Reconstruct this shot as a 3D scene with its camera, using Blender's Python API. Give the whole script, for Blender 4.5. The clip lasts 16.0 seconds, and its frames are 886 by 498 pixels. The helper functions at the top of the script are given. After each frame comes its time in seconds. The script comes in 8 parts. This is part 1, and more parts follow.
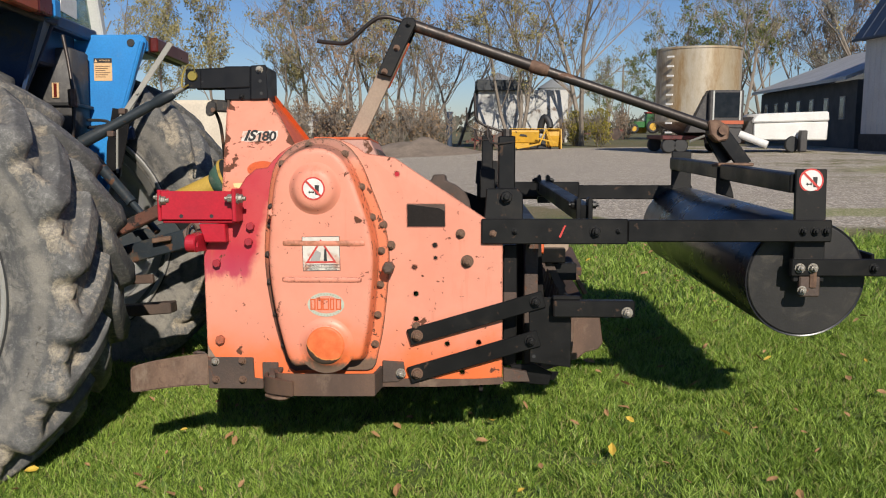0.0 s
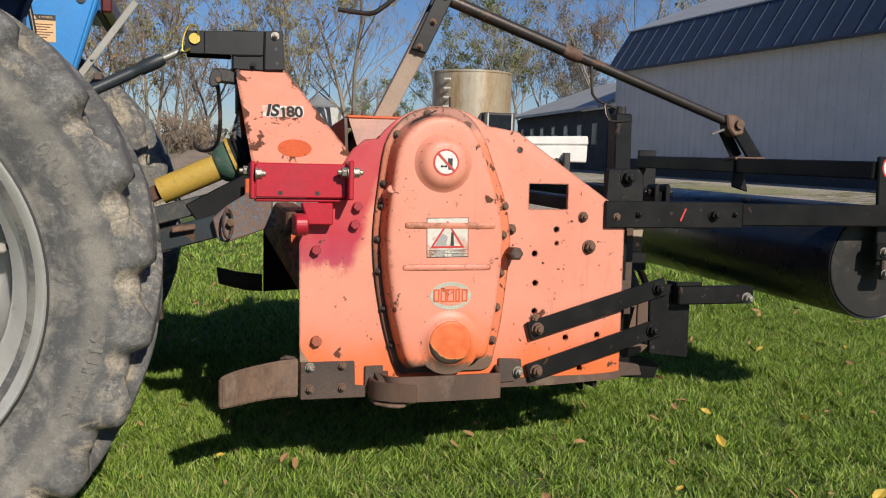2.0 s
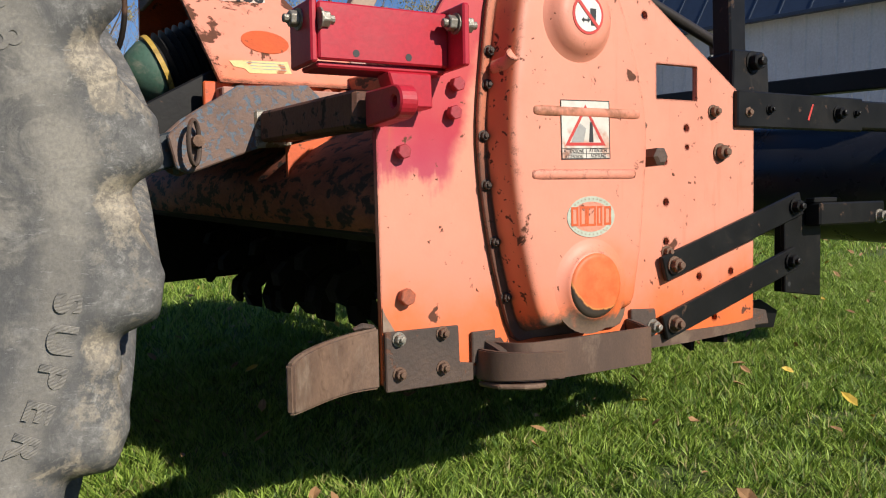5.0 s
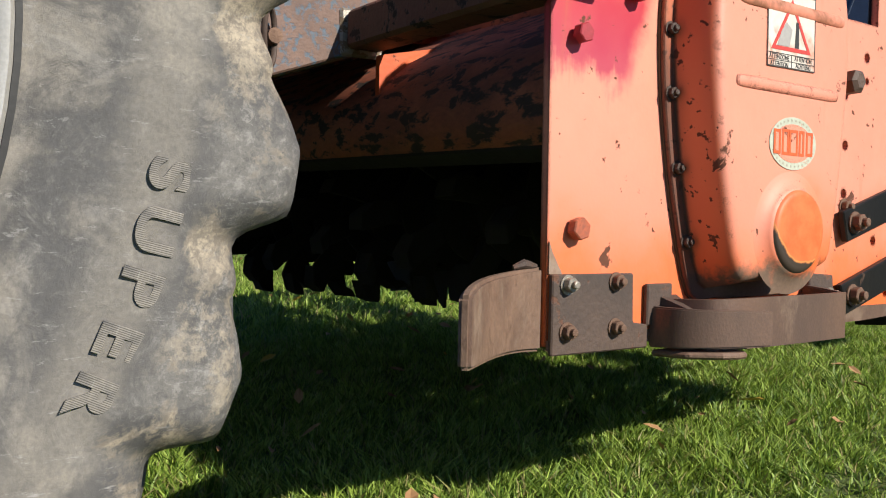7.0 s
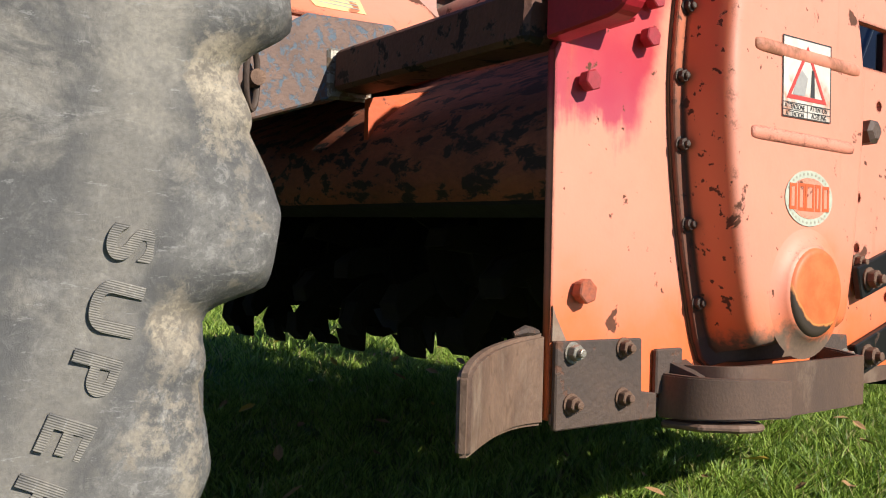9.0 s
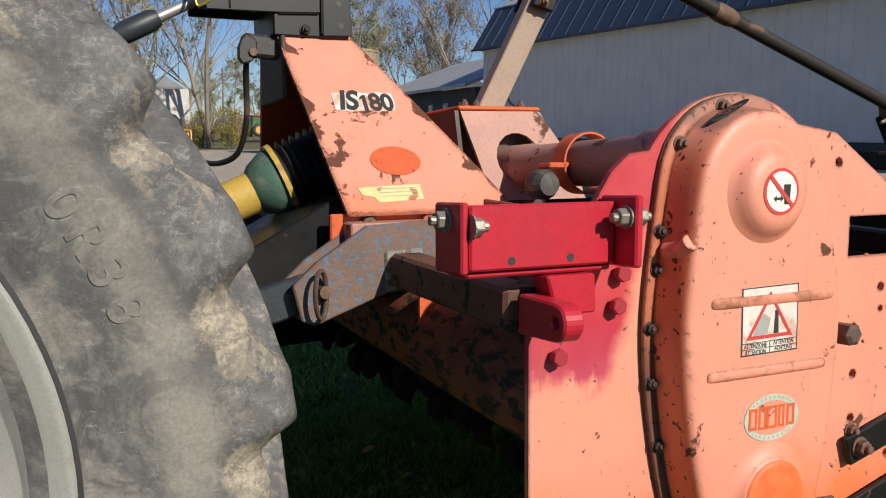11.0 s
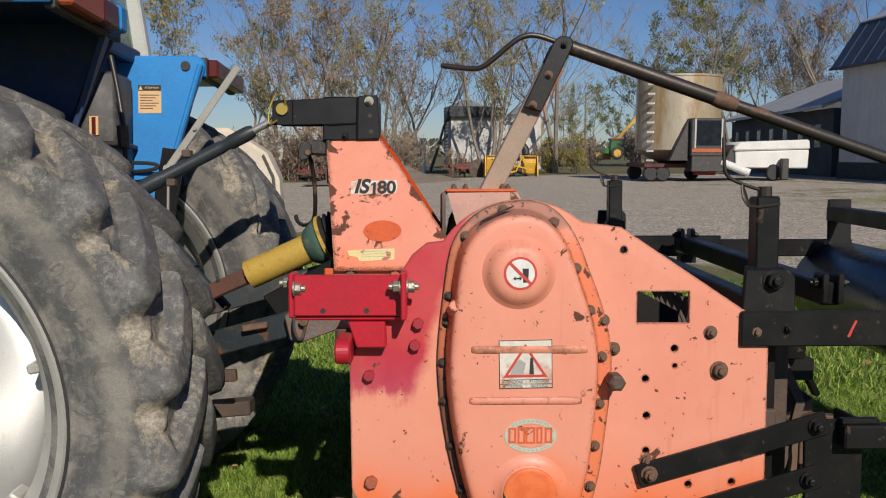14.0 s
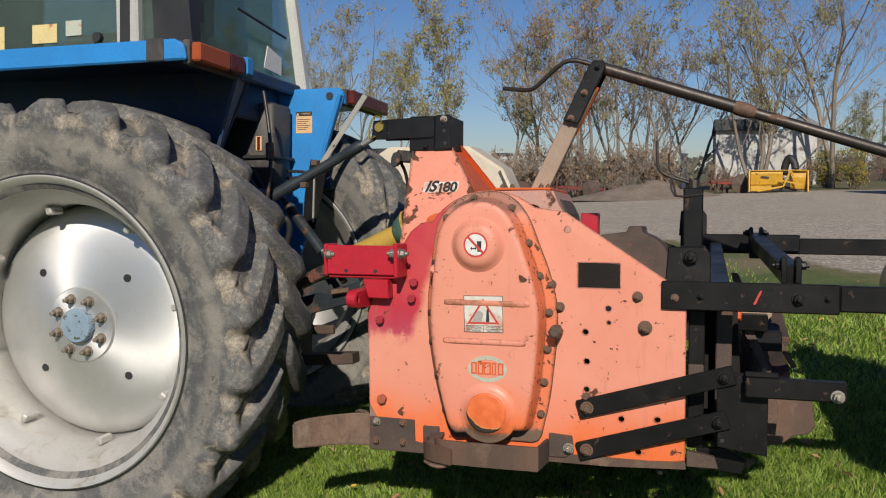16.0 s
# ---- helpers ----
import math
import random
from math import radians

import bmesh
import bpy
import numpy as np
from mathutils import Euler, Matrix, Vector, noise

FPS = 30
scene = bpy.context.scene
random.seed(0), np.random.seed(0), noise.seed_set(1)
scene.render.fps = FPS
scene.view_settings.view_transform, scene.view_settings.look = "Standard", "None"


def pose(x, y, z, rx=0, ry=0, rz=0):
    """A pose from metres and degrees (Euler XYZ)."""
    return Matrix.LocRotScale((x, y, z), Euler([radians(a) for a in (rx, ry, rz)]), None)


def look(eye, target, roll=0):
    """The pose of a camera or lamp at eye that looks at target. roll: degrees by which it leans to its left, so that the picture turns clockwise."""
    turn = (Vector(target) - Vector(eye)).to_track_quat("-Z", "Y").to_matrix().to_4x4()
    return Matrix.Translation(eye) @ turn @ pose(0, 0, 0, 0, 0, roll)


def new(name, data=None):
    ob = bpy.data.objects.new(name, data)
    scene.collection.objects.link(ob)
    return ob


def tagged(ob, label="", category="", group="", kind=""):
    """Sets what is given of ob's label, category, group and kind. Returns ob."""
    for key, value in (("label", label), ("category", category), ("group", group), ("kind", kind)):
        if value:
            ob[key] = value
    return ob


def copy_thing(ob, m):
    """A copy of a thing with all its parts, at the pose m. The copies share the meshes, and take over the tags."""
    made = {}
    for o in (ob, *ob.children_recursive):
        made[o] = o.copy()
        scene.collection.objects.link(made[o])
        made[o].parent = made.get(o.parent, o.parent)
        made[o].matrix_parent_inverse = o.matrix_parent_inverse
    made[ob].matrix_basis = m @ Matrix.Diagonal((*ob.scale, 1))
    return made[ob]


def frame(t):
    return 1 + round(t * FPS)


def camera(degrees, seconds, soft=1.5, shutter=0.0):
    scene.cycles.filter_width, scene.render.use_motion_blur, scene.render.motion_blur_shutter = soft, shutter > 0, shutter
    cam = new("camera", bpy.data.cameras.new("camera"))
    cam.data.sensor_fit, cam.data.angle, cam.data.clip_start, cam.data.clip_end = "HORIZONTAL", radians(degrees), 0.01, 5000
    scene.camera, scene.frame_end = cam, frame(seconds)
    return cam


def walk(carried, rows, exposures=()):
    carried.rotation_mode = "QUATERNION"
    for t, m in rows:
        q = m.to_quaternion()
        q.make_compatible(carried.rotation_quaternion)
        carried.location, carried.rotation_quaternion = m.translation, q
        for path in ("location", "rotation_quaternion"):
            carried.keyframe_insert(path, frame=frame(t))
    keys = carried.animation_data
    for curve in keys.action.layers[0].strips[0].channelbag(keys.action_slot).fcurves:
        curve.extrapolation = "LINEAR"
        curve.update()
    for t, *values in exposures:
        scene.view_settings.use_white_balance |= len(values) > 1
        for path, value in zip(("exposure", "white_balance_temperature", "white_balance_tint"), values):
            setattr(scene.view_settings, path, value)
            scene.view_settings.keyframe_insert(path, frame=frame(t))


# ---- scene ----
cam = camera(54.4, 16.0, soft=1.1)
METRES, EYE, TILT, LEAN, TURN = 5.8, 1.07, -8.0, 0.0, 1.58
ROWS = [
    (0.0, 0.0, 0.0, 0.0, 0.0, 0.0, -0.0),
    (0.5, -0.0481, 0.0095, -0.004, -4.86, 0.25, 0.03),
    (1.0, -0.0865, 0.0298, -0.0076, -8.03, 0.93, -0.17),
    (1.5, -0.1287, 0.0493, -0.0099, -11.58, 1.46, 0.23),
    (2.0, -0.1759, 0.072, -0.0158, -16.46, 1.2, 0.58),
    (2.5, -0.1999, 0.102, -0.0225, -19.96, 1.4, 0.5),
    (3.0, -0.2193, 0.1317, -0.0245, -24.01, 1.41, 1.28),
    (5.5, -0.2477, 0.2746, -0.0503, -34.06, 2.51, 4.86),
    (6.0, -0.25, 0.2937, -0.0556, -35.2, 3.24, 4.59),
    (6.5, -0.2493, 0.311, -0.0626, -36.08, 3.2, 3.18),
    (7.0, -0.2543, 0.335, -0.0636, -36.71, 3.67, 2.82),
    (7.5, -0.2517, 0.351, -0.0593, -37.4, 4.74, 3.16),
    (8.0, -0.2447, 0.3547, -0.0598, -38.29, 5.93, 1.89),
    (8.5, -0.2441, 0.3553, -0.0605, -38.44, 6.33, 1.67),
    (9.0, -0.247, 0.3475, -0.0563, -37.79, 5.71, 2.48),
    (9.5, -0.2546, 0.3252, -0.0434, -36.15, 4.22, 3.22),
    (10.0, -0.2563, 0.309, -0.0223, -33.85, 2.48, 2.92),
    (12.5, -0.1774, 0.2258, 0.0534, -12.93, -2.29, 2.97),
    (13.0, -0.1549, 0.2022, 0.0481, -8.99, -1.94, 1.68),
    (13.5, -0.1294, 0.1719, 0.044, -4.78, 0.06, 0.72),
    (14.0, -0.1074, 0.1319, 0.0307, -2.6, 1.65, 0.24),
    (14.5, -0.0778, 0.1052, 0.0219, 3.01, 1.55, -1.07),
    (15.0, -0.0428, 0.0815, 0.0188, 8.11, 1.83, -0.68),
    (15.5, -0.0098, 0.0534, 0.0139, 10.12, 2.42, -0.39),
    (16.0, 0.028, 0.0371, 0.0096, 15.27, 2.6, -1.58),
]
walk(cam, [(t, pose(0, 0, EYE, TILT, LEAN, TURN) @ pose(METRES * x, METRES * y, METRES * z, 90 + pitch, roll, yaw)) for t, x, y, z, yaw, pitch, roll in ROWS],
     exposures=[(0.0, 0.09), (1.5, 0.09), (2.0, 0.04), (3.0, 0.08), (5.5, 0.26), (6.5, 0.34), (7.5, 0.50), (9.0, 0.50), (10.0, 0.34), (12.5, -0.10), (13.0, -0.18), (14.0, -0.17), (16.0, -0.15)])

# ---- light ----
SUN_WAY = Vector((-0.40, 1.50, -1.0)).normalized()
world = bpy.data.worlds.new("world")
scene.world = world
world.use_nodes = True
wn = world.node_tree
sky = wn.nodes.new("ShaderNodeTexSky")
sky.sky_type, sky.sun_disc = "NISHITA", False
sky.sun_elevation, sky.sun_rotation = math.asin(-SUN_WAY.z), math.atan2(-SUN_WAY.x, -SUN_WAY.y)
sky.air_density, sky.dust_density, sky.ozone_density = 1.0, 0.15, 3.0
rich = wn.nodes.new("ShaderNodeHueSaturation")
rich.inputs["Saturation"].default_value = 1.12
wn.links.new(sky.outputs[0], rich.inputs["Color"])
cool = wn.nodes.new("ShaderNodeMix")
cool.data_type, cool.blend_type = "RGBA", "MULTIPLY"
cool.inputs[0].default_value = 1.0
cool.inputs[7].default_value = (0.75, 0.84, 1.09, 1)
wn.links.new(rich.outputs[0], cool.inputs[6])
wn.links.new(cool.outputs[2], wn.nodes["Background"].inputs[0])
wn.nodes["Background"].inputs[1].default_value = 0.068
sun = new("sun", bpy.data.lights.new("sun", "SUN"))
sun.data.energy, sun.data.angle, sun.data.color = 4.9, radians(0.55), (1.0, 0.925, 0.81)
sun.matrix_world = look((6, -16, 12), Vector((6, -16, 12)) + SUN_WAY)

# ---- materials ----


def nodes_of(name):
    m = bpy.data.materials.new(name)
    m.use_nodes = True
    t = m.node_tree
    return m, t, t.nodes["Principled BSDF"]


def add(t, kind, **kw):
    n = t.nodes.new(kind)
    for k, v in kw.items():
        n.inputs[k.replace("_", " ")].default_value = v
    return n


def mixed(t, fac, a, b, mode="MIX"):
    n = t.nodes.new("ShaderNodeMix")
    n.data_type, n.blend_type = "RGBA", mode
    for i, v in ((0, fac), (6, a), (7, b)):
        if hasattr(v, "is_output"):
            t.links.new(v, n.inputs[i])
        else:
            n.inputs[i].default_value = v if i == 0 else (*v, 1)[:4]
    return n.outputs[2]


def ramp(t, src, lo, hi, a=0.0, b=1.0):
    n = t.nodes.new("ShaderNodeMapRange")
    n.interpolation_type = "SMOOTHSTEP"
    t.links.new(src, n.inputs[0])
    for i, v in ((1, lo), (2, hi), (3, a), (4, b)):
        n.inputs[i].default_value = v
    return n.outputs[0]


def noise_of(t, vec, scale, detail=4.0, rough=0.55, dist=0.0):
    n = add(t, "ShaderNodeTexNoise", Scale=scale, Detail=detail, Roughness=rough, Distortion=dist)
    t.links.new(vec, n.inputs["Vector"])
    return n.outputs["Fac"]


def calc(t, op, a, b=0.0):
    n = t.nodes.new("ShaderNodeMath")
    n.operation = op
    for i, v in ((0, a), (1, b)):
        if hasattr(v, "is_output"):
            t.links.new(v, n.inputs[i])
        else:
            n.inputs[i].default_value = v
    return n.outputs[0]


def surface(name, col, col2=None, rough=0.5, metal=0.0, spots=None, spot_at=0.66, spot_scale=22.0, spot_soft=0.03,
            dust=None, dust_at=0.5, grain=140.0, bump=0.12, scale=5.0, rough2=None, coat=0.0, stretch=None, generated=False):
    """Painted, rusty or plain stuff: two colours over a broad noise, a fine grain, sharp spots of wear and soft dust."""
    m, t, p = nodes_of(name)
    tc = t.nodes.new("ShaderNodeTexCoord")
    vec = tc.outputs["Object"]
    if stretch:
        mp = t.nodes.new("ShaderNodeMapping")
        mp.inputs["Scale"].default_value = stretch
        t.links.new(vec, mp.inputs[0])
        vec = mp.outputs[0]
    col2 = col2 or tuple(c * 0.75 for c in col)
    n1 = noise_of(t, vec, scale, 5.0, 0.6)
    n2 = noise_of(t, vec, grain, 3.0, 0.6)
    c = mixed(t, ramp(t, n1, 0.3, 0.7), col, col2)
    c = mixed(t, ramp(t, n2, 0.25, 0.75, 0.0, 0.35), c, tuple(x * 0.6 for x in col2))
    r = ramp(t, n1, 0.3, 0.7, rough, rough2 if rough2 is not None else min(1.0, rough + 0.12))
    h = n2
    if dust:
        d = ramp(t, noise_of(t, vec, scale * 2.2, 6.0, 0.7, 0.6), dust_at - 0.12, dust_at + 0.12)
        c = mixed(t, d, c, dust)
        r = calc(t, "MAXIMUM", r, calc(t, "MULTIPLY", d, 0.85))
    mask = None
    if spots:
        s = ramp(t, noise_of(t, vec, spot_scale, 6.0, 0.65, 0.3), spot_at - spot_soft, spot_at + spot_soft)
        mask = s
        sc = mixed(t, n2, spots, tuple(x * 0.5 for x in spots))
        c = mixed(t, s, c, sc)
        r = calc(t, "MAXIMUM", r, calc(t, "MULTIPLY", s, 0.85))
        h = calc(t, "SUBTRACT", n2, calc(t, "MULTIPLY", s, 0.9))
    t.links.new(c, p.inputs["Base Color"])
    t.links.new(r, p.inputs["Roughness"])
    if metal and mask is not None:
        t.links.new(calc(t, "MULTIPLY", calc(t, "SUBTRACT", 1.0, mask), metal), p.inputs["Metallic"])
    else:
        p.inputs["Metallic"].default_value = metal
    p.inputs["Coat Weight"].default_value = coat
    if bump:
        b = add(t, "ShaderNodeBump", Strength=bump, Distance=0.004)
        t.links.new(h, b.inputs["Height"])
        t.links.new(b.outputs[0], p.inputs["Normal"])
    return m


def faded_orange(name, low=-0.495, band=0.10, rust_at=0.665, spray=False, fleck=0.69, chip=24.0, edge=0.007, soil=None, leaning=False):
    """Orange enamel bleached to salmon, fresher towards the bottom edge, with chips down to rust."""
    m, t, p = nodes_of(name)
    tc = t.nodes.new("ShaderNodeTexCoord")
    vec = tc.outputs["Object"]
    sep = t.nodes.new("ShaderNodeSeparateXYZ")
    t.links.new(vec, sep.inputs[0])
    n1 = noise_of(t, vec, 6.0, 5.0, 0.6)
    n2 = noise_of(t, vec, 160.0, 3.0, 0.6)
    zz = calc(t, "ADD", sep.outputs[2], calc(t, "MULTIPLY", calc(t, "SUBTRACT", n1, 0.5), 0.30))
    fresh = ramp(t, zz, low - band, low + band, 1.0, 0.0)
    pale = mixed(t, ramp(t, n1, 0.25, 0.75), (0.735, 0.298, 0.204), (0.69, 0.250, 0.165))
    c = mixed(t, fresh, pale, (0.76, 0.155, 0.04))
    if spray:
        # red overspray round the bracket corner, with a soft ragged edge
        drip = t.nodes.new("ShaderNodeMapping")
        drip.inputs["Scale"].default_value = (34.0, 34.0, 4.0)
        t.links.new(vec, drip.inputs[0])
        run = calc(t, "MULTIPLY", calc(t, "SUBTRACT", noise_of(t, drip.outputs[0], 1.0, 4.0, 0.6), 0.5), 0.11)
        wob = calc(t, "MULTIPLY", calc(t, "SUBTRACT", noise_of(t, vec, 18.0, 4.0, 0.6), 0.5), 0.10)
        low_edge = ramp(t, calc(t, "ADD", sep.outputs[2], calc(t, "ADD", run, wob)), -0.308, -0.266)
        u = calc(t, "ADD", calc(t, "SUBTRACT", sep.outputs[0], calc(t, "MULTIPLY", sep.outputs[2], 0.32)), calc(t, "MULTIPLY", wob, 0.5))
        red = calc(t, "MULTIPLY", low_edge, ramp(t, u, -0.604, -0.568, 1.0, 0.0))
        c = mixed(t, calc(t, "MULTIPLY", red, ramp(t, n1, 0.3, 0.7, 1.0, 0.86)), c, mixed(t, ramp(t, sep.outputs[2], -0.30, -0.16), (0.43, 0.045, 0.085), (0.47, 0.022, 0.042)))
    # long runs of dirt
    mp = t.nodes.new("ShaderNodeMapping")
    mp.inputs["Scale"].default_value = (26.0, 26.0, 2.2)
    t.links.new(vec, mp.inputs[0])
    runs = ramp(t, noise_of(t, mp.outputs[0], 1.0, 4.0, 0.6), 0.60, 0.78, 0.0, 0.42)
    c = mixed(t, runs, c, (0.42, 0.13, 0.055))
    chips = noise_of(t, vec, chip, 7.0, 0.62, 0.4)
    if leaning:
        # chips gather along the two sloping edges
        a = calc(t, "ADD", calc(t, "SUBTRACT", sep.outputs[0], calc(t, "MULTIPLY", sep.outputs[2], -0.141)), 0.912)
        b = calc(t, "SUBTRACT", calc(t, "MULTIPLY", sep.outputs[2], -0.668), calc(t, "ADD", sep.outputs[0], 0.562))
        chips = calc(t, "ADD", chips, ramp(t, calc(t, "MINIMUM", a, b), 0.0, 0.040, 0.11, 0.0))
    s = ramp(t, chips, rust_at - 0.02, rust_at + 0.02)
    fl = noise_of(t, vec, 62.0, 4.0, 0.6)
    if soil is not None:
        out = calc(t, "ADD", sep.outputs[1], calc(t, "MULTIPLY", calc(t, "MINIMUM", sep.outputs[2], 0.0), 0.042))
        fl = calc(t, "ADD", fl, ramp(t, out, -0.0755, -0.066, -0.03, 0.045))
    s2 = ramp(t, fl, fleck - 0.012, fleck + 0.012)
    bev = t.nodes.new("ShaderNodeBevel")
    bev.samples = 3
    bev.inputs["Radius"].default_value = edge
    geo = t.nodes.new("ShaderNodeNewGeometry")
    dot = t.nodes.new("ShaderNodeVectorMath")
    dot.operation = "DOT_PRODUCT"
    t.links.new(bev.outputs[0], dot.inputs[0])
    t.links.new(geo.outputs["Normal"], dot.inputs[1])
    worn = ramp(t, calc(t, "ADD", calc(t, "SUBTRACT", 1.0, dot.outputs["Value"]), calc(t, "MULTIPLY", calc(t, "SUBTRACT", noise_of(t, vec, 38.0, 6.0, 0.7), 0.54), 0.6)), 0.03, 0.07)
    worn = calc(t, "MULTIPLY", worn, ramp(t, dot.outputs["Value"], 0.985, 0.997, 1.0, 0.0))
    mask = calc(t, "MAXIMUM", calc(t, "MAXIMUM", s, s2), worn)
    c = mixed(t, mask, c, mixed(t, n2, (0.16, 0.05, 0.022), (0.06, 0.025, 0.014)))
    if soil is not None:
        # soil caked along the lower rim, thrown up unevenly
        splash = calc(t, "ADD", sep.outputs[2], calc(t, "MULTIPLY", calc(t, "SUBTRACT", noise_of(t, vec, 19.0, 6.0, 0.7), 0.5), 0.10))
        k = ramp(t, splash, soil - 0.016, soil + 0.014, 1.0, 0.0)
        c = mixed(t, k, c, mixed(t, n2, (0.20, 0.13, 0.085), (0.10, 0.065, 0.045)))
        mask = calc(t, "MAXIMUM", mask, k)
        # the side wall, turned from the sun, has kept its orange
        kept = calc(t, "MULTIPLY", ramp(t, out, -0.074, -0.066), ramp(t, sep.outputs[2], 0.02, 0.10, 0.75, 0.0))
        c = mixed(t, calc(t, "MULTIPLY", kept, calc(t, "SUBTRACT", 1.0, mask)), c, (0.66, 0.155, 0.05))
        # wall's shade painted dark on the front half of the bolted rim
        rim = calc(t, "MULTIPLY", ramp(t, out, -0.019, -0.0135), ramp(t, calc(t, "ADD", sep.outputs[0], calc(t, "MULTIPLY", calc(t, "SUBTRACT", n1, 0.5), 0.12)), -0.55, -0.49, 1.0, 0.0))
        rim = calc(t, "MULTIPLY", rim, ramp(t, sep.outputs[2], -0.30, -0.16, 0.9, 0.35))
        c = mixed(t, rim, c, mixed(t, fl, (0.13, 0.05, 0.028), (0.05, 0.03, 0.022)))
        # greasy brown dirt lying on the crown of the case
        top = calc(t, "ADD", sep.outputs[2], calc(t, "MULTIPLY", calc(t, "SUBTRACT", n1, 0.5), 0.10))
        k2 = calc(t, "MULTIPLY", ramp(t, top, 0.070, 0.092), ramp(t, sep.outputs[1], -0.0745, -0.067))
        c = mixed(t, calc(t, "MULTIPLY", k2, 0.6), c, mixed(t, fl, (0.24, 0.13, 0.085), (0.10, 0.065, 0.05)))
    t.links.new(c, p.inputs["Base Color"])
    t.links.new(calc(t, "MAXIMUM", ramp(t, n1, 0.3, 0.7, 0.42, 0.6), calc(t, "MULTIPLY", mask, 0.85)), p.inputs["Roughness"])
    b = add(t, "ShaderNodeBump", Strength=0.18, Distance=0.003)
    t.links.new(calc(t, "SUBTRACT", calc(t, "ADD", calc(t, "MULTIPLY", n2, 0.35), n1), calc(t, "MULTIPLY", mask, 0.5)), b.inputs["Height"])
    t.links.new(b.outputs[0], p.inputs["Normal"])
    return m


RUST = (0.13, 0.048, 0.022)
ORANGE = faded_orange("faded_orange_enamel")
ORANGE_PLATE = faded_orange("faded_orange_enamel_with_red_overspray", spray=True)
ORANGE_TOWER = faded_orange("chipped_orange_enamel", low=-0.06, band=0.12, rust_at=0.612, edge=0.020, chip=15.0, fleck=0.71, leaning=True)
ORANGE_CASE = faded_orange("oily_chipped_enamel_with_rim_shade", rust_at=0.675, fleck=0.665, edge=0.010, soil=-0.536)
RIB_PAINT = surface("soiled_rib_enamel", (0.72, 0.28, 0.18), (0.66, 0.235, 0.145), 0.5, spots=(0.34, 0.14, 0.07), spot_at=0.53, spot_scale=11, spot_soft=0.09, bump=0.1)
FRESH_ORANGE = surface("orange_enamel", (0.72, 0.13, 0.03), (0.58, 0.10, 0.03), 0.45, spots=RUST, spot_at=0.64)
DULL_ORANGE = surface("weathered_orange_enamel", (0.50, 0.235, 0.165), (0.40, 0.235, 0.195), 0.55, spots=RUST, spot_at=0.62, spot_scale=14)
HOOD_RUST = surface("rusted_orange_hood", (0.40, 0.105, 0.048), (0.17, 0.058, 0.036), 0.7, spots=(0.050, 0.030, 0.024), spot_at=0.535, spot_scale=24, spot_soft=0.035, dust=(0.34, 0.105, 0.052), dust_at=0.60, stretch=(1.3, 0.7, 1.6), scale=5, grain=110, bump=0.3)
RED = surface("red_enamel", (0.50, 0.018, 0.035), (0.42, 0.014, 0.03), 0.34, spots=(0.18, 0.05, 0.04), spot_at=0.74, spot_scale=30, bump=0.05, scale=9)
BLACK = surface("black_enamel", (0.0075, 0.0075, 0.008), (0.012, 0.0115, 0.011), 0.34, spots=(0.085, 0.052, 0.036), spot_at=0.655, spot_scale=34, dust=(0.021, 0.018, 0.015), dust_at=0.64, bump=0.06, rough2=0.52)
BLACK.node_tree.nodes["Principled BSDF"].inputs["Specular IOR Level"].default_value = 0.24
BLACK_NEW = surface("fresh_black_enamel", (0.005, 0.005, 0.006), (0.008, 0.008, 0.009), 0.36, spots=(0.10, 0.095, 0.09), spot_at=0.70, spot_scale=26, bump=0.02)
BLACK_NEW.node_tree.nodes["Principled BSDF"].inputs["Specular IOR Level"].default_value = 0.32
PIN_STEEL = surface("dull_pin_steel", (0.30, 0.26, 0.21), (0.20, 0.165, 0.13), 0.42, metal=0.5, grain=300, scale=30)
ROLLER_BLACK = surface("black_roller_steel", (0.016, 0.017, 0.020), (0.03, 0.03, 0.033), 0.24, dust=(0.075, 0.068, 0.055), dust_at=0.68, bump=0.08, rough2=0.36)
PACKED_SOIL = surface("packed_brown_soil", (0.15, 0.098, 0.064), (0.09, 0.06, 0.042), 0.95, grain=70, bump=0.5, scale=20)
ROLLER_END = surface("dusty_black_plate", (0.020, 0.019, 0.019), (0.032, 0.029, 0.027), 0.5, dust=(0.06, 0.053, 0.043), dust_at=0.62)
BROWN_STEEL = surface("worn_brown_steel", (0.155, 0.090, 0.060), (0.088, 0.054, 0.039), 0.55, spots=(0.225, 0.15, 0.105), spot_at=0.61, spot_scale=9, spot_soft=0.07, grain=220, bump=0.12, rough2=0.66, stretch=(1.6, 1.6, 1.0))
BARE_STEEL = surface("rubbed_bare_steel", (0.42, 0.33, 0.26), (0.30, 0.20, 0.14), 0.45, metal=0.4, grain=200, scale=30)
WORN_SKID = surface("ground_worn_skid_steel", (0.215, 0.135, 0.092), (0.135, 0.082, 0.056), 0.6, spots=(0.30, 0.215, 0.155), spot_at=0.58, spot_scale=7, spot_soft=0.10, dust=(0.10, 0.058, 0.038), dust_at=0.62, grain=160, bump=0.25, rough2=0.72, scale=14, stretch=(1.5, 1.5, 1.0))
DARK_RUST = surface("dark_rusty_plate", (0.115, 0.072, 0.052), (0.062, 0.045, 0.037), 0.6, spots=(0.16, 0.075, 0.045), spot_at=0.62, spot_scale=24, bump=0.3)
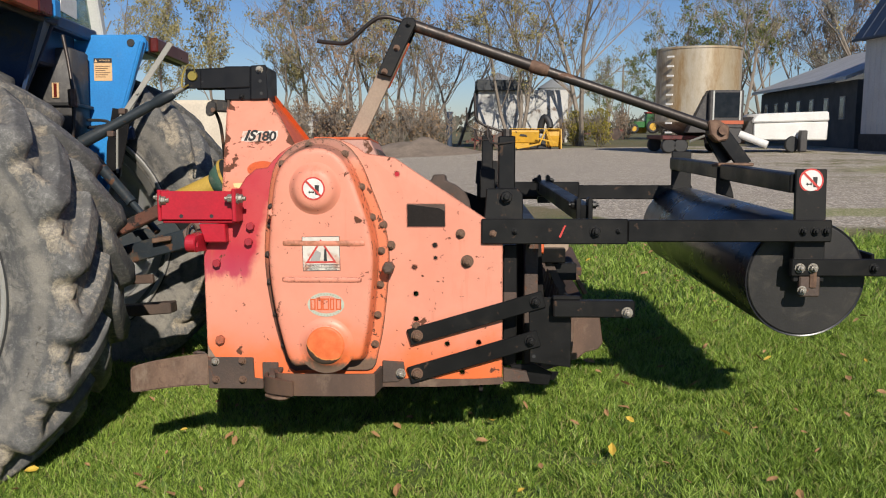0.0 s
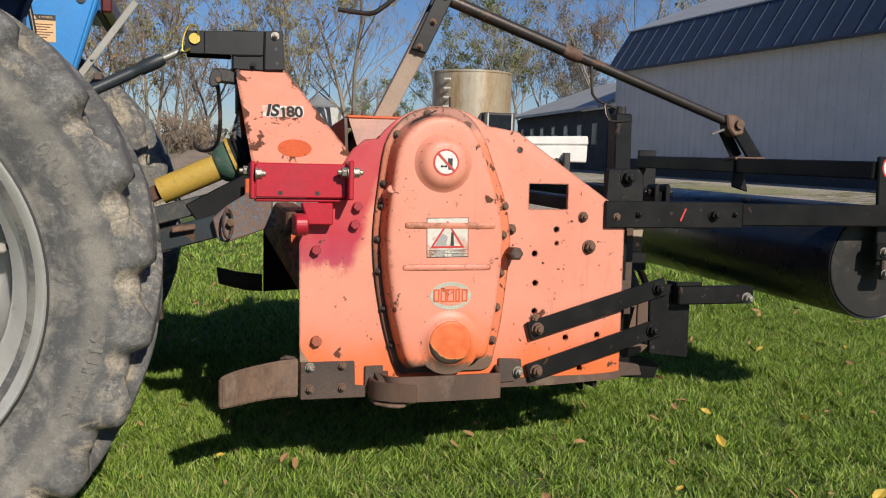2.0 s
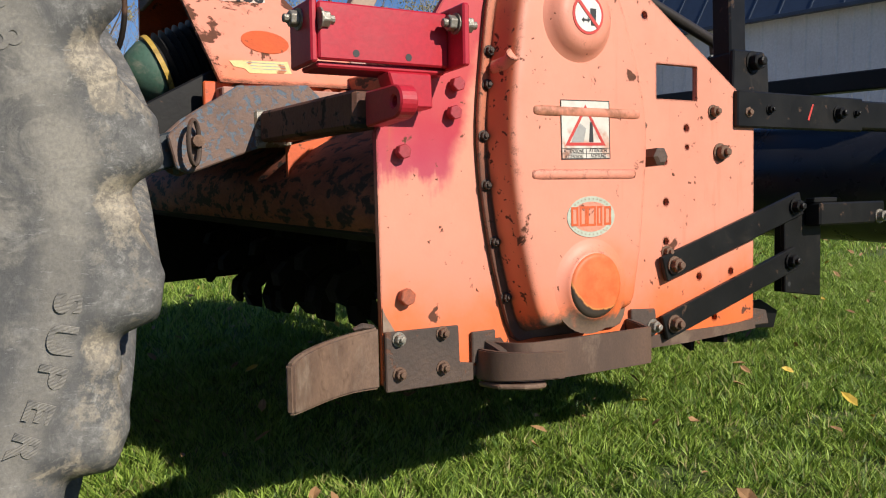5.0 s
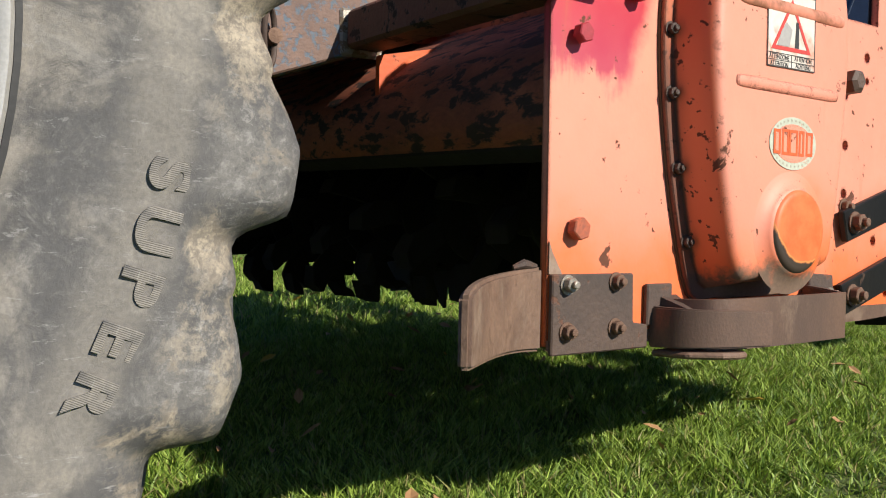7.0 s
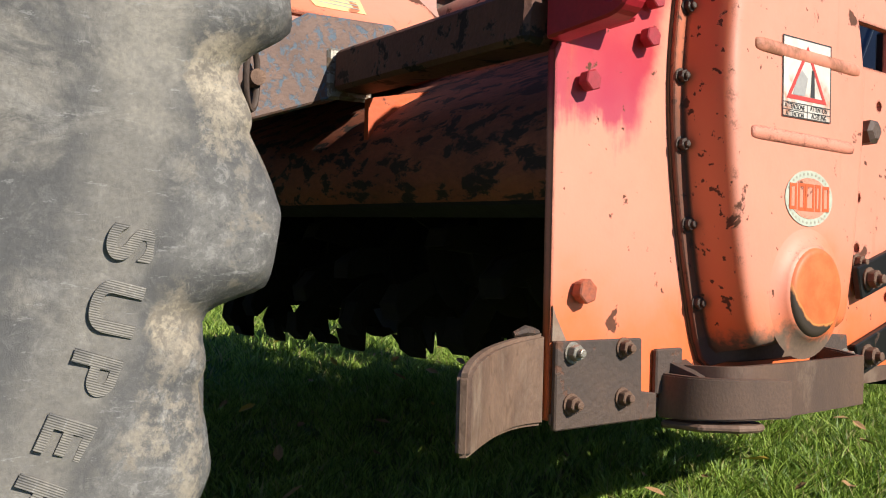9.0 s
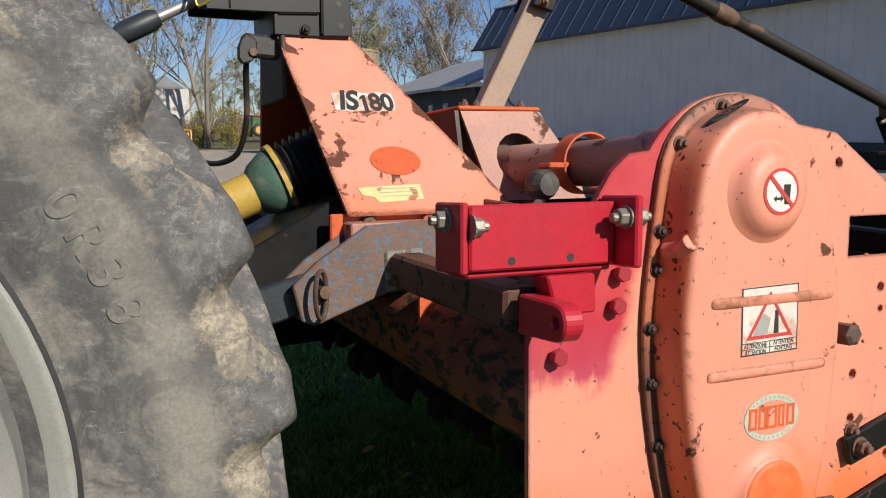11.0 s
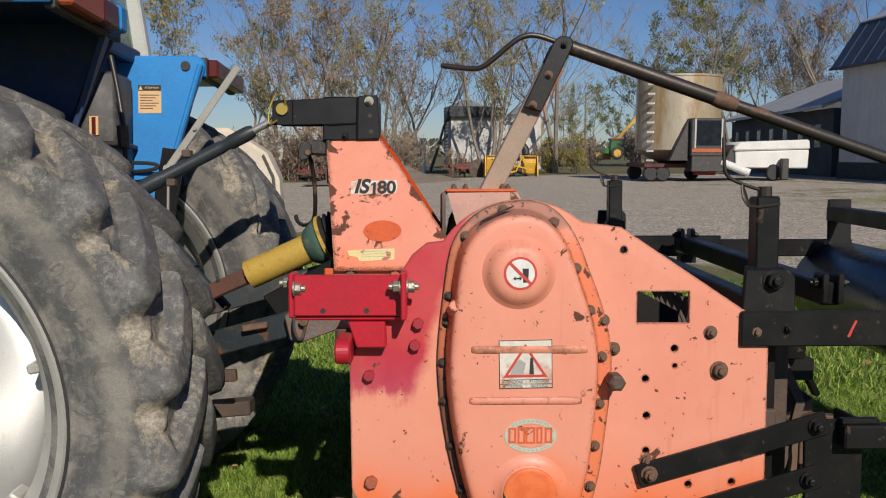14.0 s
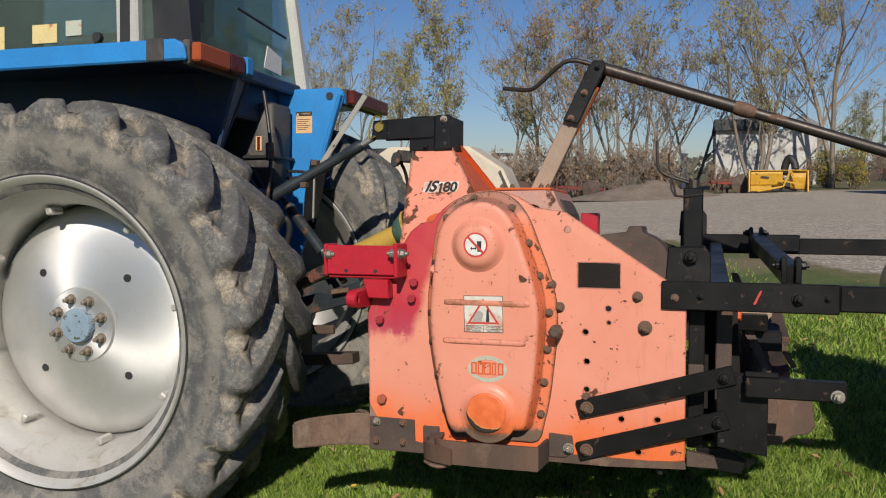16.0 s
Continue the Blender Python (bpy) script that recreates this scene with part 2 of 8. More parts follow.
TUBE_RUST = surface("rusty_red_brown_tube", (0.17, 0.065, 0.04), (0.10, 0.045, 0.032), 0.6, spots=(0.03, 0.022, 0.02), spot_at=0.56, spot_scale=26, bump=0.3)
BLUE_RUST = surface("blue_paint_worn_to_rust", (0.20, 0.118, 0.088), (0.14, 0.09, 0.072), 0.6, spots=(0.14, 0.185, 0.235), spot_at=0.55, spot_scale=58, spot_soft=0.05, bump=0.3)
LINK_PAINT = surface("blue_grey_enamel", (0.034, 0.044, 0.052), (0.022, 0.028, 0.034), 0.38, spots=(0.11, 0.06, 0.035), spot_at=0.68, spot_scale=22)
SLATE = surface("slate_grey_enamel", (0.030, 0.041, 0.049), (0.016, 0.022, 0.028), 0.4, spots=(0.13, 0.06, 0.03), spot_at=0.595, spot_scale=17, dust=(0.085, 0.068, 0.048), dust_at=0.60)
# soil colour taken near black, so it holds the shade under the hood too
SHADED_SOIL = surface("soiled_steel_with_shade", (0.018, 0.014, 0.012), (0.012, 0.010, 0.009), 0.95, grain=60, bump=0.4)
ZINC = surface("zinc_bolt", (0.44, 0.42, 0.37), (0.32, 0.30, 0.26), 0.45, metal=0.75, spots=(0.20, 0.14, 0.09), spot_at=0.54, spot_scale=60, grain=300)
RUST_BOLT = surface("rusty_bolt", (0.22, 0.13, 0.085), (0.13, 0.075, 0.05), 0.6, metal=0.3, grain=300, scale=40, bump=0.3)
# bolt with the rim's shade put into its colour
SHADED_BOLT = surface("shade_dark_bolt", (0.075, 0.045, 0.032), (0.035, 0.026, 0.022), 0.45, metal=0.2, grain=300, scale=40, bump=0.3)
ORANGE_BOLT = surface("painted_bolt", (0.52, 0.12, 0.05), (0.30, 0.09, 0.05), 0.5, spots=RUST, spot_at=0.58, spot_scale=60, grain=300)
RED_BOLT = surface("red_painted_bolt", (0.40, 0.025, 0.04), (0.3, 0.02, 0.03), 0.4, grain=300)
STEEL_PIPE = surface("brown_steel_pipe", (0.075, 0.062, 0.055), (0.05, 0.042, 0.038), 0.38, metal=0.55, spots=(0.17, 0.085, 0.05), spot_at=0.63, spot_scale=12, spot_soft=0.06)
BEIGE_STEEL = surface("beige_weathered_steel", (0.40, 0.30, 0.22), (0.33, 0.24, 0.18), 0.55, spots=RUST, spot_at=0.68, spot_scale=26)
GASKET = surface("dark_gasket", (0.075, 0.06, 0.03), (0.05, 0.04, 0.025), 0.6, grain=60)
def rubber(name="weathered_rubber", ribs=False):
    """Sun-bleached tyre rubber: mottled grey wall, a rubbed tan band, dark bluish lugs scuffed white, soil between the lugs."""
    m, t, p = nodes_of(name)
    vec = t.nodes.new("ShaderNodeTexCoord").outputs["Object"]
    sep = t.nodes.new("ShaderNodeSeparateXYZ")
    t.links.new(vec, sep.inputs[0])
    rad = calc(t, "SQRT", calc(t, "ADD", calc(t, "POWER", sep.outputs[0], 2.0), calc(t, "POWER", sep.outputs[2], 2.0)))

    def attribute(key):
        n = t.nodes.new("ShaderNodeAttribute")
        n.attribute_name = key
        return n.outputs["Fac"]

    lug, groove, tread = attribute("lug"), attribute("groove"), attribute("tread")
    n1, n2, n3 = noise_of(t, vec, 6.5, 7, 0.62, 0.8), noise_of(t, vec, 21.0, 7, 0.7, 1.2), noise_of(t, vec, 240.0, 3, 0.6)
    # mottled wall
    c = mixed(t, ramp(t, n1, 0.42, 0.57), (0.246, 0.226, 0.195), (0.094, 0.092, 0.090))
    c = mixed(t, ramp(t, n2, 0.50, 0.66, 0.0, 0.5), c, (0.30, 0.285, 0.26))
    c = mixed(t, ramp(t, noise_of(t, vec, 13.0, 6, 0.7, 0.9), 0.52, 0.62, 0.0, 0.75), c, (0.086, 0.084, 0.082))
    # rubbed tan band below the shoulder, with ragged borders
    wob = calc(t, "ADD", rad, calc(t, "MULTIPLY", calc(t, "SUBTRACT", n1, 0.5), 0.075))
    band = calc(t, "MULTIPLY", ramp(t, wob, 0.605, 0.640), ramp(t, wob, 0.664, 0.690, 1.0, 0.0))
    c = mixed(t, calc(t, "MULTIPLY", band, 0.42), c, mixed(t, n2, (0.37, 0.335, 0.275), (0.265, 0.243, 0.205)))
    # darker tread and lugs
    high = ramp(t, calc(t, "ADD", rad, calc(t, "MULTIPLY", calc(t, "SUBTRACT", n2, 0.5), 0.05)), 0.672, 0.705)
    dark = mixed(t, ramp(t, n1, 0.40, 0.62), (0.082, 0.082, 0.081), (0.215, 0.205, 0.186))
    c = mixed(t, calc(t, "MULTIPLY", high, 0.75), c, dark)
    c = mixed(t, calc(t, "MULTIPLY", tread, 0.5), c, (0.075, 0.075, 0.076))
    # white scuffs across the lug ends
    scuff = ramp(t, noise_of(t, vec, 42.0, 9, 0.85, 0.5), 0.52, 0.66)
    scuff = calc(t, "MULTIPLY", scuff, ramp(t, noise_of(t, vec, 7.0, 4, 0.6), 0.42, 0.60))
    c = mixed(t, calc(t, "MULTIPLY", calc(t, "MULTIPLY", scuff, high), 0.8), c, (0.36, 0.355, 0.34))
    # dark scuffs on the lug flanks, with the flank's shade painted in
    k = calc(t, "ADD", lug, calc(t, "MULTIPLY", calc(t, "SUBTRACT", n2, 0.5), 1.3))
    c = mixed(t, calc(t, "MULTIPLY", ramp(t, k, 0.20, 0.80, 0.0, 0.7), ramp(t, lug, 0.06, 0.30)), c, mixed(t, scuff, (0.070, 0.069, 0.068), (0.31, 0.298, 0.27)))
    # torn fibres of rubber, bleached or dark
    fib = t.nodes.new("ShaderNodeMapping")
    fib.inputs["Scale"].default_value = (1.0, 0.35, 1.0)
    t.links.new(vec, fib.inputs[0])
    fibre = noise_of(t, fib.outputs[0], 75.0, 9, 0.80, 0.35)
    c = mixed(t, calc(t, "MULTIPLY", calc(t, "MULTIPLY", ramp(t, fibre, 0.52, 0.60, 0.0, 0.55), ramp(t, n1, 0.47, 0.56, 0.25, 1.0)), calc(t, "MAXIMUM", high, 0.25)), c, (0.33, 0.32, 0.30))
    c = mixed(t, calc(t, "MULTIPLY", ramp(t, fibre, 0.40, 0.48, 0.50, 0.0), calc(t, "MAXIMUM", high, 0.35)), c, (0.052, 0.052, 0.054))
    # soil left in the grooves
    g = calc(t, "ADD", groove, calc(t, "MULTIPLY", calc(t, "SUBTRACT", noise_of(t, vec, 10.0, 6, 0.68, 0.8), 0.5), 2.4))
    c = mixed(t, ramp(t, calc(t, "ADD", g, calc(t, "MULTIPLY", calc(t, "SUBTRACT", fibre, 0.5), 1.2)), 0.60, 0.90, 0.0, 0.8), c, mixed(t, ramp(t, fibre, 0.42, 0.58), (0.50, 0.425, 0.31), (0.20, 0.168, 0.128)))
    # dust dragged across the lugs in short hairs
    hair = t.nodes.new("ShaderNodeMapping")
    hair.inputs["Scale"].default_value = (16.0, 34.0, 16.0)
    hair.inputs["Rotation"].default_value = (0.5, 0.0, 0.9)
    t.links.new(vec, hair.inputs[0])
    hairs = calc(t, "MULTIPLY", ramp(t, noise_of(t, hair.outputs[0], 2.2, 8, 0.8), 0.48, 0.60), ramp(t, noise_of(t, vec, 4.0, 6, 0.65), 0.48, 0.57))
    c = mixed(t, calc(t, "MULTIPLY", calc(t, "MULTIPLY", hairs, high), 0.55), c, (0.44, 0.375, 0.28))
    # fine scratches
    mp = t.nodes.new("ShaderNodeMapping")
    mp.inputs["Scale"].default_value = (6.0, 40.0, 42.0)
    mp.inputs["Rotation"].default_value = (0.4, 0.9, 0.5)
    t.links.new(vec, mp.inputs[0])
    scr = noise_of(t, mp.outputs[0], 3.0, 6, 0.8)
    c = mixed(t, ramp(t, scr, 0.60, 0.66, 0.0, 0.5), c, (0.38, 0.375, 0.36))
    c = mixed(t, ramp(t, n3, 0.3, 0.7, 0.0, 0.3), c, (0.07, 0.07, 0.072))
    t.links.new(c, p.inputs["Base Color"])
    p.inputs["Roughness"].default_value = 0.72
    h = calc(t, "ADD", calc(t, "MULTIPLY", n2, 1.0), calc(t, "ADD", calc(t, "MULTIPLY", n3, 0.15), calc(t, "MULTIPLY", calc(t, "ADD", scuff, calc(t, "MULTIPLY", fibre, 2.2)), 0.35)))
    if ribs:
        wv = add(t, "ShaderNodeTexWave", Scale=230.0)
        wv.bands_direction = "X"
        t.links.new(vec, wv.inputs["Vector"])
        h = calc(t, "ADD", h, calc(t, "MULTIPLY", wv.outputs["Fac"], 1.0))
    b = add(t, "ShaderNodeBump", Strength=0.40 if ribs else 0.34, Distance=0.003 if ribs else 0.004)
    t.links.new(h, b.inputs["Height"])
    t.links.new(b.outputs[0], p.inputs["Normal"])
    return m


RIBBED_RUBBER = rubber("ribbed_letter_rubber", True)
RUBBER = rubber()
HOSE = surface("black_hose", (0.018, 0.018, 0.019), (0.03, 0.03, 0.03), 0.5)
SILVER = surface("silver_wheel_paint", (0.76, 0.75, 0.73), (0.69, 0.68, 0.66), 0.44, metal=0.75, dust=(0.42, 0.37, 0.30), dust_at=0.74, bump=0.03, grain=400)


def soiled_boss():
    """Bright orange boss whose lower rim is caked with grey-brown soil, with a rubbed yellow fringe."""
    m, t, p = nodes_of("soiled_orange_boss")
    vec = t.nodes.new("ShaderNodeTexCoord").outputs["Object"]
    sep = t.nodes.new("ShaderNodeSeparateXYZ")
    t.links.new(vec, sep.inputs[0])
    u, v = calc(t, "ADD", sep.outputs[0], 0.426), calc(t, "ADD", sep.outputs[2], 0.486)
    rad = calc(t, "SQRT", calc(t, "ADD", calc(t, "POWER", u, 2.0), calc(t, "POWER", v, 2.0)))
    n1 = noise_of(t, vec, 30.0, 6, 0.65)
    low = calc(t, "SUBTRACT", calc(t, "MULTIPLY", u, -0.45), v)
    ring = calc(t, "ADD", calc(t, "ADD", calc(t, "MULTIPLY", rad, 1.5), calc(t, "MULTIPLY", low, 0.8)), calc(t, "MULTIPLY", calc(t, "SUBTRACT", n1, 0.5), 0.034))
    ring = calc(t, "SUBTRACT", ring, ramp(t, rad, 0.070, 0.078, 0.0, 0.12))
    c = mixed(t, ramp(t, n1, 0.35, 0.65), (0.74, 0.17, 0.05), (0.66, 0.12, 0.03))
    c = mixed(t, ramp(t, rad, 0.055, 0.064), c, mixed(t, n1, (0.74, 0.30, 0.19), (0.72, 0.22, 0.10)))
    c = mixed(t, ramp(t, n1, 0.66, 0.68), c, (0.13, 0.05, 0.025))
    c = mixed(t, ramp(t, ring, 0.092, 0.095, 0.0, 0.5), c, (0.70, 0.36, 0.10))
    c = mixed(t, ramp(t, ring, 0.095, 0.104, 0.0, 1.0), c, (0.040, 0.027, 0.018))
    t.links.new(c, p.inputs["Base Color"])
    p.inputs["Roughness"].default_value = 0.55
    return m


SOILED_BOSS = soiled_boss()
t = SILVER.node_tree
tan = t.nodes.new("ShaderNodeTangent")
tan.direction_type, tan.axis = "RADIAL", "Y"
t.links.new(tan.outputs[0], t.nodes["Principled BSDF"].inputs["Tangent"])
t.nodes["Principled BSDF"].inputs["Anisotropic"].default_value = 0.75
RIM_PAINT = surface("dusty_rim_paint", (0.66, 0.64, 0.60), (0.55, 0.53, 0.49), 0.42, metal=0.45, dust=(0.40, 0.35, 0.27), dust_at=0.64, bump=0.03, grain=300)
DIRTY_NUT = surface("dirty_wheel_nut", (0.34, 0.30, 0.24), (0.20, 0.16, 0.12), 0.5, metal=0.4, grain=300, scale=30)
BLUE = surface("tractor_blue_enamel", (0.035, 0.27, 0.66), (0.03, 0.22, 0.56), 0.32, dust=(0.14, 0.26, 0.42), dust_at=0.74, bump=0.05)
DARK_BLUE = surface("mottled_dark_blue_enamel", (0.012, 0.045, 0.13), (0.010, 0.03, 0.08), 0.5, dust=(0.045, 0.045, 0.05), dust_at=0.6)
LIGHT_BLUE = surface("pale_blue_hub_paint", (0.33, 0.42, 0.50), (0.22, 0.30, 0.38), 0.5, spots=(0.10, 0.09, 0.08), spot_at=0.6, spot_scale=40)
GREASY_STEEL = surface("greasy_dark_steel", (0.045, 0.038, 0.032), (0.022, 0.020, 0.019), 0.5, spots=(0.11, 0.085, 0.06), spot_at=0.58, spot_scale=60, bump=0.2)
STAY_PAINT = surface("dull_grey_stay", (0.40, 0.39, 0.35), (0.31, 0.30, 0.27), 0.5)
BRIGHT_STEEL = surface("bright_screw_steel", (0.62, 0.61, 0.58), (0.48, 0.46, 0.43), 0.3, metal=0.7, grain=300)
GREY_PAINT = surface("grey_cab_paint", (0.50, 0.50, 0.47), (0.44, 0.44, 0.42), 0.45)
DARK_PLASTIC = surface("grey_black_plastic", (0.045, 0.042, 0.042), (0.06, 0.055, 0.053), 0.55, dust=(0.11, 0.10, 0.09), dust_at=0.62, bump=0.2)
YELLOW = surface("yellow_guard_plastic", (0.56, 0.37, 0.07), (0.47, 0.30, 0.055), 0.5, spots=(0.22, 0.13, 0.04), spot_at=0.64, spot_scale=18, spot_soft=0.08)
GREEN_RUBBER = surface("faded_green_rubber", (0.07, 0.16, 0.11), (0.05, 0.10, 0.075), 0.6, dust=(0.22, 0.21, 0.16), dust_at=0.60)
LENS_RED = surface("red_lamp_lens", (0.12, 0.016, 0.012), (0.085, 0.014, 0.01), 0.25, bump=0.05)
LENS_AMBER = surface("amber_lamp_lens", (0.42, 0.09, 0.02), (0.35, 0.07, 0.02), 0.25, bump=0.05)
WHITE = surface("white_print", (0.78, 0.76, 0.72), (0.70, 0.68, 0.64), 0.5, grain=60, bump=0.0)
WORN_WHITE = surface("worn_white_print", (0.74, 0.70, 0.64), (0.66, 0.60, 0.52), 0.5, spots=(0.72, 0.34, 0.22), spot_at=0.61, spot_scale=15, spot_soft=0.08, grain=60, bump=0.0)
INK = surface("black_print", (0.02, 0.02, 0.02), (0.03, 0.03, 0.03), 0.5, bump=0.0)
PRINT_RED = surface("red_print", (0.62, 0.05, 0.04), (0.55, 0.05, 0.04), 0.5, bump=0.0)
PRINT_GREY = surface("grey_print", (0.42, 0.40, 0.38), (0.35, 0.34, 0.32), 0.5, bump=0.0)
BADGE = surface("pale_green_print", (0.52, 0.56, 0.46), (0.45, 0.48, 0.38), 0.5, spots=(0.70, 0.26, 0.15), spot_at=0.62, spot_scale=60)
BADGE_INK = surface("faded_badge_print", (0.40, 0.38, 0.30), (0.34, 0.32, 0.25), 0.5, bump=0.0)
BADGE_ORANGE = surface("orange_print", (0.70, 0.13, 0.03), (0.6, 0.1, 0.03), 0.5, bump=0.0)
LABEL_ORANGE = surface("peach_label", (0.72, 0.47, 0.24), (0.66, 0.42, 0.22), 0.5, bump=0.0)
LABEL_YELLOW = surface("yellow_label", (0.75, 0.62, 0.28), (0.68, 0.55, 0.25), 0.5, spots=(0.55, 0.2, 0.1), spot_at=0.62, bump=0.0)
BRASS = surface("yellow_zinc", (0.60, 0.44, 0.10), (0.5, 0.36, 0.08), 0.3, metal=0.8)


def glass(name, tint, rough=0.03):
    m, t, p = nodes_of(name)
    p.inputs["Base Color"].default_value = (*tint, 1)
    p.inputs["Transmission Weight"].default_value = 0.9
    p.inputs["Roughness"].default_value = rough
    p.inputs["IOR"].default_value = 1.1
    return m


GLASS = glass("green_cab_glass", (0.30, 0.40, 0.37))
DARK_GLASS = surface("dark_window", (0.012, 0.016, 0.02), (0.02, 0.024, 0.03), 0.08, bump=0.0)

# ---- mesh helpers ----


def part(name, bm, material, parent, label="", smooth=0.0):
    """One bmesh as one mesh object under a thing or a part."""
    me = bpy.data.meshes.new(name)
    bmesh.ops.recalc_face_normals(bm, faces=bm.faces)
    bm.to_mesh(me)
    bm.free()
    me.materials.append(material)
    if smooth:
        me.shade_smooth()
        me.set_sharp_from_angle(angle=radians(smooth))
    ob = new(name, me)
    ob.parent = parent
    return tagged(ob, label) if label else ob


def shared(name, me, parent, m, label=""):
    ob = new(name, me)
    ob.parent = parent
    ob.matrix_basis = m
    return tagged(ob, label) if label else ob


def empty(name, m=None):
    ob = new(name)
    if m is not None:
        ob.matrix_basis = m
    return ob


def bevel(bm, width, segments=1, angle=35):
    es = [e for e in bm.edges if len(e.link_faces) == 2 and e.calc_face_angle(0) > radians(angle)]
    if es and width > 0:
        bmesh.ops.bevel(bm, geom=es, offset=width, segments=segments, affect="EDGES", clamp_overlap=True)
    return bm


AXES = {"y": lambda u, v, d: (u, d, v), "x": lambda u, v, d: (d, u, v), "z": lambda u, v, d: (u, v, d)}


def prism(outline, d0, d1, axis="y", holes=(), edge=0.0, at=None):
    """A flat outline (with holes) made thick along one axis; at maps (u, v, depth) to a place, where given."""
    bm = bmesh.new()
    to = at or AXES[axis]
    loops = []
    for loop in (outline, *holes):
        vs = [bm.verts.new(to(u, v, d0)) for u, v in loop]
        loops.append([bm.edges.new((vs[i], vs[(i + 1) % len(vs)])) for i in range(len(vs))])
    if holes:
        bmesh.ops.triangle_fill(bm, use_beauty=True, use_dissolve=False, edges=bm.edges[:])
    else:
        bm.faces.new(bm.verts[:])
    top = bmesh.ops.extrude_face_region(bm, geom=bm.faces[:])
    moved = [g for g in top["geom"] if isinstance(g, bmesh.types.BMVert)]
    way = Vector(to(0, 0, d1)) - Vector(to(0, 0, d0))
    bmesh.ops.translate(bm, verts=moved, vec=way)
    bmesh.ops.recalc_face_normals(bm, faces=bm.faces)
    return bevel(bm, edge)


def box(x0, x1, y0, y1, z0, z1, edge=0.003):
    return prism([(x0, z0), (x1, z0), (x1, z1), (x0, z1)], y0, y1, edge=edge)


def circle(cx, cy, r, n=20, a0=0.0):
    return [(cx + r * math.cos(a0 + math.tau * i / n), cy + r * math.sin(a0 + math.tau * i / n)) for i in range(n)]


def ellipse(cx, cy, a, b, n=28):
    return [(cx + a * math.cos(math.tau * i / n), cy + b * math.sin(math.tau * i / n)) for i in range(n)]


def inset(loop, d):
    out, n = [], len(loop)
    area = sum(loop[i][0] * loop[(i + 1) % n][1] - loop[(i + 1) % n][0] * loop[i][1] for i in range(n))
    s = 1 if area > 0 else -1
    for i in range(n):
        a, b, c = (Vector(loop[(i + k) % n]) for k in (-1, 0, 1))
        e1, e2 = (b - a).normalized(), (c - b).normalized()
        n1, n2 = Vector((-e1.y, e1.x)), Vector((-e2.y, e2.x))
        nn = (n1 + n2).normalized()
        out.append(tuple(b + nn * (s * d / max(0.4, nn.dot(n1)))))
    return out


def smooth_loop(loop, k=3):
    """Catmull-Rom through a closed outline."""
    n, out = len(loop), []
    for i in range(n):
        p0, p1, p2, p3 = (Vector(loop[(i + j) % n]) for j in (-1, 0, 1, 2))
        for j in range(k):
            t = j / k
            out.append(tuple(0.5 * (2 * p1 + (p2 - p0) * t + (2 * p0 - 5 * p1 + 4 * p2 - p3) * t * t + (3 * p1 - p0 - 3 * p2 + p3) * t ** 3)))
    return out


def smooth_path(pts, k=4):
    out = []
    for i in range(len(pts) - 1):
        p0, p1, p2, p3 = (Vector(pts[min(max(i + j, 0), len(pts) - 1)]) for j in (-1, 0, 1, 2))
        for j in range(k):
            t = j / k
            out.append(0.5 * (2 * p1 + (p2 - p0) * t + (2 * p0 - 5 * p1 + 4 * p2 - p3) * t * t + (3 * p1 - p0 - 3 * p2 + p3) * t ** 3))
    return out + [Vector(pts[-1])]


def tube(pts, r, n=10, bm=None):
    """A round tube along a line; r is one radius or one for each point."""
    bm = bm or bmesh.new()
    pts = [Vector(p) for p in pts]
    rs = r if isinstance(r, (list, tuple)) else [r] * len(pts)
    rings, up = [], None
    for i, p in enumerate(pts):
        d = (pts[min(i + 1, len(pts) - 1)] - pts[max(i - 1, 0)]).normalized()
        if up is None:
            up = d.orthogonal().normalized()
        up = (up - d * up.dot(d)).normalized()
        side = d.cross(up)
        rings.append([bm.verts.new(p + (up * math.cos(math.tau * k / n) + side * math.sin(math.tau * k / n)) * rs[i]) for k in range(n)])
    for a, b in zip(rings, rings[1:]):
        for k in range(n):
            bm.faces.new((a[k], a[(k + 1) % n], b[(k + 1) % n], b[k]))
    bm.faces.new(rings[0][::-1])
    bm.faces.new(rings[-1])
    return bm


def bar(p0, p1, w, h, up=(0, 0, 1), edge=0.003, bm=None):
    """A straight square bar: h along up, w across."""
    bm2 = bmesh.new()
    p0, p1 = Vector(p0), Vector(p1)
    d = (p1 - p0).normalized()
    u = Vector(up)
    u = (u - d * u.dot(d)).normalized()
    s = d.cross(u)
    vs = [[bm2.verts.new(p + s * (a * w / 2) + u * (b * h / 2)) for a, b in ((-1, -1), (1, -1), (1, 1), (-1, 1))] for p in (p0, p1)]
    for k in range(4):
        bm2.faces.new((vs[0][k], vs[0][(k + 1) % 4], vs[1][(k + 1) % 4], vs[1][k]))
    bm2.faces.new(vs[0][::-1])
    bm2.faces.new(vs[1])
    bmesh.ops.recalc_face_normals(bm2, faces=bm2.faces)
    bevel(bm2, edge)
    return bm2 if bm is None else merge(bm, bm2)


def merge(bm, other):
    me = bpy.data.meshes.new("piece")
    other.to_mesh(me)
    other.free()
    bm.from_mesh(me)
    bpy.data.meshes.remove(me)
    return bm


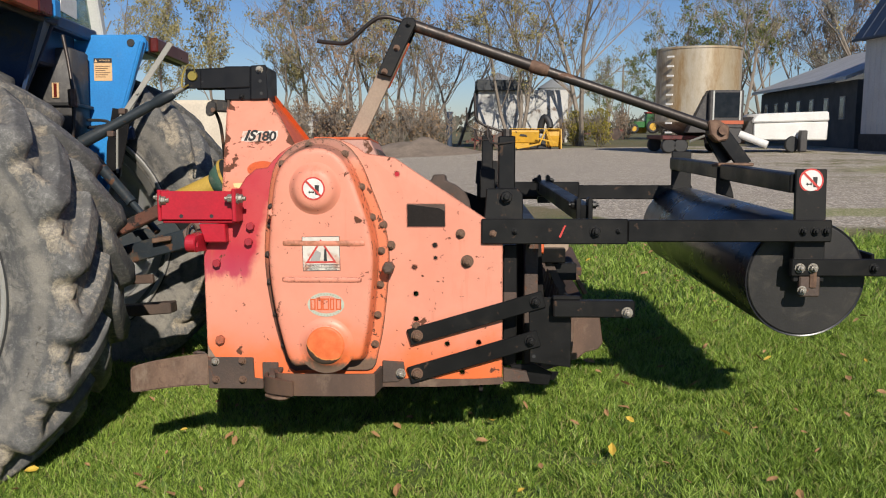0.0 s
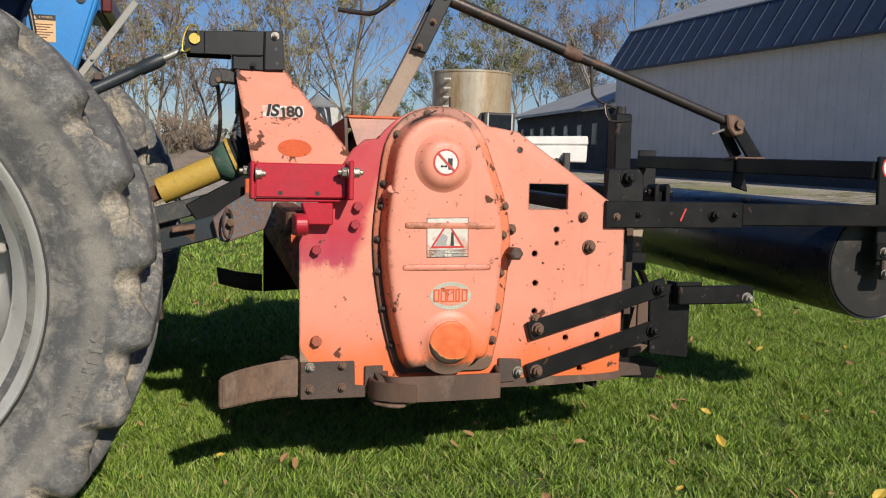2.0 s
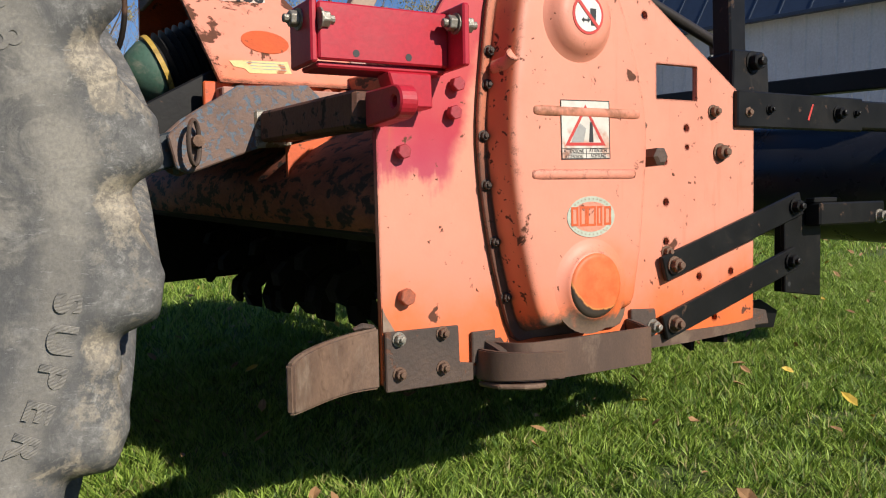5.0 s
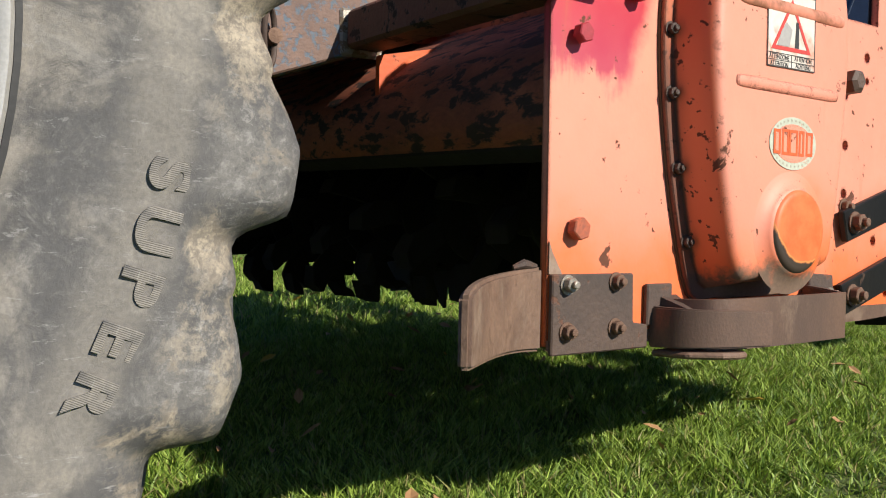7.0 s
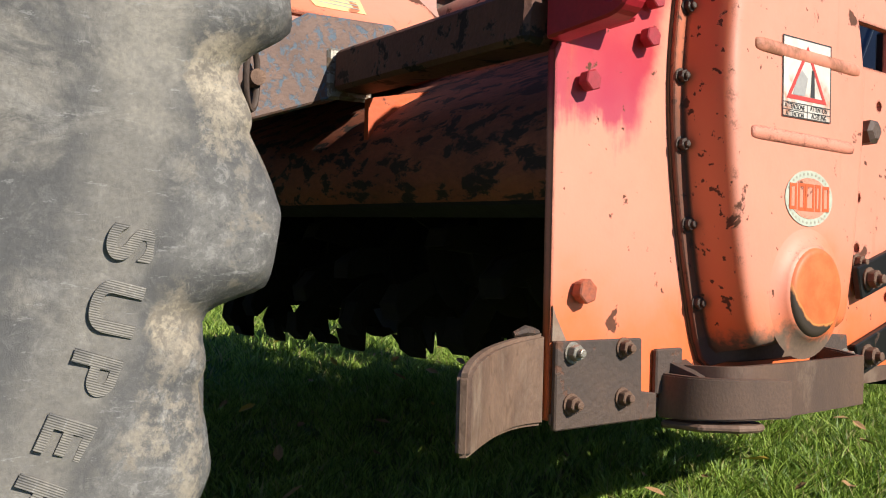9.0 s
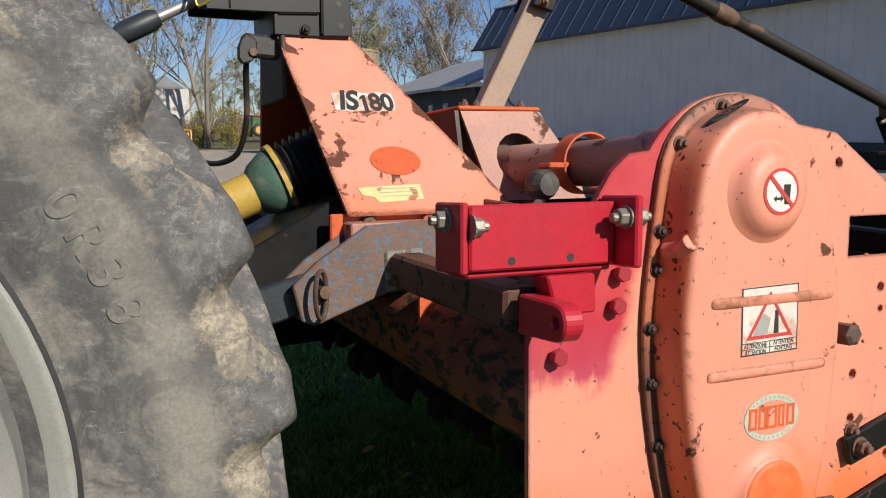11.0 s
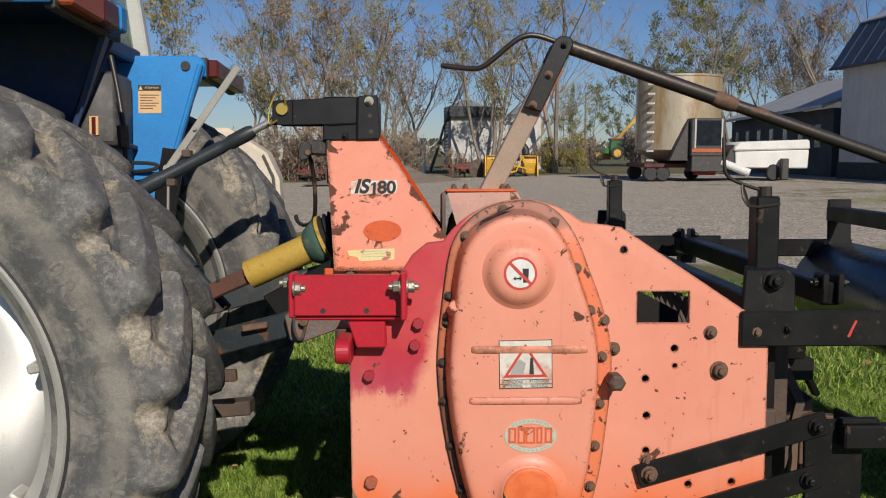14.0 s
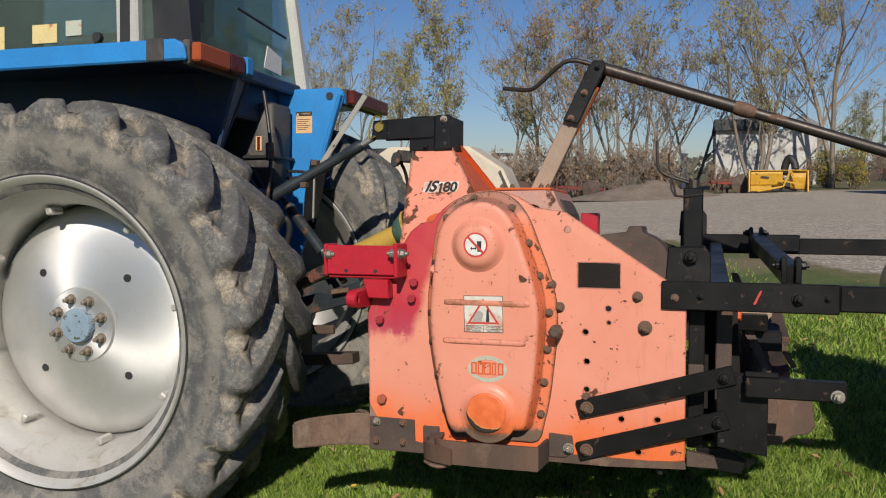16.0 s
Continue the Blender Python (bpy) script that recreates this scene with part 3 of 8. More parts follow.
def lathe(profile, n=32, axis="y", centre=(0, 0, 0), closed=False):
    """Turns (radius, depth) pairs about an axis."""
    bm = bmesh.new()
    c = Vector(centre)
    rings = []
    for r, d in profile:
        if r < 1e-5:
            rings.append([bm.verts.new(c + Vector(AXES[axis](0, 0, d)))])
        else:
            rings.append([bm.verts.new(c + Vector(AXES[axis](r * math.cos(math.tau * k / n), r * math.sin(math.tau * k / n), d))) for k in range(n)])
    pairs = list(zip(rings, rings[1:])) + ([(rings[-1], rings[0])] if closed else [])
    for a, b in pairs:
        for k in range(n):
            q = [a[k % len(a)], a[(k + 1) % len(a)], b[(k + 1) % len(b)], b[k % len(b)]]
            q = list(dict.fromkeys(q))
            if len(q) > 2:
                bm.faces.new(q)
    return bm


def loft(loops, cap0=True, cap1=True):
    bm = bmesh.new()
    rings = [[bm.verts.new(p) for p in loop] for loop in loops]
    n = len(rings[0])
    for a, b in zip(rings, rings[1:]):
        for k in range(n):
            bm.faces.new((a[k], a[(k + 1) % n], b[(k + 1) % n], b[k]))
    if cap0:
        bm.faces.new(rings[0][::-1])
    if cap1:
        bm.faces.new(rings[-1])
    return bm


def bolt_mesh(name, material, head=0.6, washer=True, thread=0.3):
    """A hexagon head of unit width across, on a washer, pointing along -y."""
    bm = bmesh.new()
    if washer:
        merge(bm, lathe([(0, 0), (0.72, 0), (0.72, -0.12), (0, -0.12)], 14))
    merge(bm, bevel(prism(circle(0, 0, 0.56, 6, 0.3), -0.1, -0.1 - head), 0.06))
    if thread:
        merge(bm, lathe([(0.28, -0.1 - head), (0.28, -0.1 - head - thread), (0.2, -0.14 - head - thread), (0, -0.14 - head - thread)], 10))
    bmesh.ops.recalc_face_normals(bm, faces=bm.faces)
    me = bpy.data.meshes.new(name)
    bm.to_mesh(me)
    bm.free()
    me.materials.append(material)
    return me


BOLTS = {k: bolt_mesh("bolt", m, *a) for k, (m, *a) in {
    "zinc": (ZINC, 0.6, True, 0.35), "rust": (RUST_BOLT, 0.55, True, 0.3), "orange": (ORANGE_BOLT, 0.55, False, 0.0), "red": (RED_BOLT, 0.6, False, 0.0),
    "black": (BLACK, 0.55, True, 0.3), "blackened": (SHADED_BOLT, 0.5, True, 0.25), "nut": (DIRTY_NUT, 0.8, True, 0.7)}.items()}


def bolt(parent, kind, x, y, z, size=0.022, turn=(0, 0, 0), label=""):
    m = Matrix.LocRotScale((x, y, z), Euler([radians(a) for a in turn]), (size, size, size))
    return shared("bolt", BOLTS[kind], parent, m, label)


def lettering(body, size, material, parent, m, name="lettering", depth=0.0006, label="", width=1.0, shear=0.0, spacing=1.0, bold=0.014):
    cu = bpy.data.curves.new(name, "FONT")
    cu.body, cu.size, cu.extrude, cu.align_x, cu.align_y = body, size, depth, "CENTER", "CENTER"
    cu.shear, cu.space_character, cu.offset = shear, spacing, size * bold
    tmp = new("tmp", cu)
    me = bpy.data.meshes.new_from_object(tmp.evaluated_get(bpy.context.evaluated_depsgraph_get()))
    bpy.data.objects.remove(tmp)
    me.name = name
    me.materials.clear()
    me.materials.append(material)
    ob = shared(name, me, parent, m @ Matrix.Diagonal((width, 1, 1, 1)))
    return tagged(ob, label) if label else ob


FACE_NEAR = pose(0, 0, 0, 90, 0, 0)

# ---- the stone burier on the tractor's hitch ----
ROOT = pose(0, 0, EYE, 0, 0, TURN) @ pose(0, 0, 0, TILT + 4.28, 0, 0) @ pose(0, 0, 0, 0, 0, -TURN) @ Matrix.Translation((0, 2.637, 0))
burier = tagged(empty("stone_burier", ROOT), "faded orange stone burier with black roller, raised on a tractor hitch", "farm machine")


def lift(y):
    """The machine's cross axis rises a little towards its far side."""
    return 0.062 * y


def side_plate(y0, y1, window):
    outline = [(-0.812, -0.630), (-0.814, -0.45), (-0.816, -0.21), (-0.75, -0.09), (-0.678, 0.022), (-0.646, 0.048)]
    outline += [(-0.44 + 0.205 * math.cos(radians(a)), -0.062 + 0.205 * math.sin(radians(a))) for a in range(146, 48, -8)]
    outline += [(-0.221, 0.082), (0.085, -0.122), (0.105, -0.137), (0.111, -0.16), (0.112, -0.60), (0.06, -0.607)]
    holes = [[(-0.183, -0.060), (-0.067, -0.060), (-0.067, -0.130), (-0.183, -0.130)]] if window else []
    small = [(-0.214, 0.032), (-0.098, -0.187), (-0.096, -0.226), (-0.161, -0.255), (-0.157, -0.338), (-0.06, -0.496), (0.038, -0.491), (-0.013, -0.586), (-0.157, -0.418)]
    if window:
        holes += [circle(u, v, 0.0085 if i not in (2,) else 0.006, 8) for i, (u, v) in enumerate(small)]
    return prism(outline, y0, y1, holes=holes)


plate = part("side_plate", side_plate(0.0, 0.012, True), ORANGE_PLATE, burier, "side plate in bleached orange paint")
# far plate near black: soil and shade together in its colour
far_plate = part("side_plate", prism([(-0.81, -0.64), (-0.81, -0.30), (-0.70, -0.20), (-0.50, -0.13), (-0.05, -0.13), (0.11, -0.19), (0.11, -0.60)], 1.78, 1.792), SHADED_SOIL, burier)
part("far_bearing_cover", prism([(-0.34, -0.30), (-0.34, -0.02), (-0.29, 0.005), (-0.16, 0.022), (-0.155, 0.045), (-0.10, 0.047), (-0.097, 0.018), (-0.05, -0.002), (-0.01, -0.035), (0.012, -0.075), (0.022, -0.13), (0.022, -0.30)], 1.30, 1.62, edge=0.006), DARK_RUST, burier, "dull rusty rounded drive cover on the far side", smooth=40)
part("far_red_bracket", box(-0.40, -0.32, 1.62, 1.70, -0.02, 0.105), RED, burier)
far_plate.location.z = lift(1.78)
part("wear_skid", prism([(-1.02, -0.415), (-0.93, -0.437), (-0.815, -0.45), (-0.815, -0.53), (-0.90, -0.522), (-1.01, -0.492)], 1.78, 1.80, edge=0.003), DARK_RUST, burier)
# stiffening angle along the rear edge of the near plate
part("edge_angle", box(0.060, 0.108, 0.0125, 0.05, -0.59, -0.16), DARK_RUST, burier)

part("wear_strip", prism([(-0.812, -0.634), (-0.812, -0.622), (-0.50, -0.614), (-0.165, -0.606), (0.02, -0.607), (0.113, -0.601), (0.115, -0.622), (-0.1, -0.632)], -0.0040, -0.0004), BROWN_STEEL, burier, "rust-brown rubbed bottom edge strip")
part("wear_strip", prism([(0.116, -0.578), (0.165, -0.585), (0.190, -0.590), (0.200, -0.622), (0.116, -0.622)], 0.026, 0.050, edge=0.002), DARK_RUST, burier)
# gear case with its flange, gasket, bosses and ribs
FLANGE = [(-0.35, -0.580), (-0.43, -0.581), (-0.50, -0.580), (-0.553, -0.574), (-0.588, -0.47), (-0.609, -0.37), (-0.621, -0.28), (-0.624, -0.19), (-0.612, -0.07), (-0.594, 0.040), (-0.560, 0.094), (-0.51, 0.128), (-0.44, 0.141), (-0.385, 0.131), (-0.345, 0.100), (-0.315, 0.052), (-0.287, -0.02), (-0.264, -0.08), (-0.245, -0.15), (-0.238, -0.21), (-0.240, -0.28), (-0.248, -0.36), (-0.259, -0.45), (-0.274, -0.52), (-0.292, -0.574)]
FLANGE = smooth_loop(FLANGE, 3)


def at_y(loop, y):
    return [(u, y, v) for u, v in loop]


part("flange_gasket", loft([at_y(FLANGE, -0.0005), at_y(FLANGE, -0.0045)]), GASKET, burier, "dark oily gasket")


def shrink(d, ledge=0.0):
    """The flange outline drawn in by d, and by ledge more on its rear side, where the bolted rim is wider."""
    out = []
    for u, v in FLANGE:
        k = min(1.0, max(0.0, (u + 0.50) / 0.20))
        e = d + ledge * k * k * (3 - 2 * k)
        out.append((-0.43 + (u + 0.43) * (1 - e / 0.198), -0.218 + (v + 0.218) * (1 - e / 0.36)))
    return out


rings = [at_y(shrink(d), y) for d, y in ((0.0012, -0.0045), (0.0012, -0.0095), (0.0026, -0.0114), (0.007, -0.012))]
rings += [at_y(shrink(d, 0.016), y) for d, y in ((0.0180, -0.012), (0.0188, -0.0135), (0.0194, -0.018), (0.0245, -0.050), (0.0275, -0.064), (0.0300, -0.0700), (0.0335, -0.0740), (0.039, -0.0762), (0.047, -0.077), (0.060, -0.077), (0.078, -0.077))]
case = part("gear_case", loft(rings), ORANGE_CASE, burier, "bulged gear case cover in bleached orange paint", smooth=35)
part("upper_boss", lathe([(0.082, -0.0745), (0.073, -0.080), (0.066, -0.088), (0.060, -0.096), (0.052, -0.1015), (0.042, -0.1037), (0.0, -0.104)], 36, centre=(-0.452, 0, -0.012)), ORANGE_CASE, case, smooth=60)
boss = part("lower_boss", lathe([(0.088, -0.0764), (0.078, -0.0780), (0.068, -0.0818), (0.062, -0.0868), (0.0585, -0.0905), (0.050, -0.0905)], 44, centre=(-0.426, 0, -0.486)), ORANGE_CASE, case, smooth=60)
part("boss_cap", lathe([(0.0588, -0.0900), (0.0570, -0.0928), (0.0545, -0.0946), (0.050, -0.0953), (0.0, -0.0956)], 44, centre=(-0.426, 0, -0.486)), SOILED_BOSS, case, "round boss rubbed to brighter orange", smooth=60)
for x0, x1, z in ((-0.552, -0.305, -0.176), (-0.556, -0.316, -0.286)):
    bm = tube([(x0, -0.0725, z), (x0 + 0.002, -0.0725, z), (x0 + 0.008, -0.0725, z), (x0 + 0.018, -0.0725, z), (x1 - 0.018, -0.0725, z), (x1 - 0.008, -0.0725, z), (x1 - 0.002, -0.0725, z), (x1, -0.0725, z)], [0.005, 0.0072, 0.0085, 0.0092, 0.0092, 0.0085, 0.0072, 0.005], 16)
    for v in bm.verts:
        v.co.y = -0.0760 + (v.co.y + 0.0725) * 0.5
    part("rib", bm, RIB_PAINT if z > -0.2 else ORANGE_CASE, case, smooth=60)
for x, z in ((-0.481, 0.119), (-0.371, 0.092), (-0.321, -0.008), (-0.290, -0.100), (-0.262, -0.203), (-0.266, -0.308), (-0.275, -0.403), (-0.284, -0.495), (-0.562, 0.062), (-0.598, -0.068), (-0.603, -0.126), (-0.612, -0.215), (-0.608, -0.30), (-0.592, -0.40), (-0.569, -0.50)):
    # front bolts use the mesh whose dark colour holds the wall's shade
    left = x < -0.55 and z < 0.03
    bolt(case, "blackened" if left else "rust", x, -0.0115, z, 0.0150 if left else 0.0175)
for x, z in ((-0.258, -0.124), (-0.234, -0.187)):
    bolt(plate, "rust", x, 0.0, z, 0.021)
part("oil_plug", lathe([(0.0, -0.0), (0.019, 0.0), (0.019, -0.045), (0.012, -0.05), (0.0, -0.05)], 6, centre=(-0.238, -0.02, -0.252)), DARK_RUST, case, "rusty hexagon plug")
part("breather_stub", tube([(-0.590, -0.018, -0.098), (-0.582, -0.05, -0.095), (-0.585, -0.068, -0.082)], [0.014, 0.016, 0.014], 10), ORANGE, case, smooth=50)
strip = part("oil_strip", prism(ellipse(0, 0, 0.041, 0.0115), 0, 0.0012, "z", at=lambda u, v, d: (-0.497 + u * 0.88, -0.046 - v, 0.1098 + u * 0.42 - v * 0.14 + d)), INK, case, "black painted strip with worn letters")
lettering("OIL", 0.024, ORANGE_BOLT, case, Matrix(((0.88, 0, -0.42, -0.497), (0, 1.0, 0, -0.046), (0.42, 0.14, 0.9, 0.1117), (0, 0, 0, 1))), "print", 0.0002, width=1.1)

# plate bolts
for x, z, k, s in ((-0.019, -0.151, "rust", 0.021), (0.002, -0.236, "rust", 0.028), (0.080, -0.150, "rust", 0.022), (-0.770, -0.484, "orange", 0.027), (-0.157, -0.440, "rust", 0.019)):
    bolt(plate, k, x, 0.0, z, s)
for x, z in ((-0.665, -0.128), (-0.672, -0.176), (-0.773, -0.243)):
    bolt(plate, "red", x, -0.004, z, 0.0235)

# red bracket plates
beam = part("red_channel", box(-0.930, -0.700, -0.042, -0.032, -0.108, -0.020), RED, burier, "red painted steel channel bracket")
part("channel_flange", box(-0.942, -0.9305, -0.040, 0.045, -0.112, -0.016), RED, beam)
part("channel_flange", box(-0.7005, -0.688, -0.090, -0.0045, -0.112, -0.012), RED, beam)
part("channel_web", box(-0.930, -0.700, -0.0315, 0.030, -0.118, -0.1085), RED, beam)
part("channel_web", box(-0.930, -0.690, -0.0315, -0.004, -0.030, -0.0205), RED, beam)
for p in ((-0.942, 0.005, -0.040, (0, 0, -90)), (-0.930, -0.042, -0.048, (0, 0, 90)), (-0.7005, -0.068, -0.042, (0, 0, -90)), (-0.688, -0.068, -0.042, (0, 0, 90))):
    bolt(beam, "zinc", *p[:3], 0.024, p[3])
for x in (-0.868, -0.775):
    part("hole", lathe([(0.0, -0.0424), (0.006, -0.0424), (0.006, -0.040)], 10, centre=(x, 0, -0.096)), INK, beam)
block = part("red_lug", bevel(prism([(-0.815, -0.120), (-0.735, -0.120), (-0.733, -0.176), (-0.797, -0.176)], -0.046, -0.004), 0.003), RED, burier, "red painted hitch lug")
EYE_LOOP = [(-0.004, -0.147), (-0.096, -0.150)] + [(-0.100 + 0.025 * math.cos(radians(a)), -0.176 + 0.025 * math.sin(radians(a))) for a in range(105, 256, 15)] + [(-0.096, -0.202), (-0.004, -0.204)]
part("lug_eye", prism(EYE_LOOP, -0.836, -0.805, axis="x", holes=[circle(-0.100, -0.176, 0.009, 12)], edge=0.003), RED, block)
part("lug_shelf", box(-0.80, -0.70, -0.028, -0.004, -0.114, -0.106), RED, block)

# rusty cross tube, hitch plates and lower gear
part("cross_tube", bar((-0.818, 0.0125, -0.172), (-0.818, 0.455, -0.150), 0.062, 0.062, edge=0.006), TUBE_RUST, burier, "rusty square cross tube")
part("tube_clamp", prism([(-0.858, -0.115), (-0.778, -0.112), (-0.778, -0.19), (-0.858, -0.193)], 0.456, 0.466, edge=0.004), ZINC, burier)
arm = part("hitch_plate", prism([(-1.035, -0.170), (-0.990, -0.130), (-0.890, -0.066), (-0.735, -0.058), (-0.690, -0.100), (-0.74, -0.150), (-0.80, -0.175), (-0.995, -0.245), (-1.020, -0.235)], 0.467, 0.483, edge=0.003), BLUE_RUST, burier, "hitch plate with blue paint worn to rust")
arm2 = part("hitch_plate", prism([(-1.035, -0.170), (-0.990, -0.130), (-0.890, -0.066), (-0.735, -0.058), (-0.690, -0.100), (-0.80, -0.175), (-0.995, -0.245), (-1.020, -0.235)], 0.545, 0.56, edge=0.003), BLUE_RUST, burier)
for o in (arm, arm2):
    far = shared("hitch_plate", o.data, burier, Matrix.Translation((0, 0.80, lift(0.80))))
ring = part("linch_pin", tube(smooth_path([(-0.990 + 0.014 * math.cos(a), 0.436 + 0.012 * math.cos(a), -0.186 + 0.044 * math.sin(a)) for a in [i * math.tau / 10 for i in range(11)]], 3), 0.0046, 6), DARK_RUST, arm, "dark linch pin loop", smooth=60)
part("pin_washer", lathe([(0.012, 0.4655), (0.034, 0.4655), (0.034, 0.461), (0.012, 0.461)], 24, centre=(-0.975, 0, -0.178), closed=True), PIN_STEEL, arm, "bright steel washer")
part("hitch_pin", lathe([(0, 0.436), (0.012, 0.436), (0.012, 0.60), (0, 0.60)], 12, centre=(-0.980, 0, -0.182)), RUST_BOLT, arm)

# hood over the rotor
HOOD = [(-0.775, -0.385), (-0.800, -0.370), (-0.812, -0.335), (-0.806, -0.29), (-0.782, -0.255), (-0.74, -0.222), (-0.68, -0.188), (-0.62, -0.155), (-0.56, -0.128), (-0.50, -0.118), (-0.42, -0.130), (-0.34, -0.175), (-0.26, -0.24), (-0.13, -0.34), (0.02, -0.46)]
bm = bmesh.new()
cols = []
for k in range(13):
    y = 0.0125 + (1.78 - 0.0125) * k / 12
    cols.append([[bm.verts.new((u, y, v + lift(y) - d)) for u, v in HOOD] for d in (0.0, 0.008)])
for a, b in zip(cols, cols[1:]):
    for s in (0, 1):
        for i in range(len(HOOD) - 1):
            bm.faces.new((a[s][i], a[s][i + 1], b[s][i + 1], b[s][i]))
    for i in (0, len(HOOD) - 1):
        bm.faces.new((a[0][i], a[1][i], b[1][i], b[0][i]))
hood = part("rotor_hood", bm, HOOD_RUST, burier, "rounded rotor hood, orange paint mostly rusted away", smooth=50)
# added sheet below the hood, its shade painted in as near black
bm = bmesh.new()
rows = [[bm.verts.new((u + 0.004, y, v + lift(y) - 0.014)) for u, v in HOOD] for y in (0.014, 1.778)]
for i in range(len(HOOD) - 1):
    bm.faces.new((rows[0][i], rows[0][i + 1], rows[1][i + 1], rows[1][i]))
part("hood_lining", bm, SHADED_SOIL, hood, "near-black sheet standing in for the shade under the hood")
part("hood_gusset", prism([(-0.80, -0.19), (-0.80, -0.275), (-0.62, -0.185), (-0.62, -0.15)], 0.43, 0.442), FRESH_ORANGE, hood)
# panel added behind the window, the darkness inside put into its colour
part("inner_panel", prism([(-0.30, -0.34), (-0.30, -0.06), (-0.10, -0.085), (0.045, -0.16), (0.045, -0.45)], 0.46, 0.472), SHADED_SOIL, hood)
# plate added to block light from behind; ragged edge shapes the dark outline
rng = random.Random(21)
edge, y = [], 0.02
while y < 1.74:
    w = rng.uniform(0.05, 0.12)
    edge += [(y, rng.uniform(-0.69, -0.63)), (y + w, rng.uniform(-0.69, -0.63)), (y + w + 0.006, -0.622), (y + w + 0.028, -0.62)]
    y += w + 0.034
part("rear_apron", prism([(0.016, -0.40)] + edge + [(1.775, -0.57), (1.775, -0.36)], 0.040, 0.052, axis="x"), SHADED_SOIL, hood, "added near-black rear plate with a ragged lower edge")
part("hood_upright", bar((-0.600, 0.014, -0.112), (-0.600, 1.77, -0.112 + lift(1.76)), 0.012, 0.11), HOOD_RUST, hood)
part("base_beam", bar((-0.70, 0.50, -0.088), (-0.70, 1.30, -0.088 + lift(0.8)), 0.42, 0.05), DULL_ORANGE, burier)
part("frame_rail", box(-0.935, -0.475, 0.548, 0.562, -0.125, -0.045), FRESH_ORANGE, burier, "orange rail with rusty bolts")
for x, k in ((-0.735, "orange"), (-0.66, "orange"), (-0.618, "orange"), (-0.555, "rust"), (-0.535, "rust"), (-0.86, "rust")):
    bolt(burier, k, x, 0.548, -0.066, 0.028)

# leaning headstock plates
tower_at = {1: lambda u, v, d: (u, 0.565 + 0.77 * v + d, v), -1: lambda u, v, d: (u, 1.235 - 0.77 * v - d, v + 0.02)}
TOWER = [(-0.960, 0.340), (-0.793, 0.346), (-0.735, 0.262), (-0.585, 0.035), (-0.535, -0.050), (-0.905, -0.050)]
tower = part("headstock_plate", prism(TOWER, 0.0, 0.014, at=tower_at[1]), ORANGE_TOWER, burier, "leaning orange headstock plate with rust chips")
part("headstock_plate", prism(TOWER, 0.0, 0.014, at=tower_at[-1]), FRESH_ORANGE, burier)
bm = loft([[(-0.795, 0.828, 0.330), (-0.795, 0.985, 0.340), (-0.540, 1.245, -0.03), (-0.540, 0.545, -0.045)], [(-0.803, 0.828, 0.324), (-0.803, 0.985, 0.334), (-0.548, 1.245, -0.036), (-0.548, 0.545, -0.051)]])
part("headstock_back", bm, FRESH_ORANGE, burier)
part("headstock_front", box(-0.955, -0.945, 0.80, 1.0, 0.20, 0.335), DARK_RUST, burier)
# black top bracket
top = part("top_link_bracket", box(-0.968, -0.797, 0.815, 1.0, 0.335, 0.470, 0.004), BLACK_NEW, burier, "fresh black welded top link bracket")
part("bracket_arm_plate", prism([(-1.127, 0.381), (-1.119, 0.457), (-0.862, 0.469), (-0.864, 0.388), (-0.960, 0.3835)], 0.809, 0.8148, edge=0.0015), BLACK_NEW, top)
part("bracket_end_plate", prism([(-0.860, 0.338), (-0.857, 0.4715), (-0.799, 0.474), (-0.791, 0.341)], 0.807, 0.8146, edge=0.0015), BLACK_NEW, top)
part("bracket_cheek", box(-1.122, -0.969, 0.8152, 0.830, 0.385, 0.456, 0.003), BLACK_NEW, top)
part("bracket_cheek", box(-1.122, -0.969, 0.955, 0.970, 0.392, 0.470, 0.003), BLACK_NEW, top)
part("bracket_cap", box(-1.10, -0.969, 0.8305, 0.9545, 0.452, 0.462, 0.002), BLACK_NEW, top)
part("weld_bead", tube([(-1.060, 0.8085, 0.386), (-1.060, 0.8085, 0.456)], 0.0022, 6), BLACK_NEW, top)
part("weld_bead", tube([(-0.861, 0.8075, 0.342), (-0.8605, 0.8075, 0.40), (-0.8595, 0.8075, 0.468)], 0.0035, 6), BLACK_NEW, top)
part("weld_bead", tube([(-0.955, 0.8125, 0.3825), (-0.90, 0.8125, 0.3855), (-0.868, 0.8125, 0.387)], 0.003, 6), BLACK_NEW, top)
bolt(top, "zinc", -0.824, 0.807, 0.455, 0.020)
for x, z in ((-0.822, 0.41), (-0.818, 0.362)):
    part("hole", lathe([(0, 0.8063), (0.0065, 0.8063), (0.0065, 0.8075)], 10, centre=(x, 0, z)), INK, top)
bolt(top, "black", -0.898, 0.815, 0.350, 0.018)
pin = part("link_pin", lathe([(0, 0.80), (0.018, 0.80), (0.020, 0.806), (0.020, 0.8195), (0.012, 0.8195), (0.012, 0.965), (0, 0.965)], 18, centre=(-1.092, 0, 0.430)), BRASS, burier, "yellow zinc link pin with wire ring")
part("pin_ring", tube(smooth_path([(-1.105, 0.795, 0.395), (-1.130, 0.795, 0.385), (-1.128, 0.795, 0.43), (-1.110, 0.795, 0.470), (-1.085, 0.795, 0.468), (-1.08, 0.795, 0.445)], 4), 0.0035, 6), BRASS, pin)

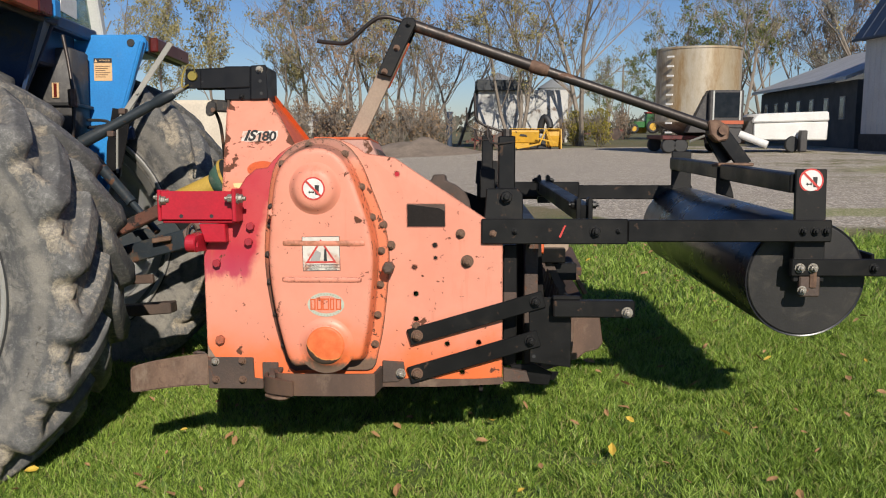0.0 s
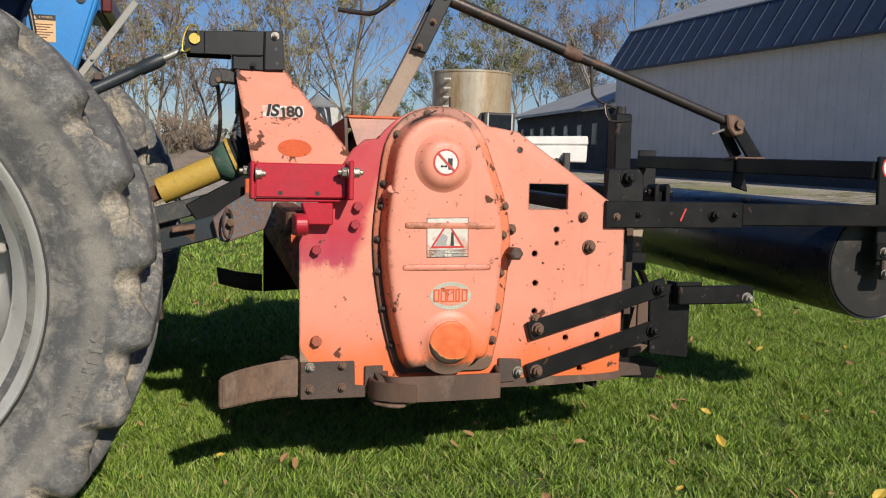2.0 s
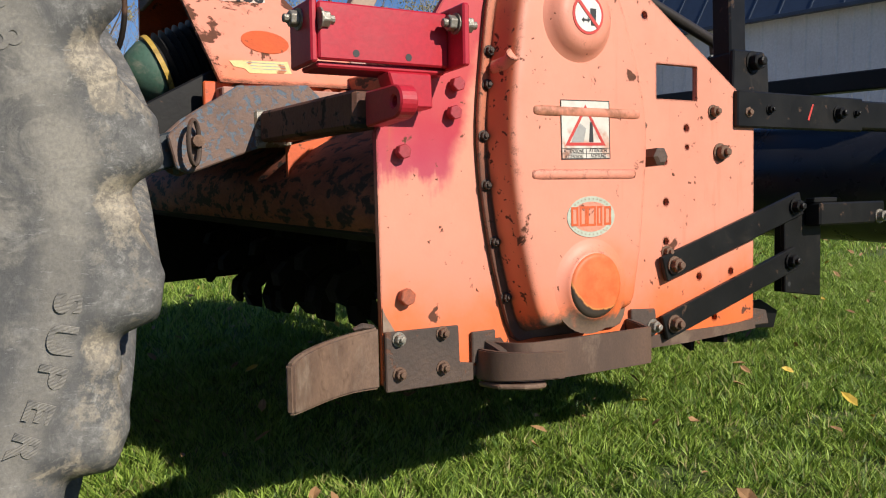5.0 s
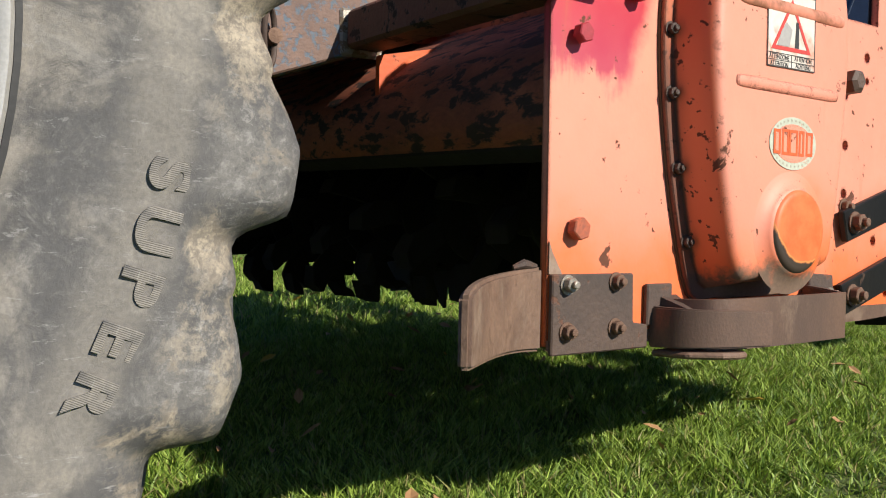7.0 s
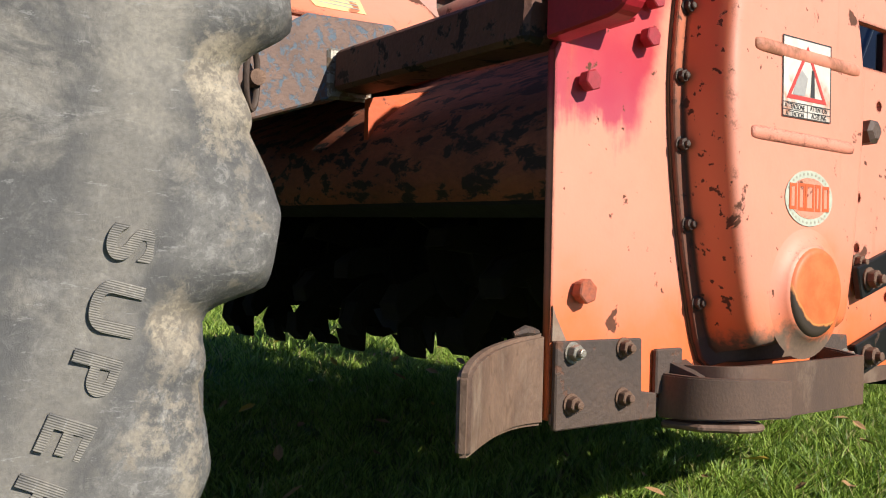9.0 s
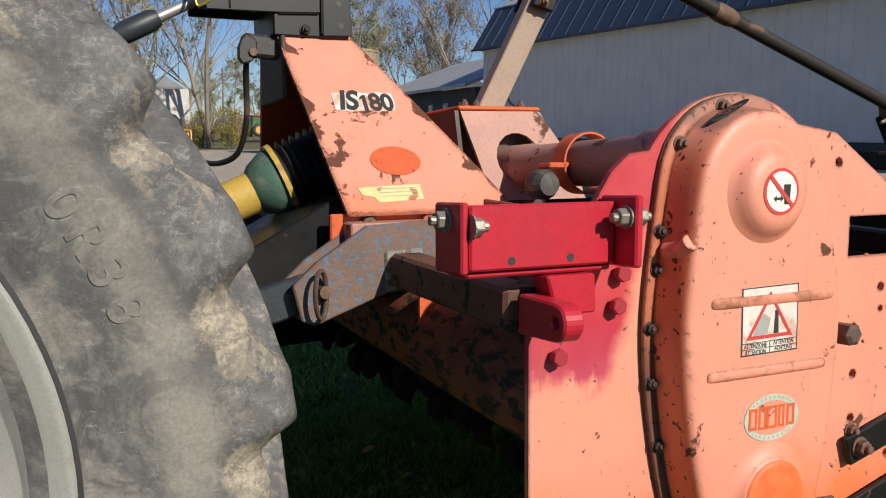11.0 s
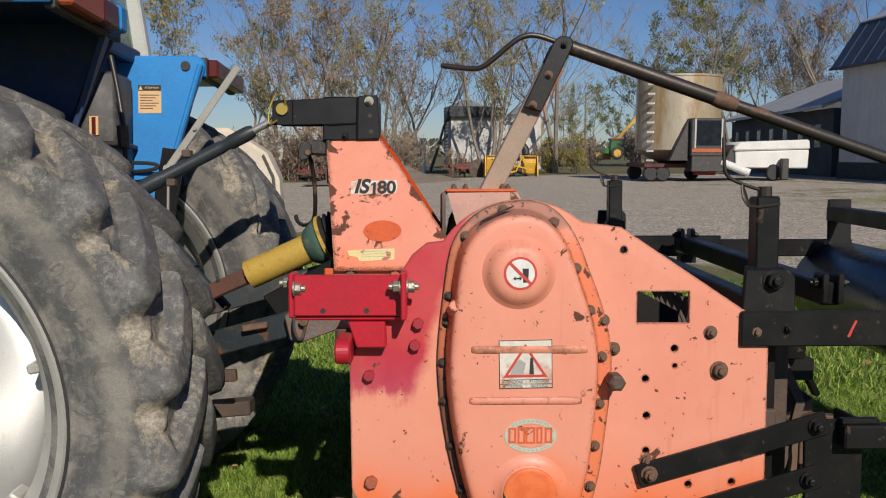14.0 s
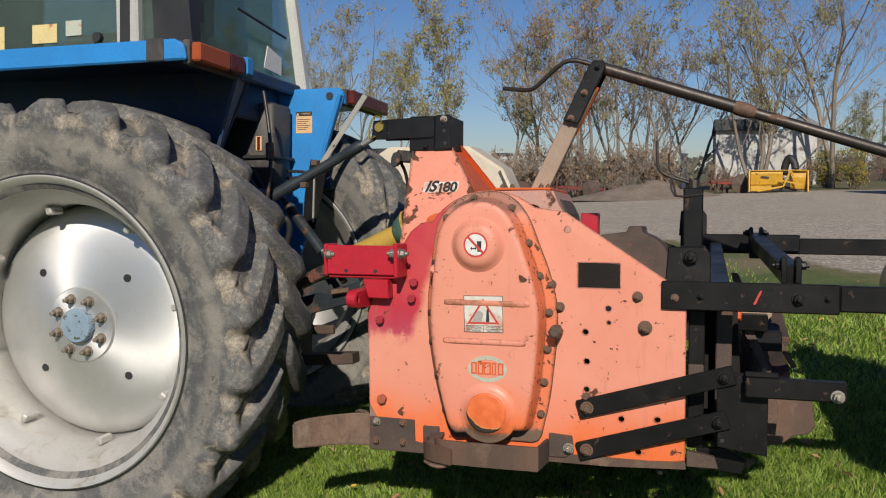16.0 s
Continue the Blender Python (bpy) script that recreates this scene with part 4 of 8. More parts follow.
# hook hanging from the headstock
hook = part("hose_hook", tube(smooth_path([(-1.02, 0.85, 0.30), (-1.012, 0.90, 0.25), (-1.008, 0.93, 0.16), (-1.02, 0.98, 0.09), (-1.055, 1.04, 0.068), (-1.09, 1.10, 0.078), (-1.10, 1.12, 0.10)], 4), 0.007, 8), STEEL_PIPE, burier, "bent steel hook", smooth=60)
part("hook_plate", prism([(-1.036, 0.328), (-1.044, 0.308), (-1.045, 0.284), (-1.036, 0.272), (-1.016, 0.277), (-1.004, 0.296), (-1.004, 0.322), (-1.018, 0.334)], 0.812, 0.830, edge=0.003), GREASY_STEEL, hook, "greasy steel latch plate")
part("hook_bolt", lathe([(0, 0.806), (0.009, 0.806), (0.010, 0.812), (0, 0.812)], 8, centre=(-1.014, 0, 0.297)), RUST_BOLT, hook)
part("hook_arm", bar((-1.03, 0.850, 0.318), (-0.945, 0.850, 0.312), 0.036, 0.048, edge=0.006), GREASY_STEEL, hook)

# gearbox cover box, cross shaft tube
cov = lambda u, v, d: (u, 0.690 + (v - 0.168) * 0.25 + d, v)
cover = part("gearbox_cover", prism([(-0.585, 0.170), (-0.385, 0.172), (-0.300, 0.045), (-0.29, -0.03), (-0.53, -0.03)], 0.0, 0.010, at=cov, holes=[circle(-0.452, 0.065, 0.057, 18)]), DULL_ORANGE, burier, "weathered orange gearbox cover box with a round opening")
part("cover_top", box(-0.590, -0.380, 0.688, 1.10, 0.1725, 0.182), FRESH_ORANGE, cover)
part("cover_side", prism([(0.690, 0.171), (1.09, 0.171), (1.09, -0.03), (0.645, -0.03)], -0.600, -0.590, axis="x"), DARK_RUST, cover)
part("cover_side", loft([[(-0.384, 0.70, 0.171), (-0.384, 1.09, 0.171), (-0.290, 1.09, -0.03), (-0.290, 0.652, -0.03)], [(-0.374, 0.70, 0.171), (-0.374, 1.09, 0.171), (-0.280, 1.09, -0.03), (-0.280, 0.652, -0.03)]]), DULL_ORANGE, cover)
for x, y in ((-0.565, 0.71), (-0.53, 0.72), (-0.42, 0.71), (-0.40, 0.74)):
    bolt(cover, "rust", x, y, 0.182, 0.016, (-90, 0, 0))
shaft = part("shaft_tube", lathe([(0.0, 0.012), (0.056, 0.0125), (0.056, 0.20), (0.046, 0.215), (0.046, 0.60), (0.05, 0.62), (0.05, 0.80), (0, 0.80)], 28, centre=(-0.440, 0, 0.045)), DULL_ORANGE, burier, "cross shaft tube with peeling paint", smooth=50)
part("tube_strap", lathe([(0.058, 0.40), (0.062, 0.40), (0.062, 0.445), (0.058, 0.445)], 28, centre=(-0.440, 0, 0.045), closed=True), FRESH_ORANGE, shaft, smooth=50)
part("strap_ear", box(-0.535, -0.475, 0.40, 0.445, 0.035, 0.047), FRESH_ORANGE, shaft)
part("oil_cap", lathe([(0, -0.03), (0.022, -0.028), (0.030, -0.012), (0.030, 0.012), (0.022, 0.030), (0, 0.032)], 14, centre=(-0.540, 0.42, 0.004)), DARK_PLASTIC, burier, "oily cap under the clamp")
gearbox = part("gearbox", lathe([(0, 0.72), (0.10, 0.72), (0.13, 0.76), (0.13, 1.02), (0.10, 1.06), (0, 1.06)], 20, centre=(-0.45, 0, 0.05)), DARK_RUST, burier)

# strut, crank pipe and its handle
d = Vector((-0.230, 0.785, 0.619)) - Vector((-0.443, 0.833, 0.189))
strut = part("crank_strut", bar((-0.455, 0.835, 0.165), Vector((-0.443, 0.833, 0.189)) + d * 0.86, 0.038, 0.062, up=(1, 0, 0)), BEIGE_STEEL, burier, "beige weathered steel strut")
part("strut_edge", bar(Vector((-0.443, 0.845, 0.189)) + d * 0.46 + Vector((0.022, 0, 0)), Vector((-0.443, 0.84, 0.189)) + d * 0.86 + Vector((0.022, 0, 0)), 0.012, 0.03, up=(1, 0, 0)), FRESH_ORANGE, strut)
head = part("crank_head", prism([(-0.352, 0.432), (-0.296, 0.418), (-0.198, 0.622), (-0.206, 0.645), (-0.240, 0.648), (-0.258, 0.632)], 0.762, 0.778, edge=0.003), BLACK, burier, "black crank head plates with bolts")
part("crank_head_plate", prism([(-0.352, 0.432), (-0.296, 0.418), (-0.198, 0.622), (-0.206, 0.645), (-0.240, 0.648), (-0.258, 0.632)], 0.848, 0.862, edge=0.003), BLACK, head)
for x, z, k in ((-0.322, 0.439, "rust"), (-0.274, 0.530, "rust"), (-0.228, 0.622, "black")):
    bolt(head, k, x, 0.762, z, 0.018)
P0, P1 = Vector((-0.215, 0.80, 0.624)), Vector((0.985, 0.827, 0.219))
pipe = part("crank_pipe", tube([P0, P0.lerp(P1, 0.40)], 0.0225, 14), STEEL_PIPE, burier, "brown steel crank pipe", smooth=50)
part("pipe_collar", tube([P0.lerp(P1, 0.385), P0.lerp(P1, 0.40), P0.lerp(P1, 0.43), P0.lerp(P1, 0.445)], [0.0228, 0.026, 0.0255, 0.0205], 14), RUST_BOLT, pipe, smooth=50)
part("inner_pipe", tube([P0.lerp(P1, 0.40), P1], 0.0195, 14), STEEL_PIPE, pipe, smooth=50)
part("crank_handle", tube(smooth_path([(-0.230, 0.79, 0.628), (-0.300, 0.79, 0.652), (-0.345, 0.79, 0.652), (-0.385, 0.795, 0.630), (-0.440, 0.81, 0.585), (-0.475, 0.82, 0.562), (-0.510, 0.835, 0.560), (-0.599, 0.864, 0.574)], 4), 0.0085, 8), STEEL_PIPE, pipe, "bent black crank handle", smooth=60)
clevis = part("clevis", prism([(0.945, 0.250), (0.985, 0.255), (1.030, 0.225), (1.025, 0.175), (0.985, 0.165), (0.955, 0.195)], 0.795, 0.860, edge=0.006), RUST_BOLT, burier, "rusty clevis at the pipe end")
part("clevis_pin", lathe([(0, 0.78), (0.018, 0.78), (0.018, 0.875), (0, 0.875)], 14, centre=(1.000, 0, 0.212)), RUST_BOLT, clevis)
part("pin_wire", tube([(0.93, 0.79, 0.19), (0.89, 0.78, 0.175), (0.87, 0.78, 0.168)], 0.005, 6), ZINC, clevis)
link = part("drop_link", bar((1.005, 0.815, 0.200), (1.100, 0.82, 0.075), 0.016, 0.058, up=(0, 0, 1)), BLACK, burier)
part("drop_link_plate", bar((0.975, 0.865, 0.200), (1.040, 0.865, 0.088), 0.012, 0.05, up=(0, 0, 1)), BLACK, link)
part("drop_link_foot", prism([(0.985, 0.072), (1.125, 0.072), (1.125, 0.085), (0.985, 0.085)], 0.79, 0.88, edge=0.003), RUST_BOLT, link)
part("bar_clamp", prism([(0.985, -0.035), (1.055, -0.055), (1.05, -0.03), (1.02, 0.07), (0.985, 0.07)], 0.80, 0.815, edge=0.003), BLACK, link)

# roller frame
frame_arm = part("frame_arm", box(0.045, 0.490, -0.012, 0.004, -0.182, -0.104), BLACK, burier, "black roller arm")
part("arm_extension", box(0.4905, 1.106, -0.006, 0.034, -0.175, -0.107, 0.004), BLACK, frame_arm)
part("arm_overlap", box(0.30, 0.4895, 0.0045, 0.034, -0.172, -0.108, 0.004), BLACK, frame_arm)
for x, z, s in ((0.148, -0.142, 0.016), (0.392, -0.143, 0.026), (0.462, -0.140, 0.014)):
    bolt(frame_arm, "black", x, -0.012, z, s)
part("paint_mark", prism([(0.280, -0.160), (0.286, -0.162), (0.302, -0.125), (0.297, -0.124)], -0.0126, -0.0121), PRINT_RED, frame_arm)
for x in (1.020, 1.055, 1.088):
    bolt(frame_arm, "black", x, -0.006, -0.141, 0.020)
part("frame_arm", bar((0.05, 1.66, -0.14 + lift(1.66)), (1.106, 1.66, -0.141 + lift(1.66)), 0.04, 0.07, edge=0.004), BLACK, burier)
part("far_sleeve", bar((0.05, 1.63, -0.125 + lift(1.63)), (0.55, 1.63, -0.125 + lift(1.63)), 0.05, 0.075, edge=0.004), BLACK, burier)
ear = part("frame_ear", prism([(0.052, -0.125), (0.172, -0.125), (0.172, -0.03), (0.158, -0.012), (0.06, -0.012)], 0.012, 0.026, edge=0.003), BLACK, burier, "black frame ear with a large bolt")
bolt(ear, "black", 0.121, 0.012, -0.038, 0.034)
shared("frame_ear", ear.data, burier, Matrix.Translation((-0.01, 1.60, lift(1.60) + 0.03)))
for x, y, z, dz in ((0.124, 0.075, 0.150, 0.0), (0.098, 1.535, 0.235, 0.0)):
    post = part("jack_post", box(x - 0.027, x + 0.026, y - 0.026, y + 0.026, z - 0.30, z, 0.004), BLACK, burier, "black square jack post")
    part("post_sleeve", box(x - 0.034, x + 0.036, y - 0.033, y + 0.033, z - 0.30, z - 0.16, 0.004), BLACK, post)
    part("post_stub", tube([(x, y, z - 0.01), (x, y, z + 0.022)], 0.016, 10), STEEL_PIPE, post)
    part("post_hook", tube(smooth_path([(x + 0.005, y, z + 0.010), (x - 0.03, y - 0.005, z + 0.020), (x - 0.07, y - 0.008, z + 0.034), (x - 0.092, y - 0.01, z + 0.050), (x - 0.098, y - 0.012, z + 0.075), (x - 0.100, y - 0.012, z + 0.132)], 4), 0.0042, 7), STEEL_PIPE, post, smooth=60)
    part("hook_clip", tube(smooth_path([(x + 0.025, y - 0.026, z - 0.018), (x - 0.05, y - 0.03, z - 0.022), (x - 0.06, y - 0.02, z + 0.03), (x - 0.045, y - 0.03, z - 0.025)], 3), 0.003, 6), STEEL_PIPE, post)
# cross member between the arms with its clamp lugs
member = part("cross_member", bar((0.405, 0.33, -0.100), (0.362, 1.53, -0.008), 0.055, 0.060, edge=0.005), BLACK, burier, "black cross member with bolted lugs")
for px, py, pz in ((0.405, 0.34, -0.062), (0.365, 1.46, 0.028)):
    for dx in (-0.028, 0.012):
        part("lug", prism([(px + dx - 0.004, pz - 0.06), (px + dx + 0.012, pz - 0.06), (px + dx + 0.012, pz + 0.012), (px + dx + 0.004, pz + 0.02), (px + dx - 0.004, pz + 0.012)], py - 0.03, py + 0.03, edge=0.002), BLACK, member)
    bolt(member, "black", px + 0.024, py, pz - 0.008, 0.024, (0, 0, 90))
    bolt(member, "black", px - 0.032, py, pz - 0.008, 0.024, (0, 0, -90))
    part("under_clamp", box(px - 0.03, px + 0.03, py - 0.03, py + 0.03, pz - 0.115, pz - 0.085, 0.003), BLACK, member)
part("rear_cross_beam", bar((0.20, 0.03, -0.145), (0.20, 1.64, -0.145 + lift(1.61)), 0.05, 0.05, edge=0.005), BLACK, burier)
# roller
roller = part("roller", lathe([(0.0, 0.0), (0.040, 0.0), (0.180, 0.004), (0.186, 0.0), (0.1875, 0.004), (0.1875, 1.60), (0.186, 1.604), (0, 1.604)], 64), ROLLER_BLACK, burier, "glossy black steel roller", smooth=40)
roller.matrix_basis = Matrix.Translation((1.066, 0.085, -0.298)) @ pose(0, 0, 0, math.degrees(math.atan(0.062)), 0, 0)
part("roller_end", lathe([(0, -0.003), (0.176, -0.003), (0.179, -0.001), (0.179, 0.003), (0, 0.003)], 48), ROLLER_END, roller)
cross = part("roller_cross_bar", bar((1.020, 0.050, 0.003), (1.022, 1.64, 0.003 + lift(1.62)), 0.055, 0.058, edge=0.004), BLACK, burier, "black cross bar above the roller")
up = part("roller_upright", box(1.005, 1.100, 0.0345, 0.0495, -0.300, 0.047, 0.003), BLACK, burier, "black upright plate")
shared("roller_upright", up.data, burier, Matrix.Translation((0, 1.605, lift(1.605) + 0.015)))
scr = part("scraper_bar", box(0.995, 1.36, 0.010, 0.034, -0.281, -0.228, 0.003), BLACK, burier)
for x in (1.020, 1.060, 1.245):
    bolt(scr, "zinc" if x < 1.1 else "black", x, 0.010, -0.256, 0.022)
part("bearing_block", box(1.022, 1.085, 0.012, 0.034, -0.345, -0.2815, 0.004), DARK_RUST, burier)
bolt(burier, "zinc", 1.030, 0.012, -0.325, 0.020)
part("bearing_bolt", lathe([(0, 0), (0.014, 0), (0.014, 0.05), (0, 0.05)], 8, axis="z", centre=(1.062, 0.018, -0.315)), RUST_BOLT, burier)
part("scraper_blade", bar((1.262, 0.06, -0.25), (1.262, 1.66, -0.25 + lift(1.6)), 0.012, 0.07), BLACK, burier)

# rear links and levelling gear
for (x0, z0), (x1, z1), kind in (((-0.178, -0.474), (0.236, -0.349), "rust"), ((-0.178, -0.594), (0.222, -0.470), "rust")):
    a = part("parallel_arm", bar((x0, -0.012, z0), (x1, -0.026, z1), 0.012, 0.052, edge=0.002), BLACK, burier, "black flat parallel arm")
    e = Vector((x1 - x0, 0, z1 - z0)).normalized() * 0.026
    bolt(a, kind, x0 + e.x, -0.018, z0 + e.z, 0.026)
    bolt(a, "black", x1 - e.x, -0.032, z1 - e.z, 0.026)
rear = part("rear_plate", prism([(0.190, -0.345), (0.322, -0.345), (0.322, -0.565), (0.196, -0.548)], -0.020, -0.008, edge=0.002), BLACK, burier, "black rear mounting plate")
part("rear_plate_web", box(0.310, 0.3215, -0.0075, 0.10, -0.56, -0.345), BLACK, rear)
part("hole", lathe([(0, -0.0205), (0.006, -0.0205), (0.006, -0.0195)], 8, centre=(0.208, 0, -0.53)), INK, rear)
stub = part("stub_tube", box(0.262, 0.508, -0.060, -0.0205, -0.402, -0.350, 0.004), BLACK, burier, "black stub tube")
bolt(stub, "zinc", 0.484, -0.060, -0.386, 0.024)
part("stub_top", box(0.262, 0.345, -0.045, -0.021, -0.3495, -0.338, 0.002), BLACK, stub)
part("guide_channel", box(0.116, 0.160, 0.075, 0.125, -0.58, -0.19, 0.003), BLACK, burier)
part("guide_channel", box(0.19, 0.235, 0.18, 0.25, -0.64, -0.17, 0.003), DARK_RUST, burier)
# added near-black panel, fills the gap past the plate edge with painted dark
part("inner_panel", prism([(0.116, -0.60), (0.250, -0.60), (0.262, -0.40), (0.250, -0.185), (0.116, -0.175)], 0.255, 0.265), SHADED_SOIL, burier)
part("guide_foot", prism([(0.140, -0.575), (0.215, -0.570), (0.275, -0.600), (0.262, -0.640), (0.150, -0.632)], 0.060, 0.072, edge=0.002), BLACK, burier)
part("guide_foot", prism([(0.118, -0.600), (0.300, -0.606), (0.285, -0.632), (0.118, -0.626)], 0.100, 0.112, edge=0.002), BROWN_STEEL, burier)
part("guide_lug", box(0.116, 0.158, 0.055, 0.074, -0.385, -0.34, 0.003), DARK_RUST, burier)
# tined grid and levelling board behind the rotor
part("grid_beam", bar((0.285, 0.32, -0.245), (0.285, 0.82, -0.245 + lift(0.80)), 0.11, 0.05), BLACK, burier)
part("grid_beam", bar((0.365, 0.42, -0.310), (0.365, 0.72, -0.300 + lift(0.70)), 0.09, 0.03), DARK_RUST, burier)
tine_bm = loft([[(0, -0.008, 0), (0.03, -0.008, 0), (0.03, 0.008, 0), (0, 0.008, 0)], [(0.06, -0.008, -0.12), (0.085, -0.008, -0.12), (0.085, 0.008, -0.12), (0.06, 0.008, -0.12)], [(0.02, -0.006, -0.30), (0.034, -0.006, -0.30), (0.034, 0.006, -0.30), (0.02, 0.006, -0.30)]])
tine0 = part("tine", tine_bm, DARK_RUST, burier)
tine0.matrix_basis = Matrix.Translation((0.27, 0.36, -0.27))
for i in range(1, 17):
    y = 0.36 + i * 0.085
    shared("tine", tine0.data, burier, Matrix.Translation((0.27, y, -0.27 + lift(y))))
board = part("levelling_board", loft([[(0.345, 0.44, -0.44), (0.415, 0.44, -0.40), (0.425, 0.44, -0.585), (0.345, 0.44, -0.655), (0.262, 0.44, -0.68)], [(0.335, 1.74, -0.40 + lift(1.7)), (0.400, 1.74, -0.36 + lift(1.7)), (0.405, 1.74, -0.53 + lift(1.7)), (0.330, 1.74, -0.60 + lift(1.7)), (0.255, 1.74, -0.625 + lift(1.7))]]), DARK_RUST, burier, "rust brown levelling board")
part("board_end", prism([(0.335, -0.455), (0.410, -0.437), (0.470, -0.442), (0.487, -0.565), (0.470, -0.588), (0.425, -0.600), (0.395, -0.625), (0.338, -0.638)], 0.40, 0.438, edge=0.003), BROWN_STEEL, board)
part("corner_plate", prism([(0.262, -0.200), (0.356, -0.196), (0.352, -0.225), (0.318, -0.262), (0.272, -0.262), (0.252, -0.228)], 0.345, 0.353, edge=0.002), BEIGE_STEEL, burier, "pale rubbed corner plate")
part("rear_box", box(0.296, 0.385, 0.37, 0.44, -0.335, -0.276, 0.003), BLACK, burier)
part("rear_strut", bar((0.368, 0.43, -0.29), (0.426, 0.44, -0.39), 0.016, 0.028, up=(0, 1, 0)), BROWN_STEEL, burier)
part("board_lug", prism([(0.324, -0.435), (0.366, -0.438), (0.372, -0.505), (0.366, -0.580), (0.322, -0.572)], 0.30, 0.312, edge=0.002), BROWN_STEEL, board)
part("orange_strap", bar((0.262, 0.33, -0.17), (0.257, 0.30, -0.235), 0.012, 0.02), FRESH_ORANGE, burier)

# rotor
rotor = part("rotor_shaft", lathe([(0, 0.03), (0.065, 0.03), (0.065, 1.76), (0, 1.76)], 20), SHADED_SOIL, burier)
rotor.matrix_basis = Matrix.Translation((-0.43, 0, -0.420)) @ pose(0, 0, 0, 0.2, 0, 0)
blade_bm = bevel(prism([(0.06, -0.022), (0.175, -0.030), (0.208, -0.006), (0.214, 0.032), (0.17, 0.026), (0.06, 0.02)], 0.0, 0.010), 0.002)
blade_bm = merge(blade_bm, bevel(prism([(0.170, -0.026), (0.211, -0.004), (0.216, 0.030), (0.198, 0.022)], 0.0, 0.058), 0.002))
blade0 = part("blade", blade_bm, SHADED_SOIL, rotor)
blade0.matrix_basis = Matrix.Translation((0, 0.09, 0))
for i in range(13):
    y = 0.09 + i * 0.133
    part("rotor_disc", lathe([(0.06, y - 0.008), (0.12, y - 0.008), (0.12, y - 0.001), (0.06, y - 0.001)], 20, closed=True), SHADED_SOIL, rotor)
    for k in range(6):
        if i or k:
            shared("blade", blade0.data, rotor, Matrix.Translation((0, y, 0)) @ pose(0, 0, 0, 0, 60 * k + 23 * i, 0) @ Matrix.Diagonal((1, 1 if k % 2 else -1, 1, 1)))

# wear skid, bolted plate and guard shoe
def strap(line, z0, z1, thick, edge=0.002):
    """A flat steel strap on edge, bent along a line in plan; z0 and z1 give its lower and upper edge at a share of the way."""
    bm = bmesh.new()
    rr = []
    n = len(line)
    for i, (x, y) in enumerate(line):
        a, b = Vector(line[max(i - 1, 0)]), Vector(line[min(i + 1, n - 1)])
        t = (b - a).normalized()
        w = Vector((-t.y, t.x)) * thick
        f = i / (n - 1)
        rr.append([bm.verts.new(p) for p in ((x, y, z0(f)), (x, y, z1(f)), (x + w.x, y + w.y, z1(f)), (x + w.x, y + w.y, z0(f)))])
    for a, b in zip(rr, rr[1:]):
        for k in range(4):
            bm.faces.new((a[k], a[(k + 1) % 4], b[(k + 1) % 4], b[k]))
    bm.faces.new(rr[0])
    bm.faces.new(rr[-1][::-1])
    bmesh.ops.recalc_face_normals(bm, faces=bm.faces)
    return bevel(bm, edge, 2)


def bent(pts, k=4):
    return [(p.x, p.y) for p in smooth_path([(u, v, 0) for u, v in pts], k)]


SK = bent([(-0.815, 0.004), (-0.860, -0.008), (-0.912, -0.035), (-0.965, -0.073), (-1.014, -0.114)])
skid = part("wear_skid", strap(SK[::-1], lambda f: -0.636 + 0.004 * math.sin(f * 3.0) + 0.006 * (1 - f) ** 6, lambda f: -0.531 - 0.014 * (1 - f) - 0.012 * (1 - f) ** 8, 0.014, 0.004), WORN_SKID, burier, "curved brown worn steel skid", smooth=65)
part("weld_bead", tube([(-0.862, 0.006, -0.531), (-0.848, 0.003, -0.527), (-0.836, 0.006, -0.529), (-0.824, 0.008, -0.530)], [0.003, 0.006, 0.0055, 0.003], 7), DARK_RUST, skid)
foot = part("skid_plate", prism([(-0.811, -0.540), (-0.668, -0.541), (-0.666, -0.606), (-0.638, -0.610), (-0.638, -0.641), (-0.811, -0.641)], -0.0095, -0.0010, edge=0.0018), DARK_RUST, burier, "dark steel plate with four bolts")
for x, z, k in ((-0.787, -0.5535, "zinc"), (-0.702, -0.5515, "rust"), (-0.787, -0.612, "rust"), (-0.702, -0.611, "rust")):
    bolt(foot, k, x, -0.0095, z, 0.0175)
part("plate_tab", prism([(-0.812, -0.500), (-0.807, -0.512), (-0.790, -0.540), (-0.812, -0.540)], -0.0030, -0.0006), BARE_STEEL, burier, "corner rubbed down to bare metal")
# the shoe: a front channel returned to the plate at both ends and a shorter strap lapped over it
shoe = part("guard_shoe", strap(bent([(-0.604, -0.004), (-0.588, -0.058), (-0.570, -0.076), (-0.545, -0.084), (-0.44, -0.087), (-0.30, -0.083), (-0.279, -0.080)], 3), lambda f: -0.644, lambda f: -0.577 + 0.002 * f, 0.010), BROWN_STEEL, burier, "worn brown guard shoe round the gear case", smooth=30)
part("shoe_return", strap([(-0.2785, -0.080), (-0.270, -0.045), (-0.262, -0.002)], lambda f: -0.643 + 0.008 * f, lambda f: -0.576 + 0.010 * f, 0.010), DARK_RUST, shoe)
part("lapped_strap", strap(bent([(-0.630, -0.003), (-0.628, -0.040), (-0.615, -0.068), (-0.590, -0.090), (-0.555, -0.108), (-0.524, -0.122)], 3), lambda f: -0.641 + 0.003 * f, lambda f: -0.586 - 0.006 * f, 0.012), BROWN_STEEL, shoe, "short bent strap welded over the shoe", smooth=30)
